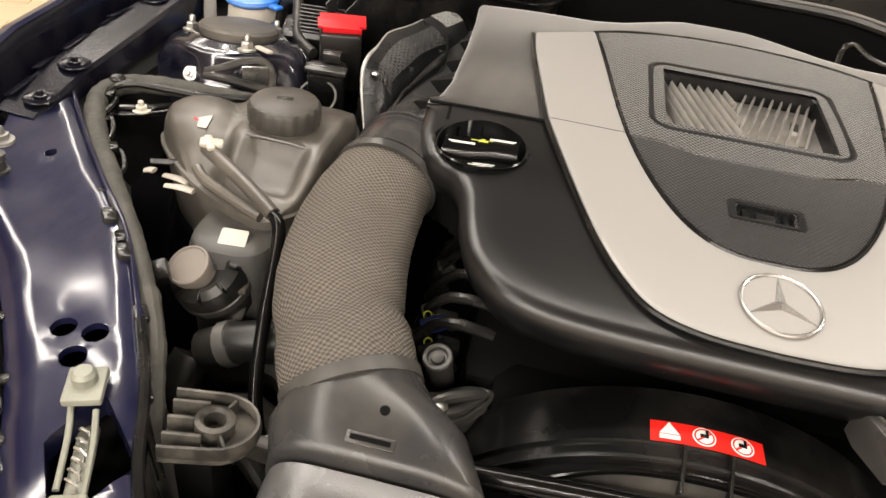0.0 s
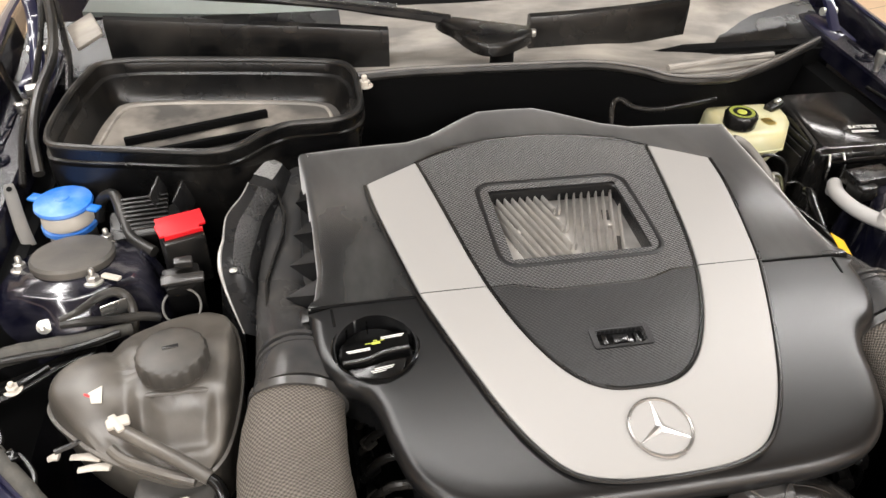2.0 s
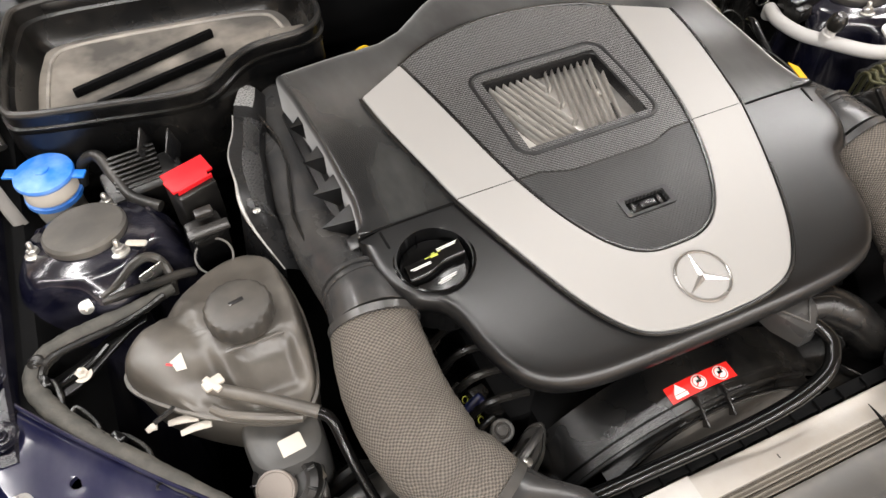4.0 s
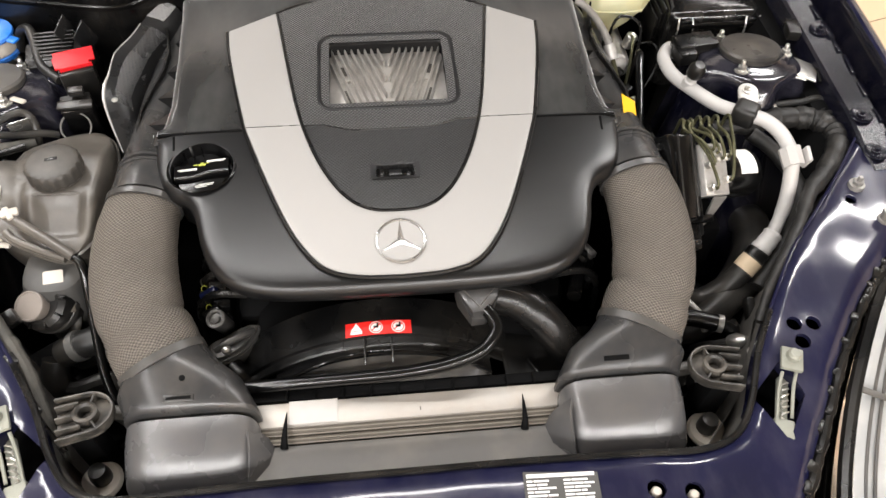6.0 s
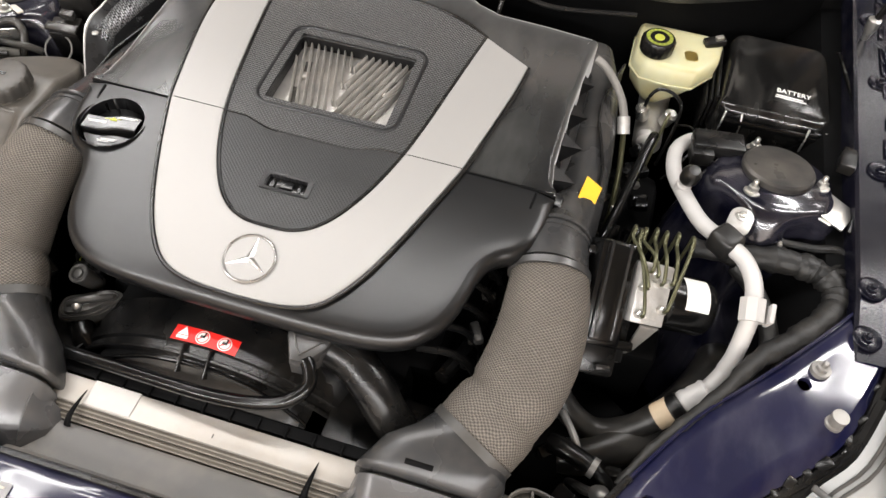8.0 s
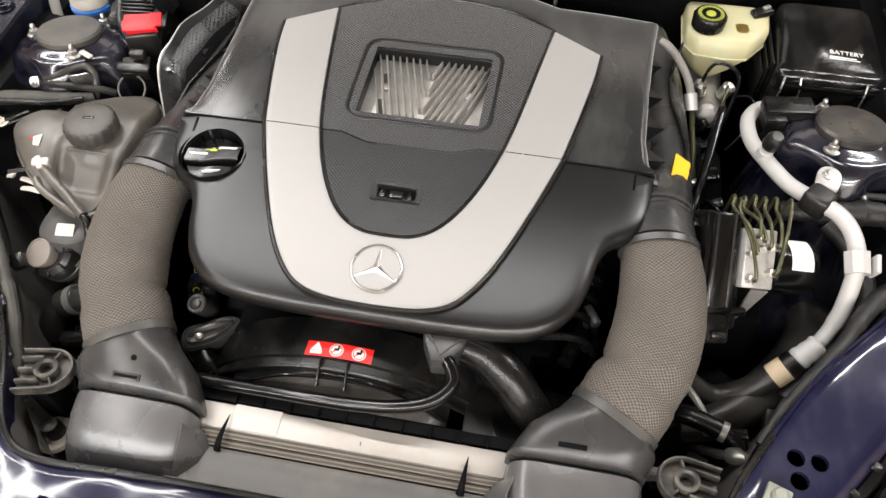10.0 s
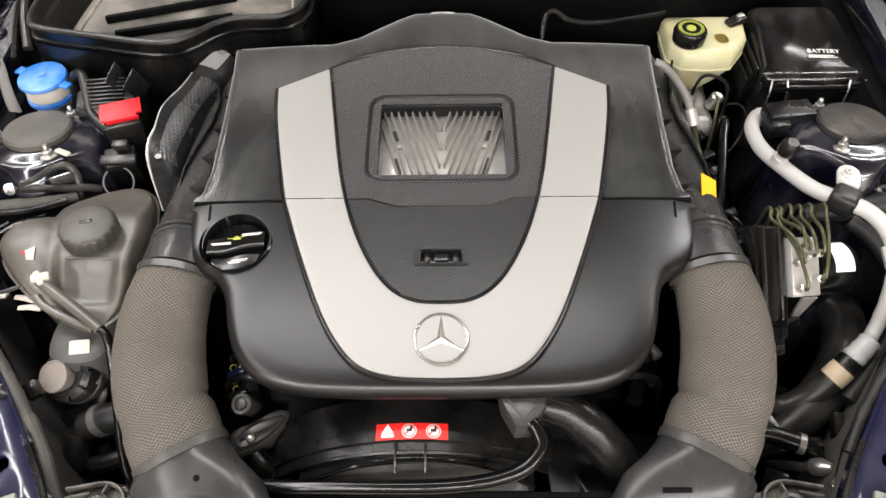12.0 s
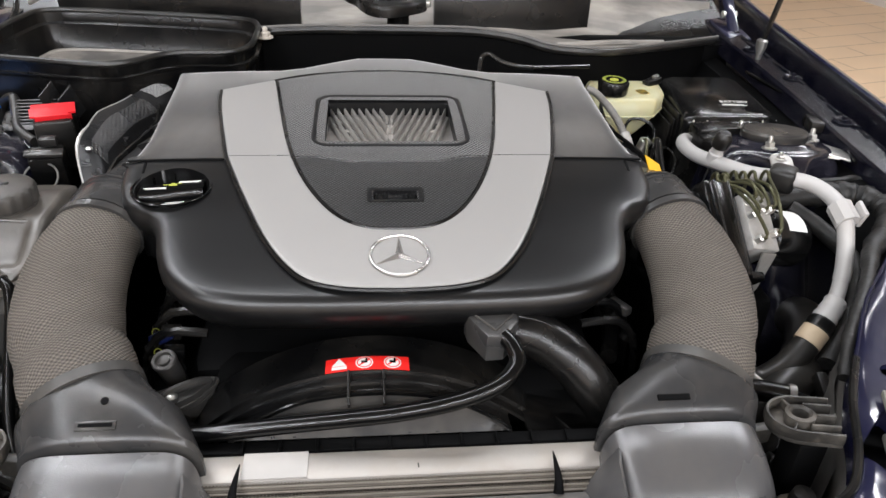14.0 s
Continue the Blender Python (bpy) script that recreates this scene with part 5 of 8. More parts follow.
for s in (-1, 1):
    for k in range(9):
        x0 = 0.0115 + k * 0.0098                      # at the top edge of the window
        lean = math.tan(radians(16))
        y_hi, y_lo = WY1 - 0.002, WY0 + 0.003
        x_lo = x0 - lean * (y_hi - y_lo)
        if x_lo < 0.003:
            y_lo = y_hi - (x0 - 0.003) / lean
            x_lo = 0.003
        if x0 > 0.081:
            y_hi -= (x0 - 0.081) / lean
            x0 = 0.081
        za, zb = crown(y_hi) - 0.0165, crown(y_lo) - 0.0165
        part("rib", tube([(s * x0, y_hi, za), (s * (x0 + x_lo) / 2, (y_hi + y_lo) / 2, (za + zb) / 2), (s * x_lo, y_lo, zb)], 0.0016, 8, 2, flat=4.0), M_CAST, ribs)
    part("slot", block((0.009, 0.020, 0.0012), pose(s * 0.062, 0.772, crown(0.772) - 0.0222, 1.5, 0, s * -12), 0.0004), M_DARKCAST, ribs, "dark slot in the casting")
    part("boss", block((0.007, 0.008, 0.006), pose(s * 0.058, 0.750, crown(0.75) - 0.021, 1.5, 0, s * -12), 0.001), M_CAST, ribs)
    part("pocket", block((0.008, 0.030, 0.0012), pose(s * 0.060, 0.715, crown(0.715) - 0.0222, 1.5, 0, s * -16), 0.0004), M_DARKCAST, ribs)

# round emblem: a ring with three plain bars
ez = crown(0.45) + 0.0024
em = Matrix.Translation((0, 0.45, ez)) @ Matrix.Rotation(math.atan(0.16), 4, "X")
emblem = part("emblem", lathe([(0.0305, 0.0), (0.0305, 0.0012), (0.001, 0.0012)], (0, 0, 0), 40, em), M_SILVER, engine_cover, "round chrome emblem")
bm = bmesh.new()
ringpts = [em @ Vector((0.0295 * math.cos(a), 0.0295 * math.sin(a), 0.0016)) for a in np.linspace(0, 2 * math.pi, 41)]
part("ring", tube(ringpts, 0.0017, 8, 1), M_EMBLEM, emblem)
for a in (90, 210, 330):
    d = Vector((math.cos(radians(a)), math.sin(radians(a)), 0))
    sd = Vector((-d.y, d.x, 0))
    bm = bmesh.new()
    base = [bm.verts.new(em @ p) for p in (sd * 0.0042 + d * 0.0022 + Vector((0, 0, 0.0014)), d * 0.0285 + Vector((0, 0, 0.0014)), -sd * 0.0042 + d * 0.0022 + Vector((0, 0, 0.0014)), d * -0.001 + Vector((0, 0, 0.0042)))]
    tip = bm.verts.new(em @ (d * 0.027 + Vector((0, 0, 0.0022))))
    for f in ((0, 1, 4, 3), (1, 2, 3, 4)):
        bm.faces.new([(*base, tip)[i] for i in f])
    part("bar", bm, M_EMBLEM, emblem, sharp=10)
part("loop", tube([(-0.022, 1.052, 0.922), (-0.020, 1.066, 0.927), (-0.012, 1.070, 0.928), (0.012, 1.070, 0.928), (0.020, 1.066, 0.927), (0.022, 1.052, 0.922)], 0.0022, 8, 3), M_STEEL, engine_cover, "bent steel wire loop")

dip_loop = thing("dipstick", (-0.155, 1.03, 0.74), "yellow looped dipstick handle behind the engine cover", "dipstick")
part("handle", tube([(-0.174, 1.046, 0.860), (-0.174, 1.050, 0.876), (-0.165, 1.052, 0.882), (-0.155, 1.052, 0.880), (-0.148, 1.048, 0.864)], 0.0040, 10, 5, flat=1.2), M_YELLOW, dip_loop, "yellow plastic loop")
part("tube", tube([(-0.161, 1.047, 0.864), (-0.160, 1.046, 0.82), (-0.155, 1.03, 0.74)], 0.005, 10, 3), M_BLACK, dip_loop, "black guide tube")

# oil filler cap in its well
oc = thing("oil_filler_cap", (-0.2485, 0.583, 0.915), "gloss black oil filler cap with yellow print", "oil cap")
oz = crown(0.583) - 0.020
part("well", lathe([(0.0405, -0.006), (0.0405, 0.0135), (0.043, 0.0175), (0.0445, 0.0165)], (-0.2485, 0.583, oz), 40, cap=False), M_GLOSSBLACK, oc)
part("cap", lathe([(0.040, -0.012), (0.040, 0.0), (0.037, 0.004), (0.030, 0.005), (0.001, 0.005)], (-0.2485, 0.583, oz), 40), M_GLOSSBLACK, oc)
# wavy grip bar across the cap, its two print lines and the sloping ledge in front
bar_rows = []
for u in np.linspace(-1, 1, 13):
    wave = 0.0045 * math.tanh(3.0 * u)
    bar_rows.append([Vector((-0.2485 + 0.0335 * u, 0.5835 + wave + dy + 0.002 * u, oz + dz)) for dy, dz in ((-0.013, 0.004), (-0.0115, 0.0125), (-0.009, 0.0150), (0.007, 0.0165), (0.0095, 0.0140), (0.011, 0.004))])
part("grip", sheet(bar_rows, thick=0.001), M_GLOSSBLACK, oc, "wavy moulded grip bar")
led_rows = []
for u in np.linspace(-1, 1, 11):
    wave = 0.0035 * math.tanh(3.0 * u)
    led_rows.append([Vector((-0.2485 + 0.029 * u * k, y0 + wave * g, oz + dz)) for y0, dz, g, k in ((0.5665, 0.0055, 1, 1.0), (0.5655, 0.0085, 1, 1.0), (0.559, 0.0070, 0.5, 0.9), (0.549, 0.0052, 0, 0.62))])
part("rim_ledge", sheet(led_rows, thick=0.001), M_GLOSSBLACK, oc)
gm = pose(-0.2485, 0.5830, oz + 0.0171, 6, 0, 6)
part("print", bars([(0.019, 0.0085, 0.024, 0.0010), (0.018, 0.0066, 0.022, 0.0008), (-0.018, -0.0020, 0.024, 0.0010), (-0.017, -0.0039, 0.022, 0.0008)], gm), M_WHITE, oc)
part("oil_can_mark", bars([(0.001, 0.0030, 0.009, 0.0030), (0.001, 0.0058, 0.004, 0.0012), (-0.007, 0.0036, 0.006, 0.0010), (0.008, 0.0052, 0.004, 0.0010)], gm), M_LIME, oc)
part("ledge_print", bars([(0.005, 0.0014, 0.020, 0.0008), (0.002, -0.0006, 0.022, 0.0008), (-0.001, -0.0026, 0.014, 0.0007)], pose(-0.2470, 0.5585, oz + 0.0086, 8, 0, 9)), M_WHITE, oc)

# engine under the cover
engine = thing("engine", (0, 0.7, 0.32), "dark engine block under its cover", "engine")
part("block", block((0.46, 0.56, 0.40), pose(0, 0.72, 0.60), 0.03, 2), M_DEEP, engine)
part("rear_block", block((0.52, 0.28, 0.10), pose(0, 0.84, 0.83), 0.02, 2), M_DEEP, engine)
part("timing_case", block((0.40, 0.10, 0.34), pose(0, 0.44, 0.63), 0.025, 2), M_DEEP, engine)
for s in (-1, 1):
    for k in range(5):
        y = 0.45 + 0.035 * k
        part("plug_lead", tube([(s * 0.20, y, 0.84), (s * 0.245, y + 0.006, 0.838), (s * 0.27, y + 0.01, 0.80), (s * 0.275, y + 0.01, 0.74)], 0.005, 8, 3), M_BLACK, engine)
        part("clip", block((0.016, 0.012, 0.014), pose(s * 0.262, y + 0.012, 0.812, 0, s * 30, 20), 0.003), M_DARKCAST if k % 2 else M_BLACK, engine)
    part("rail", tube([(s * 0.235, 0.44, 0.80), (s * 0.262, 0.52, 0.79), (s * 0.27, 0.60, 0.79)], 0.010, 8, 3), M_BLACK, engine)
for x, y, z in ((-0.262, 0.478, 0.822), (-0.255, 0.452, 0.815)):
    part("sensor_ring", lathe([(0.0036, -0.001), (0.0044, 0), (0.0036, 0.001), (0.0032, 0), (0.0036, -0.001)], (0, 0, 0), 16, pose(x, y, z, 40, 30, 0), cap=False), M_LIME, engine, "yellow connector ring")
    part("sensor_plug", block((0.022, 0.014, 0.014), pose(x + 0.016, y + 0.002, z - 0.002, 0, 10, 10), 0.003), M_BLACK, engine)
tm = pose(-0.242, 0.428, 0.822, 18, -8, 0)
part("thermostat", lathe([(0.011, -0.04), (0.012, -0.006), (0.0130, 0.0), (0.0130, 0.003), (0.0118, 0.0045), (0.0090, 0.004), (0.0080, 0.001), (0.006, 0.001), (0.0055, 0.004), (0.001, 0.005)], (0, 0, 0), 32, tm), M_DARKCAST, engine, "grimy ring-shaped thermostat cap")
hull = [(-0.255, 0.404), (-0.238, 0.414), (-0.222, 0.424), (-0.205, 0.432), (-0.191, 0.430), (-0.192, 0.418), (-0.199, 0.408), (-0.204, 0.400), (-0.213, 0.391), (-0.228, 0.382), (-0.246, 0.376), (-0.256, 0.388)]
hx, hy = -0.225, 0.405
for z, f, th in ((0.794, 1.0, 0.003), (0.7885, 1.05, 0.003)):
    ring2 = [(hx + (p[0] - hx) * f, hy + (p[1] - hy) * f) for p in curve(hull, 4, closed=True)]
    part("housing_flange", prism(ring2[::-1], th, pose(0, 0, z), 0.001), M_DARKCAST, engine, "wavy grimy housing flange")
part("housing", loft([[Vector((hx + (p[0] - hx) * f, hy + (p[1] - hy) * f, z)) for p in curve(hull, 3, closed=True)] for f, z in ((0.96, 0.70), (0.96, 0.796), (0.90, 0.799), (0.84, 0.7975), (0.78, 0.802), (0.45, 0.803), (0.36, 0.798))]), M_DARKCAST, engine, "cast water pump housing")
part("housing_web", tube([(-0.244, 0.392, 0.803), (-0.228, 0.400, 0.808), (-0.210, 0.410, 0.808), (-0.198, 0.420, 0.802)], [0.004, 0.005, 0.005, 0.004], 10, 5), M_DARKCAST, engine)
part("housing_nub", lathe([(0.006, -0.01), (0.006, 0.004), (0.003, 0.006)], (-0.230, 0.392, 0.803), 12), M_STEEL, engine)
part("housing_neck", tube([(-0.235, 0.395, 0.775), (-0.222, 0.376, 0.772), (-0.205, 0.362, 0.762), (-0.19, 0.352, 0.745)], [0.015, 0.016, 0.015, 0.014], 14, 5, wobble=0.1), M_BLACK, engine)
for x, y, z in ((-0.252, 0.470, 0.822), (-0.247, 0.446, 0.814)):
    part("plug_body", lathe([(0.007, -0.014), (0.0075, 0.0), (0.0065, 0.008), (0.003, 0.010)], (0, 0, 0), 14, pose(x, y, z, 0, 70, 15)), M_BLUEPLUG if y > 0.46 else M_BLACK, engine)
part("side_bracket", block((0.012, 0.03, 0.012), pose(0.262, 0.50, 0.825, 0, 0, 30), 0.003), M_DARKCAST, engine)

# ---- intake hoses, pipes and scoops ----
for s in (-1, 1):
    hose = thing("intake_hose", (s * 0.33, 0.45, 0.8), "brown-grey braided cloth air intake hose", "intake hose", "intake hoses")
    hp = [(s * 0.330, 0.562, 0.898), (s * 0.335, 0.525, 0.891), (s * 0.337, 0.490, 0.881), (s * 0.334, 0.455, 0.871), (s * 0.326, 0.420, 0.861), (s * 0.319, 0.402, 0.856), (s * 0.311, 0.388, 0.852), (s * 0.302, 0.370, 0.847), (s * 0.294, 0.355, 0.842)]
    part("cloth_sleeve", tube(hp, [0.0470, 0.0505, 0.0525, 0.0535, 0.0528, 0.0498, 0.0532, 0.0532, 0.0522], 40, 7, flat=0.86, uv=True, wobble=0.007), M_HOSE, hose, "coarse woven sleeve")
    part("lower_clamp", tube([(s * 0.2965, 0.3595, 0.8435), (s * 0.2915, 0.351, 0.840)], 0.0545, 36, 3, flat=0.86), M_CLAMP, hose, "pale grey clamping band")
    part("upper_clamp", tube([(s * 0.3295, 0.557, 0.8975), (s * 0.3285, 0.5655, 0.899)], 0.0498, 36, 3, flat=0.9), M_COLLAR, hose, "grey-black plastic collar")
    pipe = thing("intake_pipe", (s * 0.33, 0.75, 0.8), "satin black plastic intake pipe beside the engine cover", "intake pipe", "intake pipes")
    part("pipe", tube([(s * 0.3285, 0.566, 0.899), (s * 0.327, 0.60, 0.901), (s * 0.333, 0.64, 0.889), (s * 0.340, 0.72, 0.868), (s * 0.340, 0.82, 0.858), (s * 0.330, 0.95, 0.852), (s * 0.31, 1.03, 0.86)], [0.0465, 0.0435, 0.040, 0.037, 0.036, 0.036, 0.034], 24, 5, flat=0.95), M_COLLAR, pipe)
    for y, r, x in ((0.602, 0.0445, 0.327), (0.612, 0.0437, 0.328)):
        part("bead", tube([(s * x, y, 0.901), (s * x, y + 0.005, 0.9005)], r, 24, 2, flat=0.95), M_COLLAR, pipe)
    part("side_rib", sheet([[Vector((s * (0.352 + 0.012 * math.sin(k)), y, z)) for k, y in enumerate(np.linspace(0.66, 0.98, 8))] for z in (0.90, 0.86, 0.80)], thick=0.003), M_BLACK, pipe)
    if s > 0:
        part("tag", block((0.026, 0.058, 0.0012), pose(0.3520, 0.684, 0.9098, 8, 32, -4), 0), M_TAG, pipe, "yellow warning tag")

    scoop = thing("air_scoop", (s * 0.26, 0.26, 0.6), "satin grey-black air scoop behind the front panel", "air scoop", "air scoops")
    def section(cx, y, cz, w, h, n=40, p=3.2, skew=0.0):
        out = []
        for k in range(n):
            a = 2 * math.pi * k / n
            c, t = math.cos(a), math.sin(a)
            px = math.copysign(abs(c) ** (2 / p), c) * w
            pz = math.copysign(abs(t) ** (2 / p), t) * h
            out.append(Vector((s * (cx + px - skew * max(0, -px) / w * (0.5 - pz / (2 * h))), y, cz + pz)))
        return out
    neck = [[Vector((s * 0.2935, 0.354, 0.840)) + Vector((s * 0.052 * math.cos(a) * 0.93, -0.052 * math.cos(a) * 0.40, 0.046 * math.sin(a))) for a in np.linspace(0, 2 * math.pi, 41)[:-1]]]
    def mixr(a, b, t):
        return [p.lerp(q, t) for p, q in zip(a, b)]
    wide = section(0.256, 0.2985 if s > 0 else 0.2895, 0.8125, 0.078, 0.050, p=3.4)
    mid = [p + Vector((s * 0.004 * (1 if abs(p.x) > 0.256 else -2.2), 0, 0.004)) for p in mixr(neck[0], wide, 0.55)]
    part("collar", loft([neck[0], mixr(neck[0], wide, 0.25), mid, mixr(mid, wide, 0.75), wide, [p + Vector((0, -0.0045, -0.004)) for p in wide], [p.lerp(Vector((s * 0.256, 0.290, 0.81)), 0.05) for p in [q + Vector((0, -0.0060, -0.004)) for q in wide]]]), M_COLLAR, scoop, "matt grey-black upper collar")
    body = [section(0.256, y, cz, w, h, p=pp, skew=sk) for y, cz, w, h, pp, sk in ((0.294, 0.752, 0.068, 0.089, 6.0, 0.0), (0.2875, 0.752, 0.069, 0.091, 6.0, 0.0), (0.2865, 0.752, 0.0762, 0.0985, 6.0, 0.0), (0.278, 0.751, 0.0775, 0.0990, 5.5, 0.004), (0.260, 0.749, 0.0778, 0.0985, 5.0, 0.010), (0.240, 0.744, 0.0775, 0.096, 4.6, 0.016), (0.222, 0.737, 0.077, 0.092, 4.2, 0.020), (0.207, 0.727, 0.0755, 0.085, 3.6, 0.022), (0.201, 0.715, 0.072, 0.074, 3.0, 0.02), (0.199, 0.70, 0.064, 0.058, 2.6, 0.0))]
    if s < 0:
        body = [[p + Vector((0, -0.009 * max(0, (p.y - 0.20) / 0.09), 0)) for p in row] for row in body]
    part("mouth", loft(body), M_SCOOP, scoop, "smooth satin grey mouth piece", sharp=60)
    fin = [[Vector((s * x, y, z)) for x, y, z in row] for row in (
        ((0.192, 0.270, 0.838), (0.186, 0.250, 0.842), (0.186, 0.230, 0.832), (0.190, 0.212, 0.810)),
        ((0.176, 0.268, 0.812), (0.170, 0.250, 0.814), (0.170, 0.232, 0.806), (0.176, 0.212, 0.785)),
        ((0.154, 0.258, 0.780), (0.149, 0.246, 0.782), (0.149, 0.230, 0.776), (0.156, 0.212, 0.755)),
        ((0.150, 0.252, 0.70), (0.147, 0.244, 0.70), (0.147, 0.228, 0.70), (0.154, 0.210, 0.69)))]
    part("side_fin", sheet(fin, thick=0.003), M_SCOOP, scoop, "flared side fin")
    # raised slot and round mark on the collar
    if s > 0:
        part("slot", block((0.031, 0.006, 0.003), pose(0.248, 0.3045, 0.8655, 24, 0, 0), 0.0008), M_DEEP, scoop, "dark slot")
    else:
        part("slot", block((0.034, 0.0085, 0.0028), pose(-0.264, 0.2955, 0.8655, 24, 0, 0), 0.0008), M_COLLAR, scoop)
        part("slot_groove", block((0.028, 0.0036, 0.003), pose(-0.264, 0.2955, 0.8660, 24, 0, 0), 0.0004), M_DEEP, scoop, "dark slot")
        part("mark", lathe([(0.0036, 0), (0.0036, 0.0022), (0.001, 0.0022)], (0, 0, 0), 14, pose(-0.260, 0.316, 0.8735, 16)), M_DEEP, scoop, "round black hole")

# ---- radiator, fan shroud, hoses in front of the engine ----
radiator = thing("radiator", (0, 0.27, 0.4), "aluminium radiator with a dusty top rail", "radiator")
part("top_rail", block((0.42, 0.032, 0.050), pose(0, 0.2915, 0.7855), 0.003), M_STRIP, radiator, "bare aluminium top rail")
part("tape", block((0.058, 0.030, 0.0006), pose(-0.118, 0.2925, 0.8112), 0), M_TAPE, radiator, "strip of silver tape")
part("rail_scratch", block((0.0012, 0.005, 0.0006), pose(0.011, 0.286, 0.8108, 0, 0, 4), 0), M_DARKCAST, radiator)
part("core", block((0.60, 0.026, 0.36), pose(0, 0.2900, 0.578), 0.002), M_FIN, radiator)
part("condenser", block((0.42, 0.014, 0.38), pose(0, 0.2600, 0.600), 0.002), M_FIN, radiator)
# two rows of upright cooling fins in front of the rail, with thin tubes between them
for y, z in ((0.2715, 0.8045), (0.2625, 0.8000)):
    pack = bmesh.new()
    for k in range(130):
        x = -0.2015 + 0.0031 * k
        quad = [pack.verts.new((x + dx, y + dy, z + dz)) for dx, dy, dz in ((0.0, -0.0036, -0.006), (0.0, 0.0036, -0.006), (0.0, 0.0036, 0.004), (0.0, -0.0036, 0.003), (0.0010, -0.0036, -0.006), (0.0010, 0.0036, -0.006), (0.0010, 0.0036, 0.004), (0.0010, -0.0036, 0.003))]
        for face in ((0, 1, 2, 3), (7, 6, 5, 4), (3, 2, 6, 7), (0, 3, 7, 4), (1, 5, 6, 2)):
            pack.faces.new([quad[i] for i in face])
    tagged(part("fin_strip", pack, M_FIN, radiator, "dusty pleated cooling strip"), kind="stuff")
    part("fin_bed", block((0.404, 0.0074, 0.010), pose(0, y, z - 0.0022), 0.001), M_FIN, radiator)
for y, z in ((0.2755, 0.8060), (0.2670, 0.8055), (0.2580, 0.8015), (0.2712, 0.8078), (0.2622, 0.8032)):
    part("condenser_bar", tube([(-0.203, y, z), (0.203, y, z)], 0.0010, 8, 1, smooth=False), M_FINBAR, radiator, "thin dusty aluminium tube")
for px in (-0.150, 0.136):
    part("pin", tube([(px - 0.002, 0.250, 0.806), (px - 0.001, 0.259, 0.8150), (px, 0.276, 0.8165), (px + 0.001, 0.292, 0.8150)], [0.0050, 0.0036, 0.0022, 0.0005], 6, 3, flat=0.5), M_DEEP, radiator, "tapered black plastic pin")
guide = thing("air_guide", (0, 0.22, 0.70), "dark grey plastic air guide in front of the radiator", "air guide")
part("panel", sheet([[Vector((x, y, z)) for x in np.linspace(-0.19, 0.19, 9)] for y, z in ((0.2545, 0.792), (0.2530, 0.800), (0.2480, 0.803), (0.225, 0.802), (0.208, 0.802))], thick=0.002), M_GUIDE, guide)
part("front_lip", sheet([[Vector((x, y, z)) for x in np.linspace(-0.20, 0.20, 9)] for y, z in ((0.210, 0.806), (0.205, 0.812), (0.200, 0.812), (0.198, 0.80), (0.197, 0.70))], thick=0.002), M_GUIDE, guide, "turned-up front lip")

shroud = thing("fan_shroud", (-0.03, 0.36, 0.4), "black plastic fan shroud with moulded arches", "fan shroud")
FCX, FCZ, FR = -0.030, 0.617, 0.2385
def arc(r, y, a0=28, a1=152, n=40):
    return [Vector((FCX + r * math.cos(radians(a)), y, FCZ + r * math.sin(radians(a)))) for a in np.linspace(a0, a1, n)]
part("tunnel", loft([arc(FR, 0.420), arc(FR, 0.385), arc(FR, 0.3665), arc(FR - 0.0035, 0.3650), arc(FR - 0.0035, 0.3560), arc(FR - 0.0010, 0.3540), arc(FR - 0.0012, 0.3510), arc(FR - 0.004, 0.3500)], close=False), M_BLACK, shroud, sharp=50)
# stepped front: tunnel edge, sloping band, bead, and a plate down to the lip
def arch_z(x):
    return FCZ + math.sqrt(FR ** 2 - (x - FCX) ** 2)
def bead_at(x, dy, dz):
    u = (x + 0.030) / 0.125
    return Vector((x, 0.3460 - 0.013 * u * u + dy, min(0.8475 - 0.0185 * u * u, arch_z(x) - 0.004) + dz))
span = np.linspace(-0.165, 0.105, 34)
part("band", loft([[Vector((x, 0.3500, arch_z(x) - 0.0035)) for x in span], [Vector((x, 0.3498, arch_z(x) - 0.0085)) for x in span], [bead_at(x, 0.0022, -0.0022) for x in span]], close=False), M_BLACK, shroud, "sloping moulded band")
part("bead", loft([[bead_at(x, 0.0024, -0.0024) for x in span], [bead_at(x, 0.0012, 0.0) for x in span], [bead_at(x, -0.0004, 0.0008) for x in span], [bead_at(x, -0.0020, 0.0) for x in span], [bead_at(x, -0.0030, -0.003) for x in span]], close=False), M_GLOSSBLACK, shroud, "rounded glossy bead")
part("sloping_plate", loft([[bead_at(x, -0.0028, -0.0024) for x in span], [bead_at(x, -0.0034, -0.006) for x in span], [Vector((x, 0.3250, 0.8100)) for x in span]], close=False), M_GUIDEDARK, shroud, "dusty dark grey plate")
part("front_plate", block((0.60, 0.012, 0.33), pose(0, 0.3180, 0.642), 0.003), M_BLACK, shroud)
part("front_lip", block((0.58, 0.014, 0.004), pose(0, 0.3175, 0.8075), 0.0015), M_DEEP, shroud)
for x in (-0.052, -0.0185):
    part("rib", block((0.0026, 0.034, 0.020), pose(x, 0.3515, 0.8450, 31), 0.001), M_BLACK, shroud)
for x in (0.004, 0.030, -0.105, -0.125):
    part("gusset", prism([(0.0, 0.0), (0.016, 0.0), (0.014, 0.013)], 0.003, pose(x, 0.325, 0.811) @ Matrix.Rotation(radians(90), 4, "Z") @ Matrix.Rotation(radians(90), 4, "X"), 0), M_BLACK, shroud)
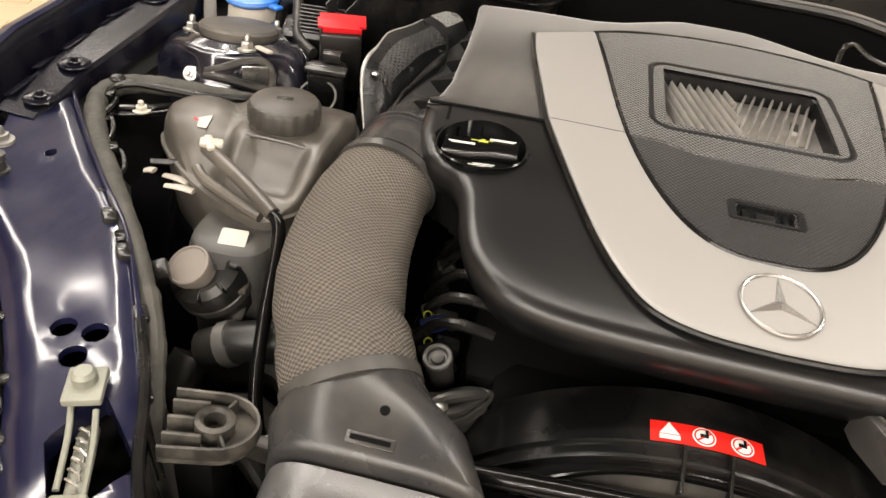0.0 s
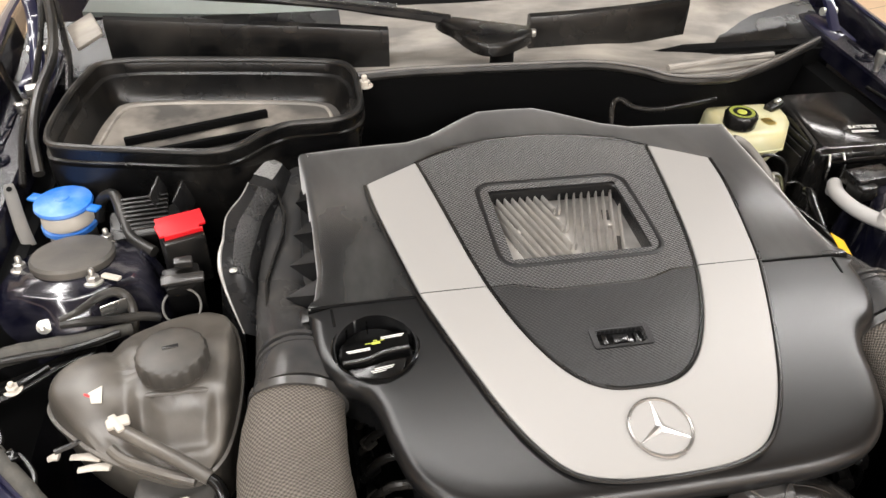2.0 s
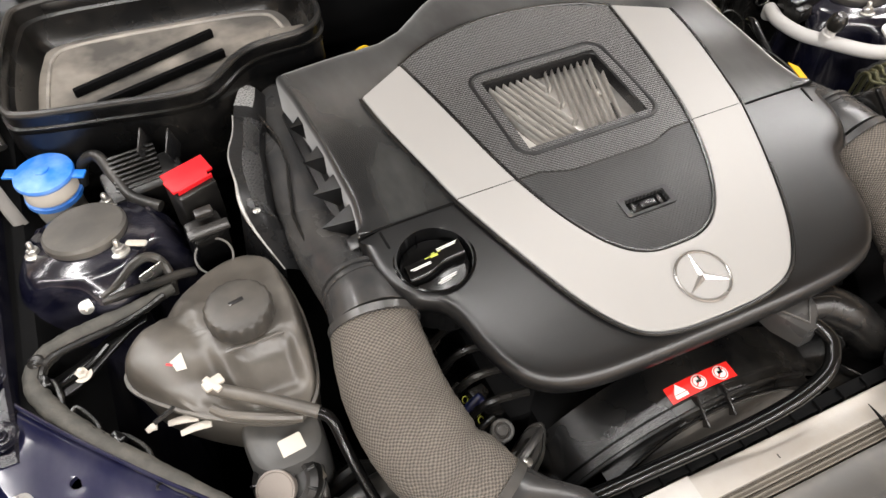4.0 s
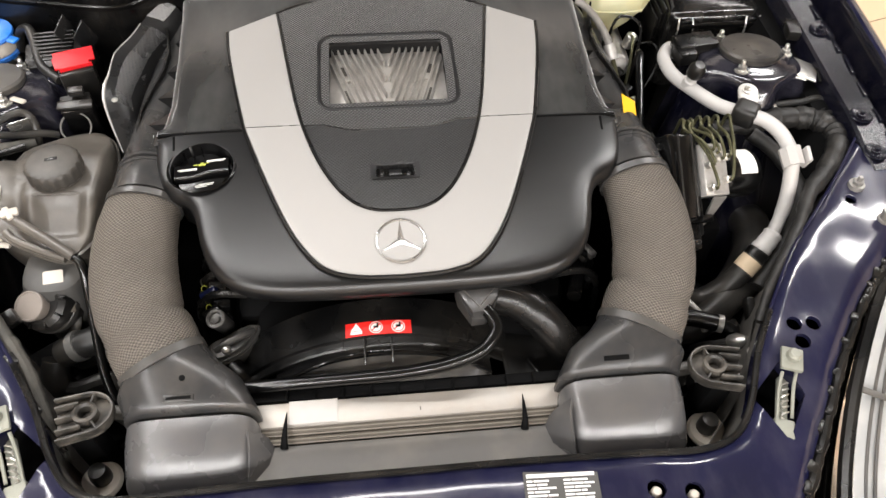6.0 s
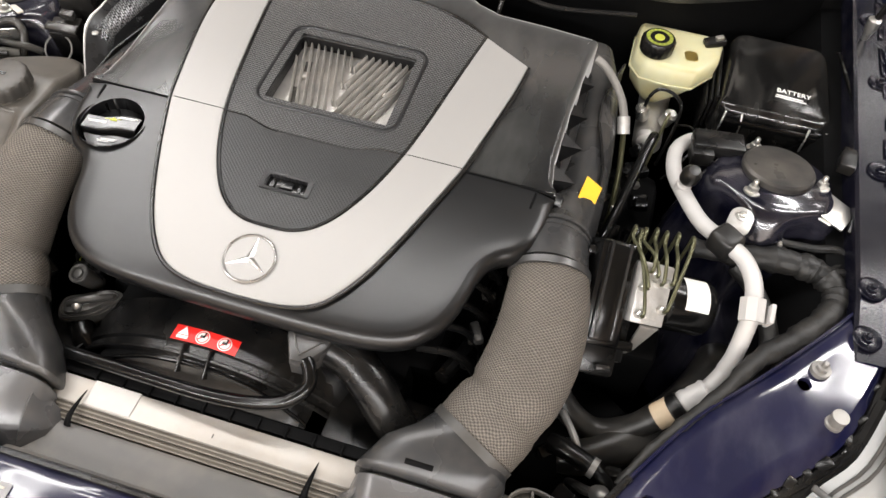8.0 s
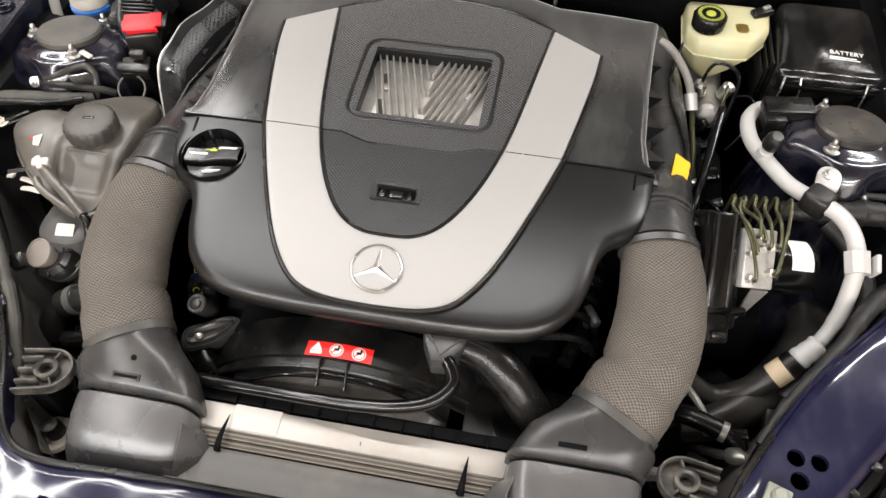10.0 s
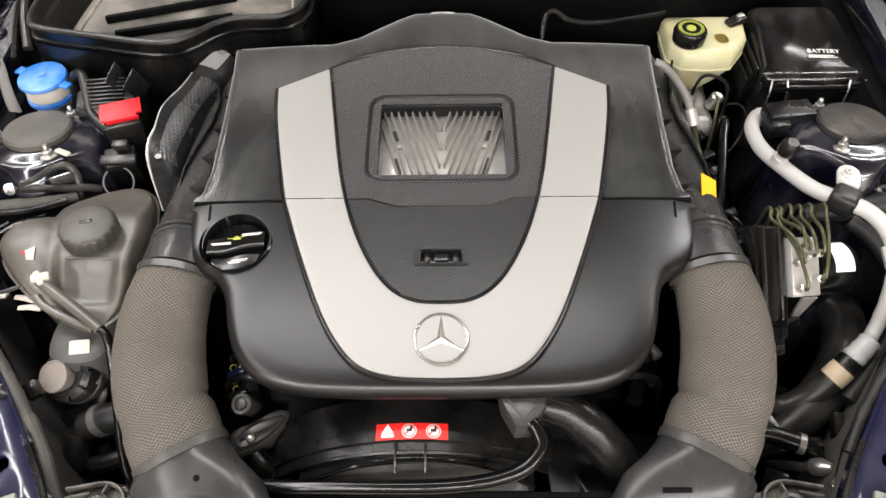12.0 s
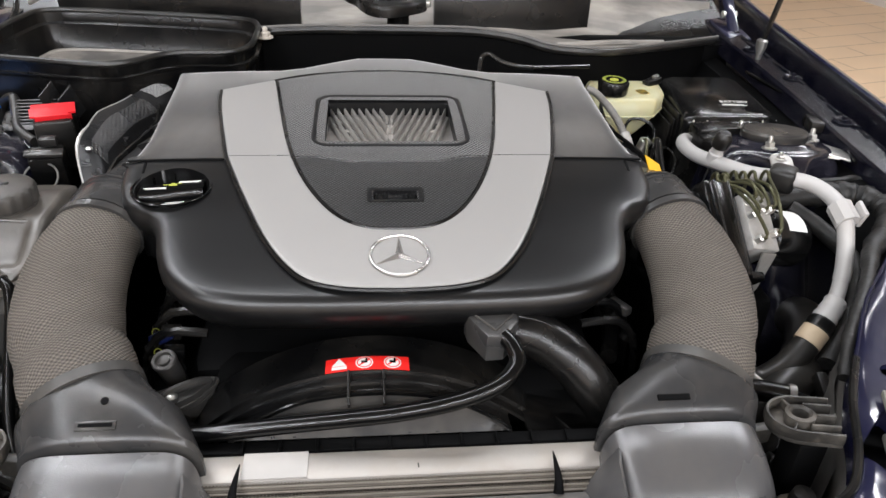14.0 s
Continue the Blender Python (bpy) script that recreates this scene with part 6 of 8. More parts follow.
for x in (-0.16, -0.20, 0.16):
    part("rib", block((0.003, 0.03, 0.02), pose(x, 0.334, 0.796, -10, 0, 20 if x > 0 else -20), 0.001), M_BLACK, shroud)
for k in range(11):
    part("lip_tooth", block((0.0025, 0.014, 0.012), pose(-0.15 + 0.034 * k, 0.3150, 0.8075), 0.0008), M_DEEP, shroud)
part("side_wall", block((0.19, 0.11, 0.006), pose(0.215, 0.36, 0.775, -8, 12, 0), 0.002), M_BLACK, shroud)
part("side_wall", block((0.12, 0.11, 0.006), pose(-0.245, 0.36, 0.755, -8, -18, 0), 0.002), M_BLACK, shroud)
def on_arch(bm):
    """Lays flat print over the curve of the tunnel."""
    for v in bm.verts:
        v.co.z -= (v.co.x - FCX) ** 2 / (2 * FR)
    return bm
stick = part("warning_sticker", on_arch(sheet([[Vector((-0.034 + x, 0.3765 + y, 0.8566)) for x in np.linspace(-0.0407, 0.0407, 15)] for y in (-0.0097, 0.0, 0.0097)], thick=0.0004)), M_STICKRED, shroud, "red warning sticker with white symbols")
sm = pose(-0.034, 0.3765, 0.8571, 0, 0, -0.5)
part("symbol", on_arch(prism([(-0.0345, -0.0075), (-0.020, -0.0075), (-0.020, -0.0035), (-0.0345, -0.0035)], 0.0003, sm, 0)), M_WHITE, stick)
part("symbol", on_arch(prism([(-0.0345, -0.0025), (-0.0205, -0.0025), (-0.0275, 0.0085)], 0.0003, sm, 0)), M_WHITE, stick)
for x in (-0.003, 0.0245):
    part("symbol", on_arch(prism([(x + a, b) for a, b in disc(0.0085, 20)], 0.0003, sm, 0)), M_WHITE, stick)
    ring = loft([[sm @ Vector((x + r * math.cos(a), r * math.sin(a), 0.0005)) for a in np.linspace(0, 2 * math.pi, 25)[:-1]] for r in (0.0074, 0.0062)], caps=False)
    part("symbol_ring", on_arch(ring), M_STICKRED, stick)
    part("symbol_bar", on_arch(bars([(0, 0, 0.013, 0.0014)], sm @ Matrix.Translation((x, 0, 0.0004)) @ Matrix.Rotation(radians(40), 4, "Z"))), M_STICKRED, stick)
    part("symbol_mark", on_arch(bars([(0, 0, 0.006, 0.003), (0.002, 0.003, 0.002, 0.005)], sm @ Matrix.Translation((x, 0.0005, 0.0006)))), M_BLACK, stick)

line = thing("vent_line", (0.0, 0.30, 0.84), "glossy black rubber vent line along the radiator", "hose")
part("hose", tube([(-0.235, 0.335, 0.806), (-0.19, 0.328, 0.817), (-0.11, 0.3225, 0.8305), (-0.05, 0.3185, 0.8400), (0.0, 0.3165, 0.8475), (0.05, 0.3180, 0.858), (0.088, 0.327, 0.868), (0.107, 0.346, 0.877), (0.104, 0.362, 0.885), (0.096, 0.372, 0.890)], 0.0082, 14, 6), M_GLOSSBLACK, line)
part("elbow", prism([(0.064, 0.408), (0.118, 0.405), (0.114, 0.386), (0.097, 0.364), (0.080, 0.363), (0.066, 0.392)][::-1], 0.030, pose(0, 0, 0.866, 0, 0, 0), 0.004), M_COLLAR, line, "angular grey-black connector")
part("elbow_frame", tube([(0.069, 0.401, 0.8968), (0.112, 0.398, 0.8968), (0.089, 0.371, 0.8968), (0.069, 0.401, 0.8968)], 0.0014, 6, 1, smooth=False), M_CLAMP, line)
coolant = thing("coolant_hose", (0.15, 0.40, 0.8), "thick glossy black coolant hose below the cover", "hose")
part("hose", tube([(0.100, 0.405, 0.868), (0.112, 0.404, 0.870), (0.142, 0.397, 0.865), (0.170, 0.380, 0.850), (0.196, 0.363, 0.822), (0.222, 0.356, 0.785), (0.245, 0.356, 0.74)], [0.021, 0.0235, 0.0245, 0.0245, 0.024, 0.0235, 0.023], 24, 6), M_BLACK, coolant)
part("end_band", tube([(0.098, 0.4045, 0.869), (0.108, 0.4042, 0.870)], 0.0245, 20, 2), M_BLACK, coolant)
part("mould_line", tube([(0.112, 0.3985, 0.8925), (0.142, 0.391, 0.8885), (0.168, 0.374, 0.8730), (0.191, 0.357, 0.8465)], 0.0012, 6, 5), M_BLACK, coolant)


# ---- bay beside the expansion tank ----
tank = thing("expansion_tank", (-0.48, 0.62, 0.75), "smoked grey-brown plastic coolant expansion tank", "coolant tank")
TO = [(-0.588, 0.640), (-0.570, 0.664), (-0.543, 0.678), (-0.500, 0.716), (-0.466, 0.742), (-0.430, 0.746), (-0.402, 0.715), (-0.392, 0.640), (-0.398, 0.570), (-0.412, 0.530), (-0.440, 0.514), (-0.493, 0.537), (-0.545, 0.575), (-0.582, 0.614)]
to = [(p[0], p[1]) for p in curve(TO, 4, closed=True)]
tcx, tcy = -0.470, 0.625
def tank_top(x, y):
    """An egg-shaped side lobe and a square main body, with a valley between them."""
    u, v = (x + 0.541) * 0.8 + (y - 0.632) * 0.25, (y - 0.632) * 0.95
    egg = 0.852 + 0.047 * math.sqrt(max(0.0, 1 - (u / 0.060) ** 2 - (v / 0.062) ** 2))
    main = 0.897 - 0.50 * max(0, 0.597 - y) - 0.42 * max(0, y - 0.668)
    if y < 0.597:
        inset = min(1.0, max(0.0, min((x + 0.478) / 0.010, (-0.412 - x) / 0.010, (0.594 - y) / 0.008, (y - 0.540) / 0.010)))
        main -= 0.009 * inset
    main -= 1.5 * max(0, -0.493 - 0.25 * (y - 0.6) - x)
    return max(egg, main, 0.858)


def ring_of(f, z, top=False):
    out = []
    for x, y in to:
        px, py = tcx + (x - tcx) * f, tcy + (y - tcy) * f
        out.append(Vector((px, py, min(z, tank_top(px, py)) if top else z)))
    return out


edge_z = ((0.985, 0.866), (0.972, 0.874), (0.955, 0.881), (0.93, 0.888), (0.90, 0.893), (0.87, 0.897), (0.83, 0.90), (0.79, 0.91), (0.75, 0.91), (0.70, 0.91), (0.65, 0.91), (0.60, 0.91), (0.54, 0.91), (0.48, 0.91), (0.42, 0.91), (0.36, 0.91), (0.29, 0.91), (0.21, 0.91), (0.12, 0.91), (0.03, 0.91))
part("body", loft([ring_of(0.93, 0.78), ring_of(0.985, 0.845), ring_of(0.985, 0.853)] + [ring_of(f, z, True) for f, z in edge_z]), M_TANK, tank, "two-lobed moulded body", sharp=70)
part("flange", loft([ring_of(0.99, 0.8515), ring_of(1.025, 0.8525), ring_of(1.025, 0.8575), ring_of(0.99, 0.8585)], caps=False), M_TANK, tank, "moulded seam flange")
for pts in ([(-0.488, 0.598, 0.893), (-0.47, 0.5965, 0.8965), (-0.44, 0.596, 0.8965), (-0.408, 0.599, 0.892)],):
    part("moulded_ridge", tube(pts, 0.0030, 8, 5, flat=0.7), M_TANK, tank)
part("neck", lathe([(0.036, 0.885), (0.034, 0.905), (0.030, 0.908)], (-0.455, 0.632, 0), 32), M_TANK, tank)
prof = [(0.034, 0.899), (0.0355, 0.901), (0.0355, 0.917), (0.0335, 0.921), (0.029, 0.9225), (0.001, 0.923)]
bm = bmesh.new()
rings = []
for r, z in prof:
    rings.append([Vector((-0.455 + (r + (0.0012 if k % 4 < 2 and 0.9 < z < 0.92 else 0)) * math.cos(2 * math.pi * k / 72), 0.632 + (r + (0.0012 if k % 4 < 2 and 0.9 < z < 0.92 else 0)) * math.sin(2 * math.pi * k / 72), z)) for k in range(72)])
cap = part("cap", loft(rings, bm), M_DISCCAP, tank, "ribbed dark grey screw cap")
part("cap_mark", block((0.016, 0.005, 0.001), pose(-0.455, 0.634, 0.9233, 0, 0, 10), 0.0004), M_GREYPL, cap)
part("label", prism([(-0.012, -0.008), (-0.003, -0.004), (0.003, -0.010), (0.013, -0.006), (0.003, 0.010)], 0.0006, pose(-0.531, 0.607, 0.8955, 20, 2, -30), 0), M_WHITEPL, tank, "torn white label")
part("label_print", bars([(-0.006, -0.0045, 0.007, 0.0022)], pose(-0.531, 0.607, 0.8964, 20, 2, -30)), M_RED, tank)
part("bleed_pipe", tube([(-0.508, 0.566, 0.890), (-0.478, 0.545, 0.888), (-0.446, 0.523, 0.884), (-0.414, 0.500, 0.878)], 0.0070, 12, 5), M_TANK, tank, "moulded bleed pipe")
part("second_pipe", tube([(-0.512, 0.552, 0.874), (-0.497, 0.538, 0.872), (-0.462, 0.520, 0.870), (-0.430, 0.508, 0.866)], 0.0055, 10, 6), M_TANK, tank)
part("pipe_clip", block((0.022, 0.012, 0.006), pose(-0.502, 0.565, 0.897, 8, 6, 20), 0.0025), M_WHITEPL, tank, "white star-shaped clip")
part("clip_wing", block((0.008, 0.022, 0.005), pose(-0.503, 0.563, 0.898, 8, 6, 35), 0.002), M_WHITEPL, tank)
for a, b in (((-0.519, 0.554), (-0.551, 0.556)), ((-0.530, 0.566), (-0.561, 0.573)), ((-0.572, 0.5745), (-0.583, 0.5735))):
    part("bracket_finger", tube([(a[0], a[1], 0.845), ((a[0] + b[0]) / 2, (a[1] + b[1]) / 2 + 0.001, 0.8445), (b[0], b[1], 0.843)], [0.0050, 0.0046, 0.0036], 10, 3, flat=0.45), M_WHITEPL, tank, "off-white bracket finger")
part("wire_stub", tube([(-0.540, 0.585, 0.856), (-0.572, 0.570, 0.858)], 0.003, 6, 2), M_BLACK, tank)

wtank = thing("lower_tank", (-0.45, 0.50, 0.70), "grey-blue plastic tank with a white label", "fluid tank")
part("body", loft([[Vector((-0.455 + w * c, 0.515 + d * sn, z)) for c, sn in ((math.copysign(abs(math.cos(a)) ** 0.7, math.cos(a)), math.copysign(abs(math.sin(a)) ** 0.7, math.sin(a))) for a in np.linspace(0, 2 * math.pi, 29)[:-1])] for z, w, d in ((0.66, 0.032, 0.033), (0.70, 0.040, 0.043), (0.80, 0.042, 0.046), (0.833, 0.041, 0.043), (0.841, 0.038, 0.040), (0.845, 0.032, 0.034))]), M_TANKLOW, wtank)
part("label", prism(rounded(0.025, 0.021, 0.002, 2), 0.0006, pose(-0.450, 0.492, 0.8470, 22, 0, 6), 0), M_WHITEPL, wtank, "white paper label")
part("arm", block((0.02, 0.05, 0.012), pose(-0.462, 0.488, 0.832, 20, 0, -20), 0.005), M_TANKLOW, wtank)

res = thing("round_sensor", (-0.48, 0.466, 0.80), "dusty grey round pump with a black clamp and plug", "pump")
rm = pose(-0.479, 0.463, 0.829, 26, -14, 0)
part("can", lathe([(0.019, -0.06), (0.0195, -0.004), (0.0205, 0.0015), (0.0198, 0.0036), (0.0182, 0.0042), (0.0172, 0.0026), (0.001, 0.003)], (0, 0, 0), 40, rm), M_CAN, res, "dusty taupe can")
part("clamp", lathe([(0.030, -0.062), (0.0355, -0.050), (0.0365, -0.020), (0.034, -0.010), (0.027, -0.005), (0.0225, -0.006), (0.0215, -0.012)], (0, 0, 0), 40, rm @ Matrix.Translation((0.009, 0.003, 0))), M_RUBBER, res, "dusty black clamp ring")
part("clamp_band", lathe([(0.0366, -0.036), (0.0376, -0.035), (0.0376, -0.028), (0.0366, -0.027)], (0, 0, 0), 40, rm @ Matrix.Translation((0.009, 0.003, 0))), M_DARKCAST, res, "grimy steel band")
for a in range(0, 360, 40):
    part("clamp_rib", block((0.010, 0.003, 0.020), rm @ Matrix.Translation((0.009, 0.003, -0.014)) @ Matrix.Rotation(radians(a), 4, "Z") @ Matrix.Translation((0.030, 0, 0)), 0.001), M_BLACK, res)
part("clamp_arm", tube([(-0.455, 0.492, 0.812), (-0.440, 0.480, 0.800), (-0.438, 0.458, 0.782), (-0.452, 0.438, 0.768)], [0.008, 0.007, 0.008, 0.006], 10, 5, flat=0.4), M_DARKCAST, res)
part("clamp_ear", block((0.012, 0.034, 0.005), pose(-0.437, 0.476, 0.818, 20, 20, 25), 0.002), M_FIN, res, "rusty steel ear")
part("plug", block((0.018, 0.022, 0.014), pose(-0.497, 0.443, 0.832, 20, -10, 30), 0.003), M_BLACK, res)
part("plug_ring", lathe([(0.0022, 0), (0.0026, 0.0008), (0.0022, 0.0016), (0.0018, 0.0008)], (0, 0, 0), 14, pose(-0.494, 0.446, 0.838, 30, -10, 0)), M_LIME, res)
part("lead", tube([(-0.505, 0.438, 0.83), (-0.53, 0.43, 0.825), (-0.55, 0.445, 0.81), (-0.56, 0.47, 0.78)], 0.004, 8, 4), M_BLACK, res)

# hoses beside the intake hose
rod = thing("hose_line", (-0.39, 0.42, 0.76), "slim glossy black pipe running down beside the intake hose", "hose")
part("line", tube([(-0.418, 0.503, 0.878), (-0.405, 0.490, 0.872), (-0.400, 0.462, 0.845), (-0.392, 0.42, 0.82), (-0.378, 0.37, 0.80), (-0.362, 0.338, 0.785), (-0.345, 0.325, 0.775)], 0.0060, 12, 6), M_GLOSSBLACK, rod)
part("tip", lathe([(0.006, 0), (0.006, 0.006), (0.003, 0.009)], (-0.352, 0.331, 0.785), 10), M_WHITEPL, rod)
radh = thing("radiator_hose", (-0.43, 0.42, 0.70), "black radiator hose with a steel clamp", "hose")
part("hose", tube([(-0.45, 0.425, 0.77), (-0.42, 0.428, 0.785), (-0.38, 0.435, 0.79), (-0.34, 0.44, 0.77)], 0.019, 16, 5), M_RUBBER, radh)
part("clamp", tube([(-0.432, 0.427, 0.780), (-0.422, 0.428, 0.785)], 0.021, 16, 2), M_STEEL, radh)
part("elbow", tube([(-0.46, 0.42, 0.765), (-0.465, 0.40, 0.74), (-0.46, 0.39, 0.68)], 0.018, 14, 5), M_RUBBER, radh)

loom = thing("wiring_loom", (-0.6, 0.56, 0.80), "grey cloth-taped wiring loom along the wing", "wiring loom")
part("trunk", tube([(-0.52, 0.735, 0.862), (-0.565, 0.715, 0.868), (-0.62, 0.704, 0.872), (-0.660, 0.690, 0.873), (-0.676, 0.662, 0.872), (-0.664, 0.625, 0.870), (-0.635, 0.582, 0.868), (-0.598, 0.538, 0.865), (-0.558, 0.492, 0.861), (-0.516, 0.444, 0.856), (-0.480, 0.398, 0.850)], [0.007, 0.0095, 0.0105, 0.0110, 0.0112, 0.0110, 0.0105, 0.0100, 0.0095, 0.0085, 0.0075], 14, 8, wobble=0.07), M_LOOM, loom)
part("side_cable", tube([(-0.53, 0.722, 0.868), (-0.575, 0.700, 0.872), (-0.62, 0.690, 0.876), (-0.655, 0.678, 0.880), (-0.668, 0.655, 0.876), (-0.655, 0.615, 0.872), (-0.618, 0.568, 0.871)], 0.0042, 8, 6, wobble=0.12), M_BLACK, loom)
part("trunk_end", tube([(-0.480, 0.398, 0.850), (-0.455, 0.362, 0.842), (-0.435, 0.322, 0.83), (-0.42, 0.29, 0.81), (-0.41, 0.26, 0.77)], [0.009, 0.008, 0.008, 0.007, 0.006], 10, 5, wobble=0.1), M_LOOM, loom)
random.seed(9)
for k in range(16):
    t = k / 15
    x, y = -0.56 + 0.13 * t + random.uniform(-0.006, 0.006), 0.47 - 0.155 * t + random.uniform(-0.006, 0.006)
    z = 0.858 - 0.03 * t
    part("strand", tube([(x, y, z), (x + random.uniform(-0.004, 0.02), y - 0.022, z - random.uniform(0.0, 0.012)), (x + 0.03, y - random.uniform(0.03, 0.05), z - random.uniform(0.012, 0.04))], random.uniform(0.0022, 0.004), 6, 3), M_LOOM if k % 3 else M_BLACK, loom)
for x, y, z in ((-0.515, 0.425, 0.862), (-0.47, 0.37, 0.852), (-0.55, 0.462, 0.866), (-0.437, 0.312, 0.835)):
    part("connector", block((0.012, 0.018, 0.010), pose(x, y, z, 8, 10, 40), 0.003), M_GREYPL, loom)
# clips and stray leads along the trunk
trunk_line = curve([(-0.676, 0.662, 0.872), (-0.664, 0.625, 0.870), (-0.635, 0.582, 0.868), (-0.598, 0.538, 0.865), (-0.558, 0.492, 0.861), (-0.516, 0.444, 0.856), (-0.480, 0.398, 0.850)], 8)
random.seed(41)
for k in range(3, len(trunk_line) - 3, 9):
    p, q = Vector(trunk_line[k]), Vector(trunk_line[k + 1])
    d = (q - p).normalized()
    side = Vector((-d.y, d.x, 0)) * random.choice((-1, 1))
    part("stray_lead", tube([p + side * 0.006, p + side * 0.016 + Vector((0, 0, random.uniform(-0.004, 0.006))), p + side * 0.014 + d * 0.03, p + side * 0.004 + d * 0.045], random.uniform(0.0018, 0.003), 6, 4), M_BLACK, loom)
    if k % 2:
        part("clip", block((0.016, 0.010, 0.012), Matrix.Translation(p + side * 0.010 + Vector((0, 0, 0.002))) @ Matrix.Rotation(math.atan2(d.y, d.x), 4, "Z"), 0.002), M_GLOSSBLACK, loom)
part("eyelet", lathe([(0.008, 0), (0.009, 0.002), (0.006, 0.004), (0.003, 0.003)], (-0.668, 0.678, 0.882), 16), M_BLACK, loom)
arm_pts = [(-0.688, 0.640), (-0.672, 0.634), (-0.635, 0.644), (-0.600, 0.672), (-0.572, 0.694), (-0.556, 0.700), (-0.556, 0.712), (-0.585, 0.706), (-0.622, 0.682), (-0.655, 0.668), (-0.684, 0.660)]
solid("wing_bracket", merge(prism([(p[0], p[1]) for p in curve(arm_pts, 4, closed=True)], 0.004, pose(0, 0, 0.858), 0.0015), tube([(-0.600, 0.684, 0.863), (-0.628, 0.660, 0.864), (-0.670, 0.645, 0.863)], 0.0035, 8, 4)), M_GLOSSBLACK, "black pressed steel bracket beside the coolant tank", "bracket")
solid("bracket_bolt", bolt((-0.630, 0.657, 0.862), 0.0065, 0.006), M_WHITEPL, "pale plastic nut on the wing bracket", "nut")

# earth strap on the strut tower
earth = thing("earth_strap", (-0.60, 0.745, 0.85), "black earth cables with a bright ring terminal", "cable")
part("terminal", prism(rounded(0.034, 0.013, 0.006), 0.003, pose(-0.602, 0.738, 0.879, 58, 0, 12), 0.001), M_STEEL, earth, "bright crimped ring terminal")
part("bolt", bolt((0, 0, 0), 0.0055, 0.005, pose(-0.611, 0.7335, 0.878, 60, 0, 5)), M_STEEL, earth)
part("cable", tube([(-0.592, 0.736, 0.884), (-0.572, 0.742, 0.890), (-0.554, 0.756, 0.894), (-0.535, 0.762, 0.896), (-0.522, 0.758, 0.888), (-0.517, 0.746, 0.872), (-0.520, 0.735, 0.85)], 0.0058, 10, 6), M_RUBBER, earth)
part("cable", tube([(-0.592, 0.732, 0.880), (-0.565, 0.732, 0.881), (-0.535, 0.737, 0.876), (-0.508, 0.742, 0.872), (-0.490, 0.748, 0.862)], 0.0055, 10, 6), M_RUBBER, earth)
part("clip", block((0.030, 0.003, 0.034), pose(-0.535, 0.744, 0.884, 20, 0, 25), 0.002), M_STEEL, earth)

# jump-start terminal with its red cover
term = thing("terminal_box", (-0.455, 0.81, 0.80), "black terminal box with a red cover", "terminal box")
part("box", block((0.050, 0.040, 0.072), pose(-0.461, 0.828, 0.891, 0, 0, 20), 0.004), M_BLACK, term)
part("lower_box", block((0.044, 0.034, 0.078), pose(-0.463, 0.788, 0.858, 12, 0, 14), 0.004), M_BLACK, term)
part("clip", block((0.022, 0.012, 0.012), pose(-0.458, 0.790, 0.908, 12, 0, 4), 0.002), M_GREYPL, term)
part("ledge", block((0.050, 0.014, 0.006), pose(-0.459, 0.770, 0.899, 15, 0, 4), 0.002), M_GREYPL, term)
red = part("red_cover", prism([(-0.029, -0.016), (0.018, -0.016), (0.020, -0.010), (0.028, -0.010), (0.029, 0.016), (-0.027, 0.016), (-0.027, 0.006), (-0.030, 0.004)], 0.0035, pose(-0.461, 0.834, 0.933, 10, 2, 20), 0.0012), M_RED, term, "bright red plastic cover")
part("cover_lip", block((0.046, 0.003, 0.010), pose(-0.456, 0.8185, 0.929, 10, 2, 20), 0.001), M_RED, red)
part("ring_cord", tube([(-0.463 + 0.022 * math.cos(a), 0.752 + 0.016 * math.sin(a), 0.872 + 0.014 * math.sin(a)) for a in np.linspace(0, 2 * math.pi, 17)], 0.0014, 6, 2), M_GUIDE, term, "thin grey retaining loop")

# washer bottle filler
wash = thing("washer_filler", (-0.628, 0.95, 0.80), "bright blue washer fluid cap on a white neck", "washer filler")
part("neck", lathe([(0.030, 0.82), (0.030, 0.868), (0.034, 0.874), (0.033, 0.886), (0.029, 0.892)], (-0.628, 0.952, 0), 32), M_WHITEPL, wash, "off-white filler neck")
part("collar", lathe([(0.031, 0.862), (0.036, 0.864), (0.036, 0.870), (0.031, 0.872)], (-0.628, 0.952, 0), 32), M_BLUE, wash)
bm = lathe([(0.029, 0.893), (0.036, 0.896), (0.0375, 0.899), (0.0365, 0.903), (0.022, 0.907), (0.001, 0.9085)], (0, 0, 0), 36, pose(-0.628, 0.952, 0, 0, 0, 0))
part("cap", bm, M_BLUE, wash, "glossy blue flip cap")
part("cap_tab", block((0.020, 0.016, 0.004), pose(-0.666, 0.970, 0.899, 0, 0, -25), 0.0015), M_BLUE, wash)
part("cap_tab", block((0.022, 0.014, 0.004), pose(-0.590, 0.937, 0.898, 0, 0, -25), 0.0015), M_BLUE, wash)
part("cap_mark", prism(disc(0.010, 8), 0.0008, pose(-0.628, 0.952, 0.9082), 0.0002), M_BLUE, wash)
part("bracket", tube([(-0.672, 0.912, 0.862), (-0.678, 0.924, 0.880), (-0.684, 0.940, 0.898), (-0.690, 0.958, 0.914), (-0.694, 0.970, 0.923)], [0.0085, 0.0085, 0.0080, 0.0078, 0.0060], 12, 5, flat=0.28), M_GUIDE, wash, "curved grey plastic bracket")
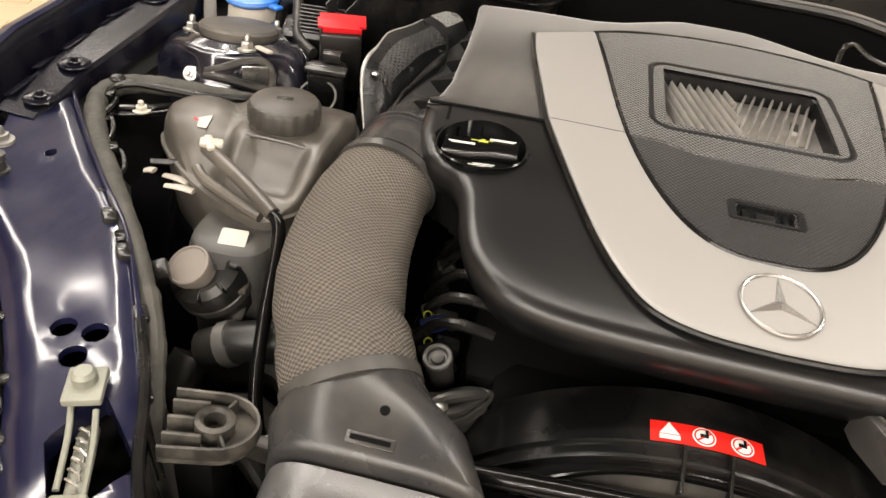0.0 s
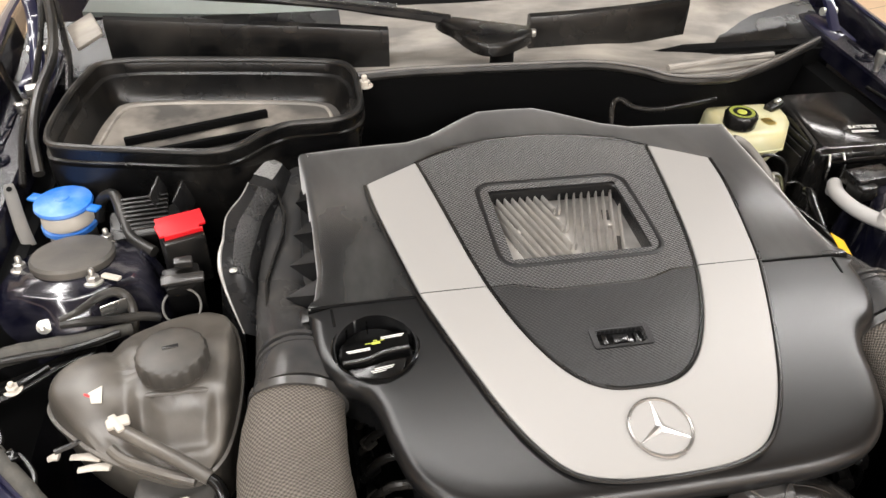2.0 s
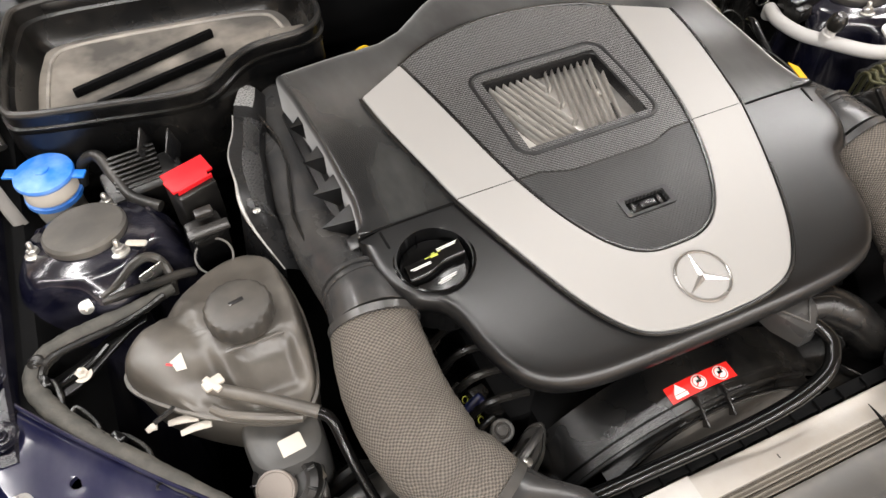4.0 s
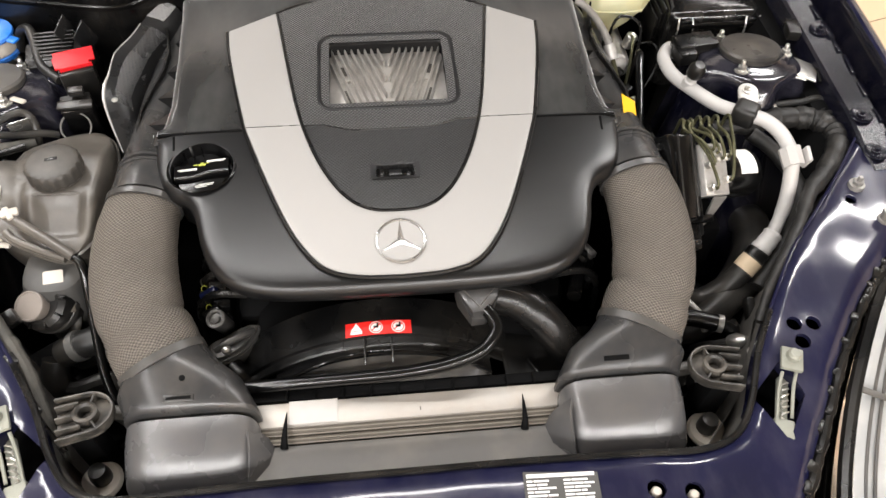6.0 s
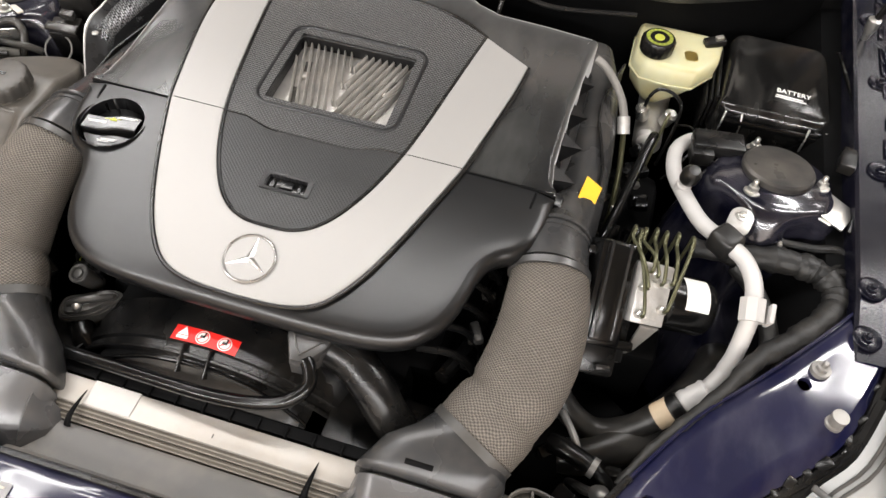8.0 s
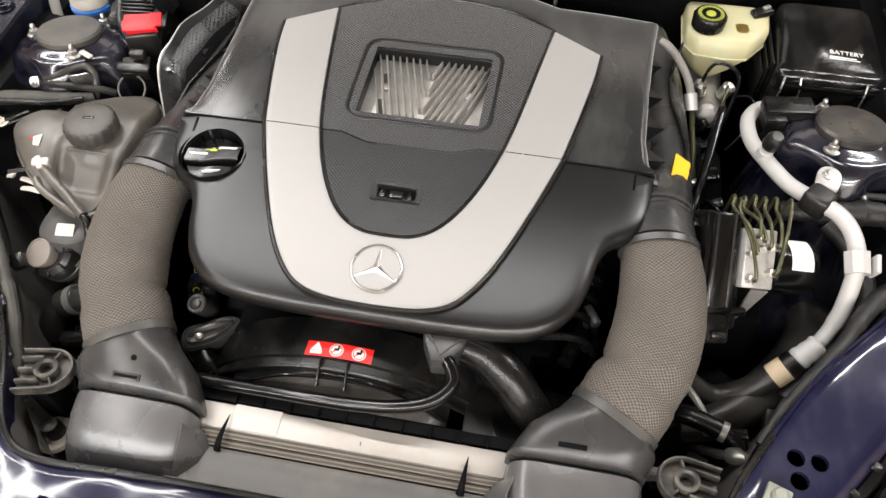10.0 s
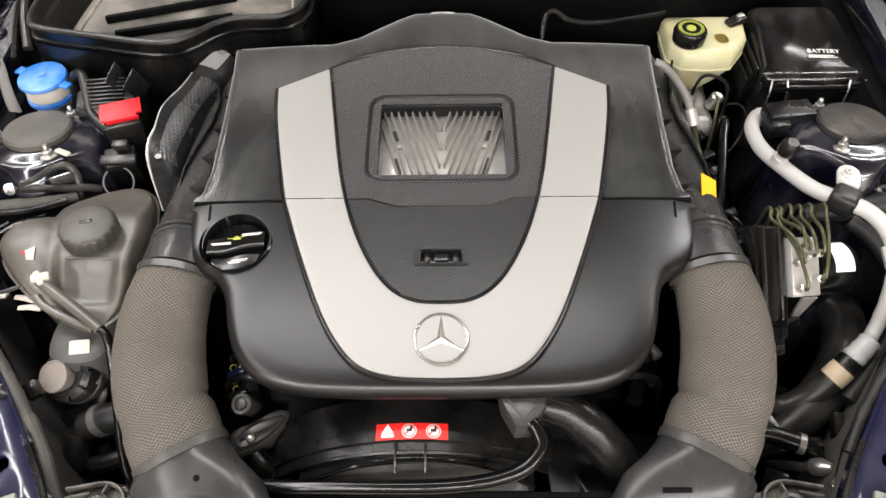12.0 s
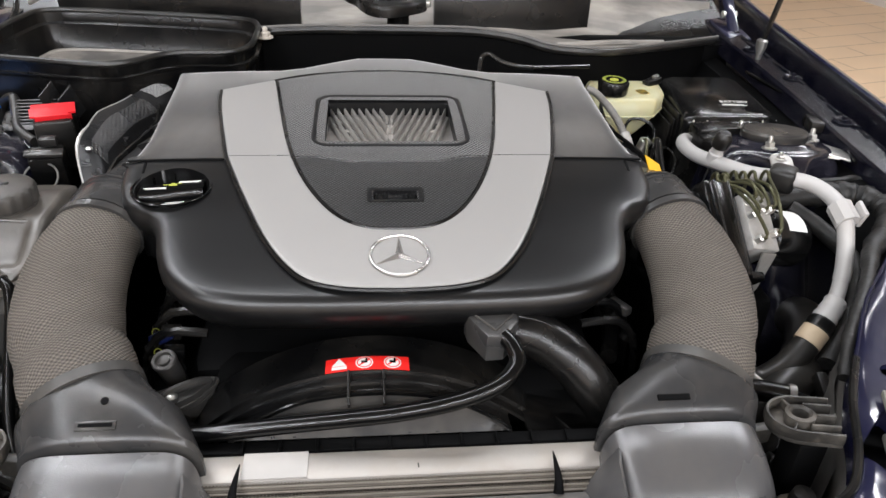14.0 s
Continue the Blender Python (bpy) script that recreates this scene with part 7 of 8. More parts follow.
part("bracket_eye", lathe([(0.0030, 0.0), (0.0036, 0.0012), (0.001, 0.0014)], (0, 0, 0), 12, pose(-0.6915, 0.962, 0.9205, 42, 0, 10)), M_DEEP, wash)

# fluted cable duct beside the terminal
duct = thing("cable_duct", (-0.52, 0.93, 0.80), "black finned cable duct with a bent tube", "cable duct")
part("body", block((0.10, 0.05, 0.08), pose(-0.515, 0.915, 0.855, 16, 0, 6), 0.006), M_BLACK, duct)
for k in range(8):
    part("fin", block((0.060, 0.004, 0.008), pose(-0.520, 0.893 + 0.006 * k, 0.888 + 0.0028 * k, 16, 0, 6), 0.001), M_BLACK, duct)
part("tube", tube([(-0.592, 0.955, 0.865), (-0.580, 0.955, 0.898), (-0.560, 0.945, 0.910), (-0.548, 0.915, 0.896), (-0.535, 0.882, 0.884), (-0.505, 0.855, 0.878)], 0.0075, 12, 6), M_RUBBER, duct)
for x, y in ((-0.500, 0.936), (-0.468, 0.920)):
    part("upright", block((0.0028, 0.034, 0.050), pose(x, y, 0.908, 24, 0, -22), 0.001), M_GREYPL, duct)

# heat shield between pipe and terminal
foil = thing("heat_shield", (-0.38, 0.86, 0.78), "crumpled embossed black heat shield foil with a bright corner", "heat shield")
rows = []
for i, t in enumerate(np.linspace(0, 1, 15)):
    y = 0.705 + 0.295 * t
    xo = float(np.interp(t, [0, 0.25, 0.55, 0.85, 1], [-0.392, -0.416, -0.404, -0.376, -0.360]))
    zt = float(np.interp(t, [0, 0.25, 0.5, 0.8, 1], [0.862, 0.917, 0.924, 0.918, 0.915]))
    rows.append([Vector((xo + dx + 0.002 * math.sin(i * 1.3 + k), y, zt - dz)) for k, (dx, dz) in enumerate(((-0.010, 0.10), (-0.003, 0.03), (0.0, 0.0), (0.012, 0.005), (0.023, 0.013), (0.033, 0.026), (0.040, 0.050), (0.043, 0.085)))])
part("foil", sheet(rows, thick=0.001), M_FOILDARK, foil, "smooth dark foil")
part("embossed_field", sheet([[p + Vector((-0.0005, 0, 0.0012)) for p in (r[3].lerp(r[4], 0.2), r[4], r[5], r[5].lerp(r[6], 0.4))] for r in rows[3:12]], thick=0.0008), M_FOIL, foil, "field of embossed zigzags")
part("foil_corner", sheet([[p + Vector((0, 0, 0.0015)) for p in (r[2], r[3], r[4].lerp(r[3], 0.2))] for r in rows[12:]], thick=0.001), M_FOILBRIGHT, foil, "worn bright foil corner")
part("folded_edge", tube([r[2] + Vector((-0.001, 0, 0)) for r in rows[:12]], [0.0010, 0.0012, 0.0016, 0.0024, 0.0024, 0.0016, 0.0012, 0.0010, 0.0010, 0.0010, 0.0010, 0.0010], 6, 2), M_ALU, foil, "thin bright folded edge")
part("rivet", lathe([(0.004, 0), (0.005, 0.002), (0.002, 0.004)], rows[3][3] + Vector((0, 0, 0.001)), 10), M_STEEL, foil)

# open cabin filter housing
tray = thing("filter_housing", (-0.44, 1.1, 0.80), "open black cabin air filter housing with a dusty floor", "filter housing")
TR = [(-0.650, 1.020), (-0.653, 1.095), (-0.637, 1.215), (-0.600, 1.266), (-0.43, 1.252), (-0.262, 1.224), (-0.220, 1.190), (-0.214, 1.120), (-0.218, 1.055), (-0.250, 1.024), (-0.315, 1.020), (-0.352, 1.004), (-0.395, 0.966), (-0.440, 0.958), (-0.53, 0.976), (-0.620, 0.997)]
tr = [(p[0], p[1]) for p in curve(TR, 5, closed=True)]
tx, ty = -0.44, 1.11
def tray_ring(f, z, off=0.0):
    return [Vector((tx + (x - tx) * f, ty + (y - ty) * f, z + off * 0)) for x, y in tr]
part("shell", loft([tray_ring(0.92, 0.80), tray_ring(0.985, 0.905), tray_ring(1.0, 0.925), tray_ring(1.012, 0.930), tray_ring(1.012, 0.936), tray_ring(0.992, 0.938), tray_ring(0.996, 0.948), tray_ring(1.0, 0.955), tray_ring(0.985, 0.958), tray_ring(0.968, 0.955), tray_ring(0.955, 0.938), tray_ring(0.925, 0.935), tray_ring(0.90, 0.905), tray_ring(0.86, 0.893)], caps=False), M_BLACK, tray, "black plastic walls with a double rim")
part("base", loft([tray_ring(0.93, 0.80), tray_ring(0.3, 0.80)], caps=True), M_BLACK, tray)
part("floor_panel", loft([tray_ring(0.87, 0.886), tray_ring(0.87, 0.8935), tray_ring(0.55, 0.890), tray_ring(0.05, 0.888)]), M_FLOORTRAY, tray, "dusty grey floor")
part("inner_step", tube([Vector((tx + (x - tx) * 0.80, ty + (y - ty) * 0.78, 0.8935)) for x, y in tr[::3]] + [Vector((tx + (tr[0][0] - tx) * 0.80, ty + (tr[0][1] - ty) * 0.78, 0.8935))], 0.003, 6, 3), M_COWL, tray)
part("gasket", tube([Vector((tx + (x - tx) * 0.985, ty + (y - ty) * 0.985, 0.9575)) for x, y in tr[::2]] + [Vector((tx + (tr[0][0] - tx) * 0.985, ty + (tr[0][1] - ty) * 0.985, 0.9575))], 0.005, 8, 2), M_RUBBER, tray, "grey rubber gasket")
for x0, y0, x1, y1 in ((-0.573, 1.108, -0.362, 1.171), (-0.545, 1.066, -0.357, 1.113)):
    mid = ((x0 + x1) / 2, (y0 + y1) / 2)
    part("slot", block((math.hypot(x1 - x0, y1 - y0), 0.008, 0.014), pose(*mid, 0.897, 0, 0, math.degrees(math.atan2(y1 - y0, x1 - x0))), 0.002), M_DEEP, tray, "dark diagonal rail")
part("corner_step", block((0.055, 0.05, 0.02), pose(-0.262, 1.085, 0.906, 0, 0, -8), 0.004), M_FLOORTRAY, tray)
part("corner_slot", block((0.052, 0.008, 0.022), pose(-0.268, 1.054, 0.908, 0, 0, -4), 0.002), M_DEEP, tray)
part("front_skirt", sheet([[Vector((tx + (x - tx) * f, ty + (y - ty) * f - 0.004, z)) for x, y in tr[42:] + tr[:3]] for f, z in ((1.008, 0.932), (1.012, 0.90), (0.99, 0.86), (0.97, 0.80))]), M_BLACK, tray)
part("fixing", bolt((-0.205, 1.150, 0.945), 0.009, 0.010), M_WHITEPL, tray, "pale plastic fixing")
part("stand", block((0.38, 0.20, 0.10), pose(-0.44, 1.12, 0.76), 0.01), M_DEEP, tray)

# cable along the wing near the hinge
wl = thing("wing_cable", (-0.69, 1.15, 0.85), "bundle of black cables and a drain tube near the hinge", "cable")
part("drain_tube", tube([(-0.672, 1.02, 0.905), (-0.685, 1.08, 0.935), (-0.69, 1.16, 0.955), (-0.685, 1.26, 0.975), (-0.70, 1.36, 1.01), (-0.72, 1.42, 1.05)], 0.008, 10, 6), M_RUBBER, wl)
part("cable", tube([(-0.69, 1.00, 0.90), (-0.705, 1.10, 0.93), (-0.71, 1.22, 0.95), (-0.715, 1.34, 0.99), (-0.72, 1.41, 1.04)], 0.005, 8, 6), M_BLACK, wl)
part("cable", tube([(-0.665, 1.22, 0.93), (-0.675, 1.30, 0.955), (-0.695, 1.38, 1.0), (-0.705, 1.42, 1.05)], 0.006, 8, 6), M_GREYPL, wl)
part("clip", block((0.03, 0.016, 0.014), pose(-0.70, 1.19, 0.952, 10, 0, 20), 0.003), M_STEEL, wl)
part("corner_bracket", block((0.05, 0.06, 0.008), pose(-0.66, 1.375, 0.965, 20, -25, 15), 0.003), M_COWL, wl)


# ---- bay beside the brake unit ----
for s in (-1, 1):
    mount = thing("radiator_mount", (s * 0.378, 0.29, 0.78), "ribbed dusty black radiator mount", "mount", "radiator mounts")
    mo = pose(s * 0.377, 0.296, 0.836, -6, s * -4, s * -14)
    # a half-round cup: a bolt boss at its round end, straight ribs running to the open end
    arc_pts = [(-0.004 + 0.028 * math.cos(radians(a)), 0.027 * math.sin(radians(a))) for a in range(90, 271, 15)]
    D = [(s * x, y) for x, y in [(0.030, 0.028)] + arc_pts + [(0.030, -0.028)]][::int(s)]
    part("plate", prism(D, 0.004, mo @ Matrix.Translation((0, 0, -0.006)), 0.001), M_MOUNT, mount)
    part("rim", tube([mo @ Vector((p[0], p[1], 0.004)) for p in D], 0.0021, 6, 1, smooth=False, flat=3.2), M_MOUNT, mount, "raised rim")
    for y in (-0.016, 0.0, 0.016):
        x0 = 0.012 if y == 0.0 else 0.004
        part("rib", block((0.030 - x0, 0.0032, 0.012), mo @ Matrix.Translation((s * (x0 + 0.030) / 2, y, 0.004)), 0.0008), M_MOUNT, mount)
    for a in (115, 245):
        part("web", block((0.018, 0.0026, 0.010), mo @ Matrix.Translation((s * (-0.002 + 0.019 * math.cos(radians(a))), 0.019 * math.sin(radians(a)), 0.003)) @ Matrix.Rotation(radians(a) if s > 0 else radians(180 - a), 4, "Z"), 0.0006), M_MOUNT, mount)
    part("boss", lathe([(0.0135, -0.004), (0.0140, 0.010), (0.0105, 0.0115), (0.0080, 0.009), (0.0070, -0.003), (0.001, -0.004)], (0, 0, 0), 22, mo @ Matrix.Translation((s * -0.002, 0, 0))), M_MOUNT, mount, "round bolt boss")
    part("post", block((0.03, 0.03, 0.30), pose(s * 0.380, 0.285, 0.68), 0.004), M_DEEP, mount)
    part("arm", block((0.05, 0.012, 0.02), pose(s * 0.34, 0.315, 0.80, 0, 0, s * 8), 0.003), M_MOUNT, mount)
    fix = thing("body_fixing", (s * 0.37, 0.245, 0.75), "dusty pale washer with a black rubber bolt cap", "fixing", "body fixings")
    part("washer", lathe([(0.024, 0.758), (0.025, 0.762), (0.022, 0.766), (0.001, 0.767)], (s * 0.373, 0.248, 0), 24), M_WHITEPL, fix)
    part("rubber_cap", lathe([(0.012, 0.766), (0.012, 0.780), (0.010, 0.790), (0.001, 0.792)], (s * 0.371, 0.250, 0), 16), M_RUBBER, fix)
    part("stem", lathe([(0.010, 0.55), (0.010, 0.76)], (s * 0.373, 0.248, 0), 10), M_DEEP, fix)
    low = thing("lower_bay_parts", (s * 0.46, 0.42, 0.55), "dark brackets, hoses and clips deep in the bay", "bay parts")
    part("liner", sheet([[Vector((s * x, y, z)) for x, y in ((0.36, 0.22), (0.41, 0.27), (0.47, 0.38), (0.56, 0.50), (0.68, 0.64))] for z in (0.80, 0.66, 0.40)]), M_BAY, low)
    part("shelf", block((0.16, 0.20, 0.02), pose(s * 0.44, 0.44, 0.66, 4, s * 6, s * -30), 0.006), M_DEEP, low)
    random.seed(20 + s)
    for k in range(9):
        x, y, z = s * random.uniform(0.36, 0.50), random.uniform(0.31, 0.47), random.uniform(0.69, 0.76)
        part("bracket", block((random.uniform(0.015, 0.05), random.uniform(0.012, 0.03), random.uniform(0.012, 0.03)), pose(x, y, z, random.uniform(-30, 30), random.uniform(-30, 30), random.uniform(0, 90)), 0.003), M_BLACK if k % 3 else M_GREYPL, low)
    for k in range(4 if s < 0 else 0):
        y = 0.33 + 0.045 * k
        part("hose", tube([(s * 0.35, y, 0.72), (s * 0.39, y + 0.02, 0.745), (s * 0.44, y + 0.015, 0.735), (s * 0.48, y + 0.06, 0.70)], random.uniform(0.008, 0.014), 10, 5), M_RUBBER, low)
    part("screw", bolt((s * 0.455, 0.335, 0.795), 0.006, 0.008), M_STEEL, low)
    part("screw_post", lathe([(0.006, 0.6), (0.006, 0.796)], (s * 0.455, 0.335, 0), 8), M_DEEP, low)

# battery cover
bat = thing("battery_cover", (0.60, 1.05, 0.70), "glossy black battery box cover with white lettering", "battery cover")
bo = [(x, y) for x, y in rounded(0.165, 0.185, 0.022, 5)]
def bat_ring(f, z, shift=0.0):
    return [Vector((0.600 + x * f * (1 - 0.07 * y / 0.09), 1.065 + y * f + shift, z + 0.006 * (y / 0.09))) for x, y in bo]
part("lid", loft([bat_ring(1.0, 0.72), bat_ring(1.0, 0.845), bat_ring(0.985, 0.862), bat_ring(0.955, 0.869), bat_ring(0.90, 0.873), bat_ring(0.86, 0.8745)]), M_BATTERY, bat, "glossy black lid with smears and painted reflections", sharp=40)
for x in (0.538, 0.662):
    part("catch", block((0.026, 0.012, 0.042), pose(x, 0.966, 0.842, -8), 0.004), M_GLOSSBLACK, bat, "glossy spring catch")
    part("catch_wire", tube([(x - 0.012, 0.968, 0.866), (x - 0.014, 0.958, 0.850), (x - 0.013, 0.956, 0.826), (x, 0.956, 0.821), (x + 0.013, 0.956, 0.826), (x + 0.014, 0.958, 0.850), (x + 0.012, 0.968, 0.866)], 0.0016, 8, 5), M_STEEL, bat, "bright catch wire")
part("front_bar", tube([(0.527, 0.964, 0.852), (0.60, 0.962, 0.854), (0.675, 0.966, 0.852)], 0.006, 10, 4), M_GLOSSBLACK, bat)
for k in range(3):
    part("side_rib", block((0.004, 0.12, 0.06), pose(0.512 - 0.006 * k, 1.06, 0.835 - 0.01 * k), 0.0015), M_BLACK, bat)
words("BATTERY", 0.0125, pose(0.622, 1.030, 0.8755, 2, 0, -3), M_WHITE, bat)
part("print_bars", bars([(-0.006, 0.0, 0.040, 0.0022), (-0.004, -0.004, 0.046, 0.0018)], pose(0.622, 1.0195, 0.8745, 2, 0, -3)), M_WHITE, bat)

# brake fluid reservoir on its master cylinder
brake = thing("brake_reservoir", (0.43, 1.07, 0.76), "milky yellow brake fluid reservoir with a black cap", "brake reservoir")
def res_ring(z, x0, x1, y0, y1, nib):
    return [Vector(p + (z,)) for p in ((x0, y1), (x0, y0 + 0.03), (x0 + 0.018, y0 + 0.004), (0.435 + nib, y0), (x1 - 0.03, y0 + 0.004), (x1, y0 + 0.045), (x1 + 0.004, y1 - 0.01), (x1 - 0.02, y1))]
rr_ = [res_ring(z, *v) for z, v in ((0.796, (0.396, 0.452, 1.030, 1.10, -0.010)), (0.804, (0.389, 0.460, 1.022, 1.11, -0.010)), (0.826, (0.377, 0.480, 1.014, 1.12, -0.006)), (0.852, (0.372, 0.500, 1.010, 1.122, 0)), (0.856, (0.372, 0.502, 1.010, 1.122, 0)), (0.876, (0.374, 0.505, 1.016, 1.122, 0)), (0.882, (0.378, 0.502, 1.022, 1.118, 0)), (0.884, (0.389, 0.492, 1.034, 1.108, 0)))]
bm = loft(rr_)
bmesh.ops.bevel(bm, geom=[e for e in bm.edges if abs(e.verts[0].co.z - e.verts[1].co.z) > 0.002], offset=0.005, segments=3, affect="EDGES", profile=0.5)
part("body", bm, M_CREAM, brake, "milky yellow stained plastic body", sharp=50)
part("seam", loft([[p + (p - Vector((0.435, 1.07, p.z))).normalized() * d + Vector((0, 0, dz)) for p in rr_[3]] for d, dz in ((-0.002, 0.0), (0.0025, 0.0005), (0.0025, 0.003), (-0.002, 0.0035))], caps=False), M_CREAM, brake)
rings = []
for r, z in ((0.0240, 0.882), (0.0262, 0.885), (0.0262, 0.903), (0.0240, 0.907), (0.0215, 0.9075), (0.001, 0.9065)):
    rings.append([Vector((0.404 + (r + (0.001 if k % 4 < 2 and 0.888 < z < 0.906 else 0)) * math.cos(2 * math.pi * k / 64), 1.052 + (r + (0.001 if k % 4 < 2 and 0.888 < z < 0.906 else 0)) * math.sin(2 * math.pi * k / 64), z)) for k in range(64)])
bcap = part("cap", loft(rings), M_BLACK, brake, "knurled black screw cap")
part("cap_print_ring", loft([[Vector((0.404 + r * math.cos(a), 1.052 + r * math.sin(a), 0.9078)) for a in np.linspace(0, 2 * math.pi, 41)[:-1]] for r in (0.0210, 0.0150)], caps=False), M_CAPPRINT, bcap, "ring of worn yellow print")
part("cap_mark", prism(disc(0.0078, 24), 0.0012, pose(0.404, 1.052, 0.9068), 0.0003), M_LIME, bcap, "round yellow mark")
random.seed(5)
for k in range(16):
    part("cap_print", bars([(0.0180, 0, 0.0032, 0.0013)], pose(0.404, 1.052, 0.9080, 0, 0, k * 22.5 + 6)), M_LIME, bcap)
part("stain", prism(rounded(0.022, 0.026, 0.008), 0.0015, pose(0.460, 1.055, 0.8825, 0, 0, 10), 0.0006), M_OCHRE, brake, "ochre level window")
part("level_plug", block((0.034, 0.018, 0.012), pose(0.492, 1.098, 0.888, 0, -10, 25), 0.003), M_BLACK, brake)
part("plug_clip", block((0.012, 0.008, 0.006), pose(0.497, 1.098, 0.897, 0, -10, 25), 0.001), M_STEEL, brake)
mc = thing("master_cylinder", (0.43, 1.0, 0.70), "dull cast aluminium brake master cylinder with pipes", "brake cylinder")
part("cylinder", tube([(0.430, 0.955, 0.775), (0.430, 1.08, 0.775), (0.430, 1.26, 0.775)], [0.023, 0.026, 0.03], 18, 4), M_CAST, mc)
part("port", lathe([(0.016, 0.765), (0.016, 0.795), (0.010, 0.80)], (0.43, 1.06, 0), 18), M_CAST, mc)
part("nose", lathe([(0.016, -0.02), (0.018, 0.0), (0.013, 0.008), (0.001, 0.01)], (0, 0, 0), 20, pose(0.425, 0.945, 0.792, 70)), M_CAST, mc)
part("fitting", lathe([(0.010, -0.014), (0.011, 0.01), (0.006, 0.014)], (0, 0, 0), 12, pose(0.410, 0.985, 0.812, 10, -10)), M_STEEL, mc)
part("fitting", lathe([(0.010, -0.014), (0.011, 0.01), (0.006, 0.014)], (0, 0, 0), 12, pose(0.452, 0.985, 0.812, 10, 15)), M_STEEL, mc)
part("pipe", tube([(0.411, 0.985, 0.82), (0.413, 0.985, 0.845), (0.425, 0.992, 0.858), (0.448, 0.99, 0.856), (0.464, 0.98, 0.842), (0.463, 0.965, 0.80), (0.455, 0.95, 0.74)], 0.0028, 8, 6), M_BLACK, mc)
part("pipe", tube([(0.452, 0.985, 0.822), (0.447, 0.96, 0.83), (0.440, 0.93, 0.80), (0.43, 0.90, 0.74)], 0.0028, 8, 6), M_OLIVE, mc)
part("loop", tube([(0.465, 0.985, 0.80), (0.49, 0.975, 0.812), (0.50, 0.95, 0.80), (0.485, 0.925, 0.775), (0.465, 0.91, 0.75)], 0.002, 6, 6), M_BLACK, mc)

# flexible line, its olive pipe, and the black rod
flex = thing("vacuum_line", (0.37, 0.87, 0.75), "grey flexible line running into an olive metal pipe", "hose")
part("sleeve", tube([(0.318, 0.93, 0.935), (0.332, 0.925, 0.930), (0.352, 0.918, 0.912), (0.370, 0.905, 0.890), (0.380, 0.890, 0.870)], 0.0060, 12, 6), M_BRAID, flex)
part("ferrule", tube([(0.378, 0.893, 0.874), (0.384, 0.876, 0.856)], 0.0095, 12, 2), M_ALU, flex)
part("pipe", tube([(0.384, 0.876, 0.856), (0.389, 0.85, 0.838), (0.392, 0.81, 0.828), (0.393, 0.77, 0.80), (0.392, 0.74, 0.72)], 0.0042, 10, 6), M_OLIVE, flex)
rod2 = thing("dipstick_tube", (0.40, 0.80, 0.72), "glossy black tube with a bent end", "tube")
part("tube", tube([(0.427, 0.875, 0.868), (0.424, 0.862, 0.872), (0.418, 0.838, 0.866), (0.409, 0.79, 0.852), (0.396, 0.73, 0.835), (0.385, 0.685, 0.82), (0.372, 0.65, 0.77)], 0.0068, 12, 6), M_GLOSSBLACK, rod2)
part("foot", lathe([(0.012, -0.01), (0.013, 0.0), (0.009, 0.01), (0.004, 0.012)], (0.386, 0.70, 0.815), 14), M_BLACK, rod2)
random.seed(31)
clut = thing("connector_cluster", (0.40, 0.76, 0.70), "dark plugs, clips and cables beside the engine", "connectors")
for k in range(14):
    x, y, z = random.uniform(0.375, 0.45), random.uniform(0.68, 0.93), random.uniform(0.745, 0.80)
    part("plug", block((random.uniform(0.012, 0.024), random.uniform(0.014, 0.03), random.uniform(0.012, 0.022)), pose(x, y, z, random.uniform(-25, 25), random.uniform(-25, 25), random.uniform(0, 180)), 0.003), (M_BLACK, M_GLOSSBLACK, M_GREYPL)[k % 3], clut)
for k in range(8):
    x, y = random.uniform(0.37, 0.44), random.uniform(0.70, 0.92)
    part("lead", tube([(x, y, 0.72), (x + random.uniform(-0.02, 0.02), y - 0.02, 0.785), (x + random.uniform(-0.02, 0.03), y - 0.06, 0.78), (x + random.uniform(-0.01, 0.03), y - 0.09, 0.70)], 0.0035, 8, 4), M_BLACK, clut)
part("stand", block((0.10, 0.28, 0.30), pose(0.42, 0.80, 0.58), 0.02), M_DEEP, clut)
for x, y in ((0.397, 0.775), (0.42, 0.83)):
    part("silver_clip", block((0.014, 0.010, 0.010), pose(x, y, 0.805, 10, 20, 30), 0.002), M_STEEL, clut)

# brake pressure unit
FX, FU = Vector((0.963, 0.19, -0.19)).normalized(), None
FN = Vector((0.35, -0.556, 0.755)).normalized()
FX = (FX - FN * FX.dot(FN)).normalized()
FU = FN.cross(FX)
fm = Matrix(((FX.x, FU.x, FN.x, 0.4515), (FX.y, FU.y, FN.y, 0.5745), (FX.z, FU.z, FN.z, 0.892), (0, 0, 0, 1)))
absu = thing("brake_control_unit", (0.44, 0.57, 0.72), "black and aluminium brake control unit with olive pipes", "brake unit")
part("valve_block", block((0.044, 0.074, 0.052), fm @ Matrix.Translation((0.002, 0.002, -0.026)), 0.002), M_ALU, absu, "machined aluminium valve block")
part("control_box", block((0.050, 0.128, 0.110), fm @ Matrix.Translation((-0.0465, -0.008, -0.061)), 0.006), M_GLOSSBLACK, absu, "glossy black control box")
part("box_lid", block((0.030, 0.118, 0.006), fm @ Matrix.Translation((-0.050, -0.006, -0.0045)), 0.003), M_GLOSSBLACK, absu, "raised lid")
part("box_step", block((0.030, 0.060, 0.060), fm @ Matrix.Translation((-0.016, -0.060, -0.060)), 0.004), M_BLACK, absu)
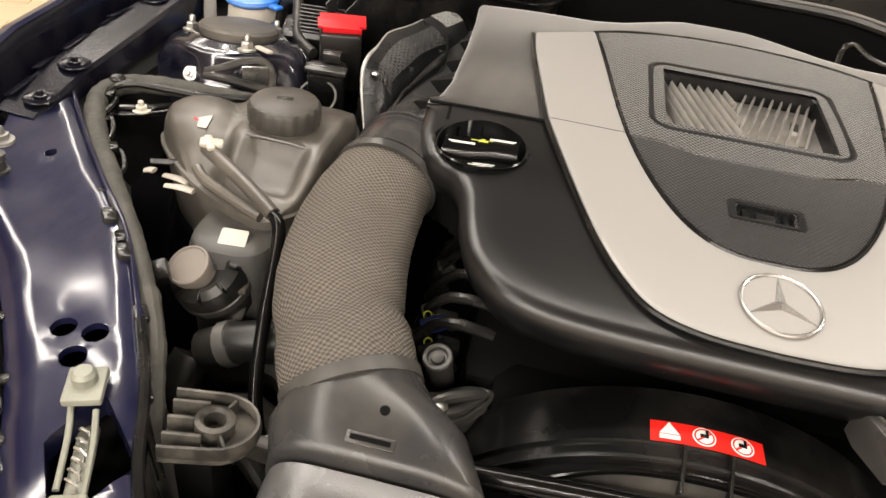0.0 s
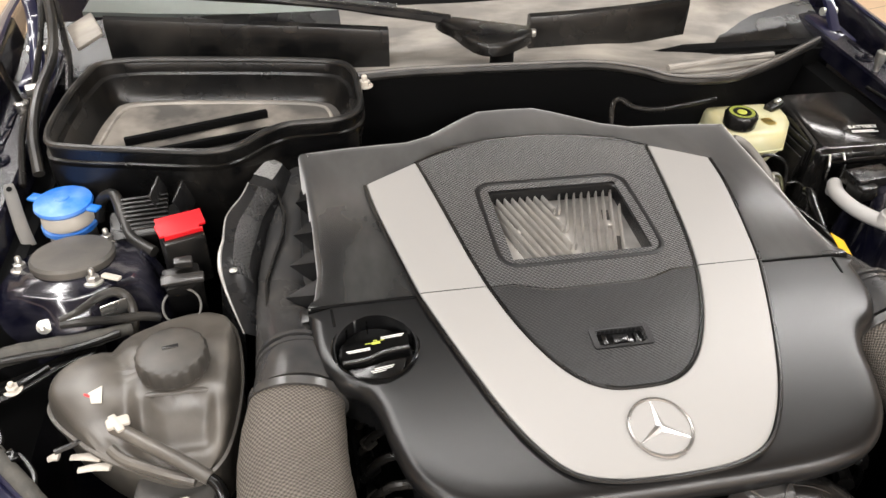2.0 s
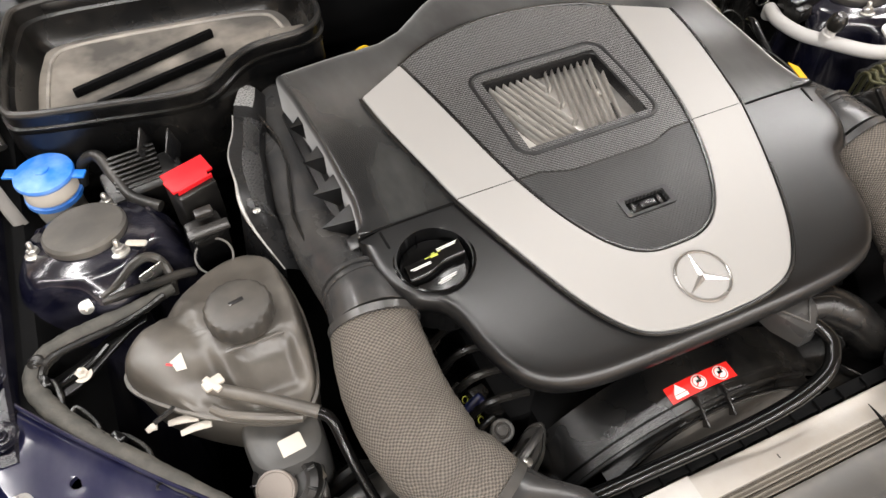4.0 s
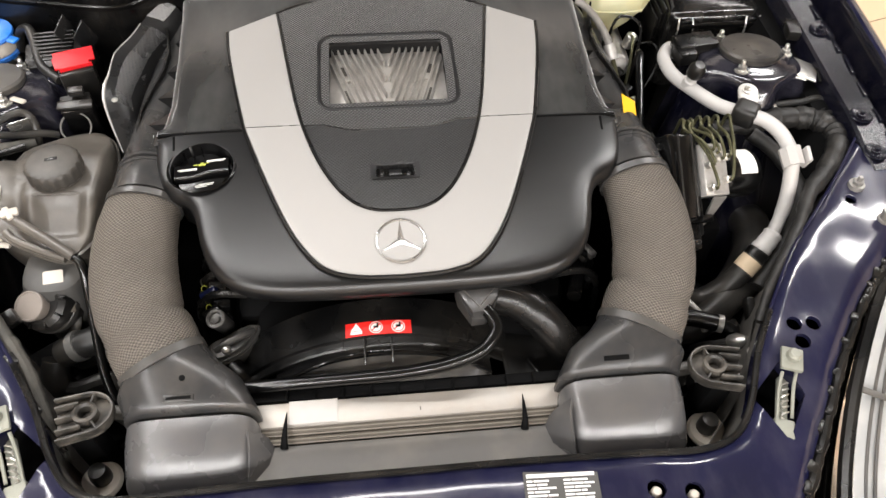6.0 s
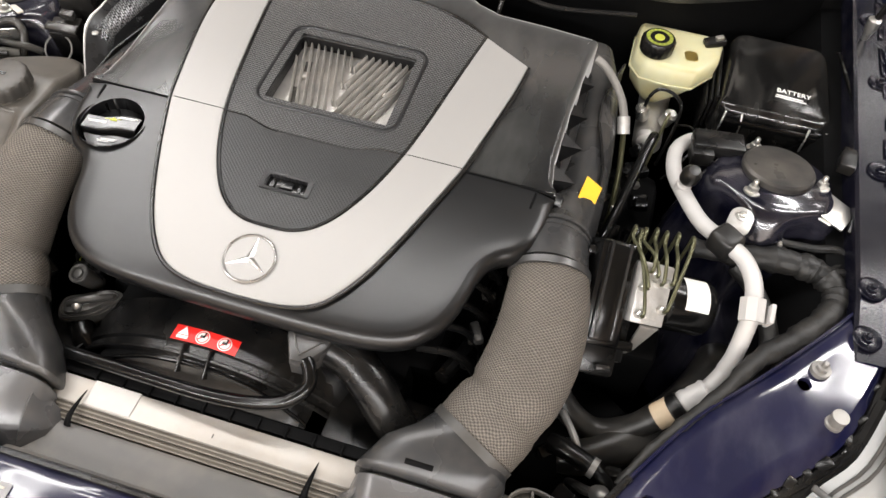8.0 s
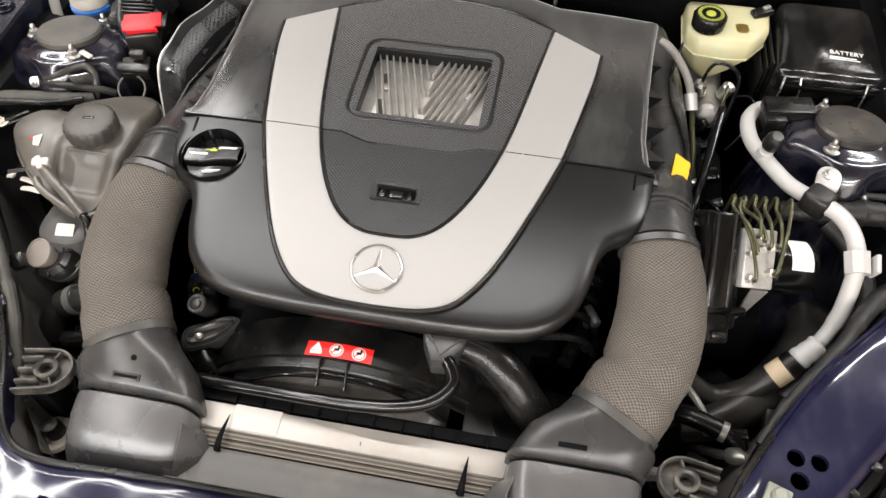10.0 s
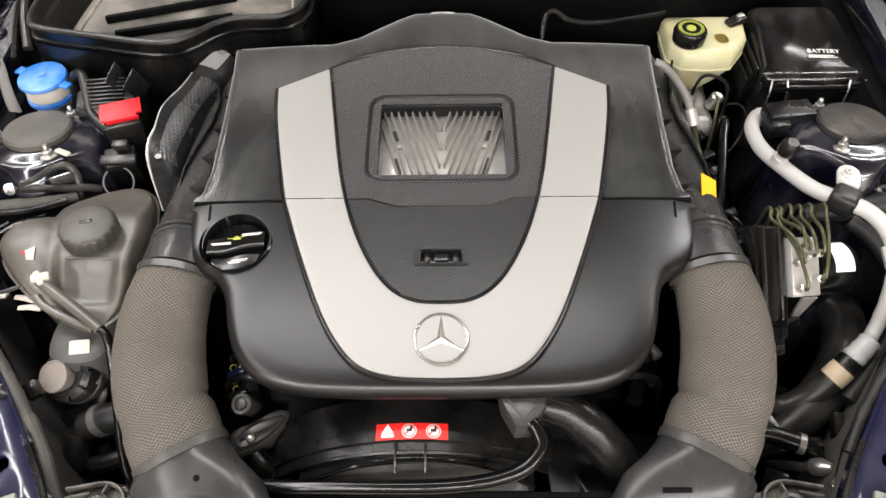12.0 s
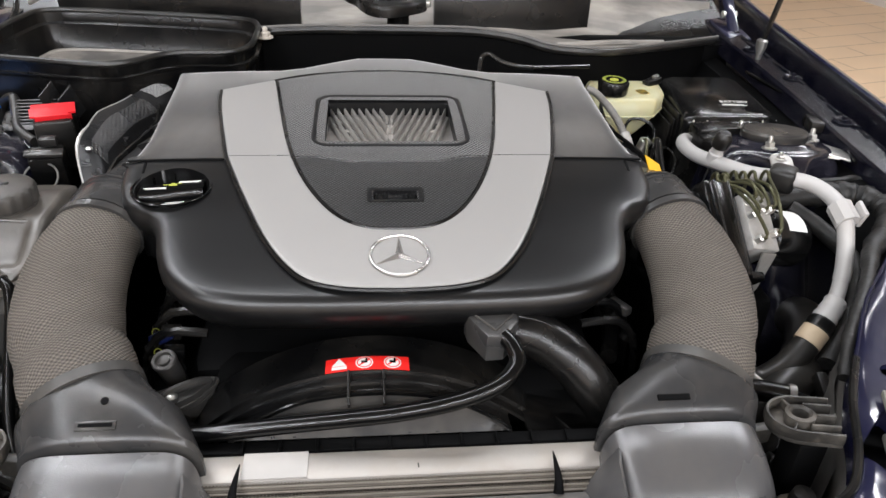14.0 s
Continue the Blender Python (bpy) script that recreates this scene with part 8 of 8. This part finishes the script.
for k in range(3):
    part("box_lug", block((0.012, 0.010, 0.016), fm @ Matrix.Translation((-0.074, -0.050 + 0.045 * k, -0.030)), 0.002), M_BLACK, absu)
part("box_rib", block((0.004, 0.116, 0.008), fm @ Matrix.Translation((-0.036, -0.004, -0.005)), 0.001), M_GREYPL, absu)
part("box_rib", block((0.004, 0.116, 0.008), fm @ Matrix.Translation((-0.060, -0.004, -0.005)), 0.001), M_GREYPL, absu)
part("plug", block((0.050, 0.050, 0.05), fm @ Matrix.Translation((-0.036, -0.085, -0.05)), 0.006), M_BLACK, absu, "black multi-pin plug")
part("plug_clip", block((0.020, 0.008, 0.008), fm @ Matrix.Translation((-0.030, -0.098, -0.022)), 0.002), M_GREYPL, absu)
part("plug_lever", block((0.056, 0.012, 0.03), fm @ Matrix.Translation((-0.030, -0.066, -0.024)), 0.003), M_GLOSSBLACK, absu)
mm = fm @ Matrix.Translation((0.028, -0.002, -0.032)) @ Matrix.Rotation(radians(90), 4, "Y")
motor = part("motor", lathe([(0.034, 0.0), (0.0365, 0.003), (0.0365, 0.056), (0.034, 0.062), (0.001, 0.064)], (0, 0, 0), 36, mm), M_GLOSSBLACK, absu, "black motor can")
lab_rows = [[mm @ Vector((0.0369 * math.cos(radians(a)), 0.0369 * math.sin(radians(a)), z)) for a in np.linspace(118, 188, 10)] for z in (0.018, 0.050)]
part("motor_label", sheet(lab_rows, thick=0.0003), M_WHITE, motor, "white label round the can")
part("stamp", bars([(0, 0, 0.02, 0.004)], fm @ Matrix.Translation((0.004, -0.031, 0.0003))), M_ALU, absu)
ports = [(-0.014, 0.008), (-0.004, 0.024), (-0.013, 0.028), (0.004, 0.016), (0.017, 0.018), (0.016, -0.014), (-0.012, -0.024)]
tops = [(0.416, 0.640), (0.429, 0.640), (0.442, 0.644), (0.454, 0.643), (0.468, 0.645), (0.486, 0.645), (0.424, 0.636)]
for (px, py), (ex_, ey_) in zip(ports, tops):
    p0 = fm @ Vector((px, py, 0))
    part("nut", lathe([(0.0058, 0), (0.0058, 0.009), (0.004, 0.011)], (0, 0, 0), 6, fm @ Matrix.Translation((px, py, 0))), M_STEEL, absu)
    p1 = fm @ Vector((px, py + 0.002, 0.016))
    p2 = p1.lerp(Vector((ex_, ey_, 0.925)), 0.45) + Vector((0, -0.004, 0.008))
    part("brake_pipe", tube([p0, p1, p2, (ex_, ey_ - 0.010, 0.921), (ex_, ey_, 0.927), (ex_, ey_ + 0.009, 0.922), (ex_, ey_ + 0.013, 0.90), (ex_ - 0.004, ey_ + 0.016, 0.80)], 0.0023, 8, 5), M_OLIVE, absu, "thin olive metal pipe")
part("bracket", prism([(-0.004, 0.0), (0.020, 0.0), (0.014, -0.050), (0.006, -0.062)], 0.003, fm @ Matrix.Translation((0.002, -0.036, -0.006)) @ Matrix.Rotation(radians(48), 4, "X"), 0.0008), M_OLDZINC, absu, "bent zinc bracket")
part("stand", block((0.12, 0.10, 0.30), pose(0.43, 0.60, 0.64), 0.01), M_DEEP, absu)

# air-conditioning pipe
ac = thing("air_conditioning_pipe", (0.54, 0.70, 0.80), "matt white-grey aluminium air-conditioning pipe", "pipe")
acp = [(0.500, 0.905, 0.840), (0.492, 0.898, 0.858), (0.474, 0.877, 0.870), (0.459, 0.845, 0.876), (0.460, 0.800, 0.880), (0.476, 0.755, 0.887), (0.500, 0.708, 0.894), (0.527, 0.679, 0.902), (0.552, 0.655, 0.906), (0.566, 0.625, 0.904), (0.569, 0.590, 0.896), (0.569, 0.570, 0.872), (0.568, 0.554, 0.842), (0.564, 0.544, 0.824)]
part("pipe", tube(acp, 0.0105, 16, 7), M_ACPIPE, ac)
part("lower_pipe", tube([(0.564, 0.544, 0.824), (0.557, 0.533, 0.813), (0.545, 0.518, 0.804), (0.527, 0.502, 0.796)], 0.0095, 14, 5), M_ACPIPE, ac)
part("sleeve", tube([(0.550, 0.521, 0.810), (0.538, 0.511, 0.801), (0.524, 0.500, 0.792)], [0.0125, 0.0150, 0.0135], 14, 4, wobble=0.12), M_ACPIPE, ac, "crimped aluminium sleeve")
part("collar", tube([(0.5685, 0.603, 0.900), (0.571, 0.578, 0.888)], 0.0155, 8, 2, smooth=False), M_ACPIPE, ac, "pale plastic collar")
part("collar_tab", block((0.006, 0.024, 0.026), pose(0.589, 0.588, 0.896, 20), 0.002), M_ACPIPE, ac)
part("valve", lathe([(0.0105, -0.004), (0.0105, 0.010), (0.0090, 0.012), (0.0090, 0.020), (0.007, 0.022)], (0, 0, 0), 16, pose(0.471, 0.765, 0.890, 12, 5)), M_ACPIPE, ac, "pale filling valve stub")
part("valve_cap", lathe([(0.0118, 0.0), (0.0128, 0.003), (0.0128, 0.016), (0.0098, 0.021), (0.0075, 0.024), (0.001, 0.0245)], (0, 0, 0), 18, pose(0.473, 0.7605, 0.911, 12, 5)), M_BLACK, ac, "black valve cap")
part("clamp", block((0.036, 0.034, 0.034), pose(0.530, 0.679, 0.901, 0, 0, -38), 0.008, 3), M_RUBBER, ac, "black rubber pipe clamp")
part("clamp_plate", prism(rounded(0.030, 0.042, 0.014, 6), 0.003, pose(0.544, 0.712, 0.907, 12, 0, -14), 0.001), M_ALU, ac, "aluminium clamp plate")
part("clamp_bolt", bolt((0.545, 0.720, 0.911), 0.006, 0.005), M_STEEL, ac)
hose = thing("air_conditioning_hose", (0.46, 0.49, 0.66), "thick black rubber hose with a cream tape ring", "hose")
part("hose", tube([(0.526, 0.501, 0.794), (0.513, 0.491, 0.782), (0.495, 0.480, 0.765), (0.470, 0.470, 0.745), (0.435, 0.462, 0.735), (0.400, 0.466, 0.755), (0.375, 0.482, 0.775)], 0.0165, 14, 6), M_RUBBER, hose)
part("tape", tube([(0.516, 0.4935, 0.785), (0.502, 0.4845, 0.772)], 0.0172, 14, 2), M_CREAMTAPE, hose, "ring of cream tape")
part("black_band", tube([(0.524, 0.500, 0.7925), (0.517, 0.4945, 0.786)], 0.0170, 14, 2), M_BLACK, hose)

low_hose = thing("lower_hose", (0.50, 0.44, 0.62), "thick dull black hose low beside the wing liner", "hose")
part("hose", tube([(0.40, 0.425, 0.715), (0.43, 0.43, 0.722), (0.47, 0.455, 0.73), (0.520, 0.500, 0.735), (0.560, 0.56, 0.725), (0.590, 0.63, 0.70), (0.60, 0.70, 0.64)], [0.022, 0.024, 0.027, 0.030, 0.030, 0.03, 0.03], 18, 6), M_RUBBER, low_hose)
part("clamp", tube([(0.425, 0.4285, 0.7205), (0.434, 0.4325, 0.7235)], 0.0232, 18, 2), M_DARKCAST, low_hose, "grimy steel clamp")
part("fitting", lathe([(0.010, -0.012), (0.011, 0.0), (0.008, 0.006), (0.005, 0.014), (0.001, 0.015)], (0, 0, 0), 14, pose(0.452, 0.366, 0.775, 20, 35, 0)), M_STEEL, low_hose, "zinc pipe fitting")
part("pale_pipe", tube([(0.386, 0.470, 0.755), (0.391, 0.455, 0.770), (0.404, 0.435, 0.773), (0.417, 0.414, 0.768), (0.424, 0.400, 0.750)], 0.0048, 10, 5), M_OLDZINC, low_hose, "short pale metal pipe")
part("stub", tube([(0.384, 0.416, 0.764), (0.400, 0.411, 0.770), (0.442, 0.395, 0.772)], [0.0125, 0.0125, 0.0115], 14, 3), M_BLACK, low_hose, "black plastic connector stub")
part("stub_ring", tube([(0.434, 0.398, 0.772), (0.441, 0.3955, 0.772)], 0.0130, 14, 2), M_OLDZINC, low_hose)
part("stub_neck", tube([(0.440, 0.396, 0.772), (0.456, 0.386, 0.765), (0.462, 0.376, 0.740)], 0.0085, 12, 4), M_BLACK, low_hose)
part("fitting_pipe", tube([(0.452, 0.366, 0.775), (0.436, 0.372, 0.760), (0.425, 0.385, 0.735), (0.42, 0.40, 0.70)], 0.006, 10, 5), M_DARKCAST, low_hose)

# wiring and sheet-metal details near the right wing
loom2 = thing("wiring_loom", (0.66, 0.62, 0.78), "black taped wiring loom along the wing panel", "wiring loom")
part("trunk", tube([(0.50, 0.70, 0.85), (0.56, 0.702, 0.857), (0.62, 0.706, 0.862), (0.662, 0.70, 0.862), (0.682, 0.672, 0.862), (0.670, 0.634, 0.866), (0.634, 0.588, 0.868), (0.590, 0.545, 0.868), (0.555, 0.493, 0.864), (0.517, 0.444, 0.857), (0.483, 0.40, 0.845), (0.46, 0.36, 0.83)], [0.012, 0.015, 0.017, 0.017, 0.016, 0.015, 0.0145, 0.0115, 0.0085, 0.008, 0.007, 0.007], 14, 7, wobble=0.16), M_LOOMBLACK, loom2)
part("branch", tube([(0.56, 0.69, 0.85), (0.60, 0.66, 0.83), (0.62, 0.60, 0.81), (0.58, 0.53, 0.79), (0.52, 0.46, 0.76)], 0.012, 12, 5, wobble=0.06), M_LOOMBLACK, loom2)
part("lead", tube([(0.612, 0.737, 0.862), (0.630, 0.733, 0.868), (0.655, 0.735, 0.868), (0.680, 0.742, 0.868), (0.692, 0.738, 0.866), (0.690, 0.722, 0.864), (0.676, 0.708, 0.864)], 0.0052, 8, 6), M_LOOMBLACK, loom2)
part("lead", tube([(0.612, 0.733, 0.858), (0.628, 0.716, 0.862), (0.650, 0.704, 0.868), (0.674, 0.700, 0.872), (0.690, 0.706, 0.868)], 0.0052, 8, 6), M_LOOMBLACK, loom2)
part("eyelet", bolt((0, 0, 0), 0.006, 0.006, pose(0.610, 0.735, 0.860, 55)), M_STEEL, loom2)
part("eyelet_ring", lathe([(0.006, -0.001), (0.0105, 0.0), (0.0105, 0.003), (0.006, 0.004)], (0, 0, 0), 16, pose(0.610, 0.735, 0.860, 55)), M_BLACK, loom2)
part("wing_wire", tube([(0.690, 0.76, 0.885), (0.703, 0.83, 0.895), (0.705, 0.90, 0.90), (0.70, 0.99, 0.90), (0.68, 1.12, 0.90)], 0.003, 6, 6), M_GLOSSBLACK, loom2)
part("plug", block((0.022, 0.04, 0.018), pose(0.688, 0.885, 0.895, 0, 0, -10), 0.003), M_BLACK, loom2)
solid("wing_drip_plate", merge(block((0.055, 0.05, 0.003), pose(0.667, 0.792, 0.889, -6, 8, -28), 0.001), block((0.03, 0.02, 0.003), pose(0.655, 0.775, 0.887, -20, 0, -28), 0.001)), M_STEEL, "bright dusty steel plate beside the strut tower", "plate")
solid("relay_box", merge(block((0.07, 0.035, 0.02), pose(0.512, 0.862, 0.892, 0, 0, 8), 0.003), block((0.03, 0.03, 0.024), pose(0.492, 0.845, 0.884, 0, 0, 8), 0.003)), M_BLACK, "black plastic relay box beside the strut tower", "relay box")
solid("scuttle_pipe", tube([(0.155, 1.00, 0.925), (0.16, 1.02, 0.952), (0.175, 1.03, 0.957), (0.20, 1.022, 0.945), (0.25, 1.03, 0.935), (0.36, 1.07, 0.925)], 0.004, 10, 6), M_BLACK, "thin glossy black pipe behind the engine cover", "pipe")


# ---- floor tiles, laid in staggered rows ----
TW, TH, GAP = 0.60, 0.20, 0.004
tile_bm = bmesh.new()
block((TW - GAP, TH - GAP, 0.012), Matrix.Translation((0, 0, -0.006)), 0.0015, 1, bm=tile_bm)
tile_mesh = finish(tile_bm, "tile", M_TILE)
rest = bmesh.new()
slots = []
for j in range(int((WALL_V - ROOM_V0) / TH)):
    for i in range(-1, int((ROOM_U1 - ROOM_U0) / TW) + 1):
        u, v = ROOM_U0 + (i + 0.5 + (0.5 if j % 2 else 0.0)) * TW + 0.06, WALL_V - 0.02 - (j + 0.5) * TH
        if ROOM_U0 - TW * 0.3 < u < ROOM_U1 + TW * 0.3:
            slots.append((u, v))
# the stretch beside the car, from the wall to the front wheel
slots.sort(key=lambda q: abs(q[0] + 1.6) + 0.6 * abs(q[1] - 3.6))
for k, (u, v) in enumerate(slots):
    if k < 280:
        ob = new("tile", tile_mesh)
        ob.parent = floor
        ob.matrix_basis = room @ Matrix.Translation((u, v, 0.002))
    else:
        w, h = (TW - GAP) / 2, (TH - GAP) / 2
        rest.faces.new([rest.verts.new(room @ Vector((u + a * w, v + b * h, 0.002))) for a, b in ((-1, -1), (1, -1), (1, 1), (-1, 1))])
far = part("far_tiles", rest, M_TILE, floor)
far["kind"] = "stuff"
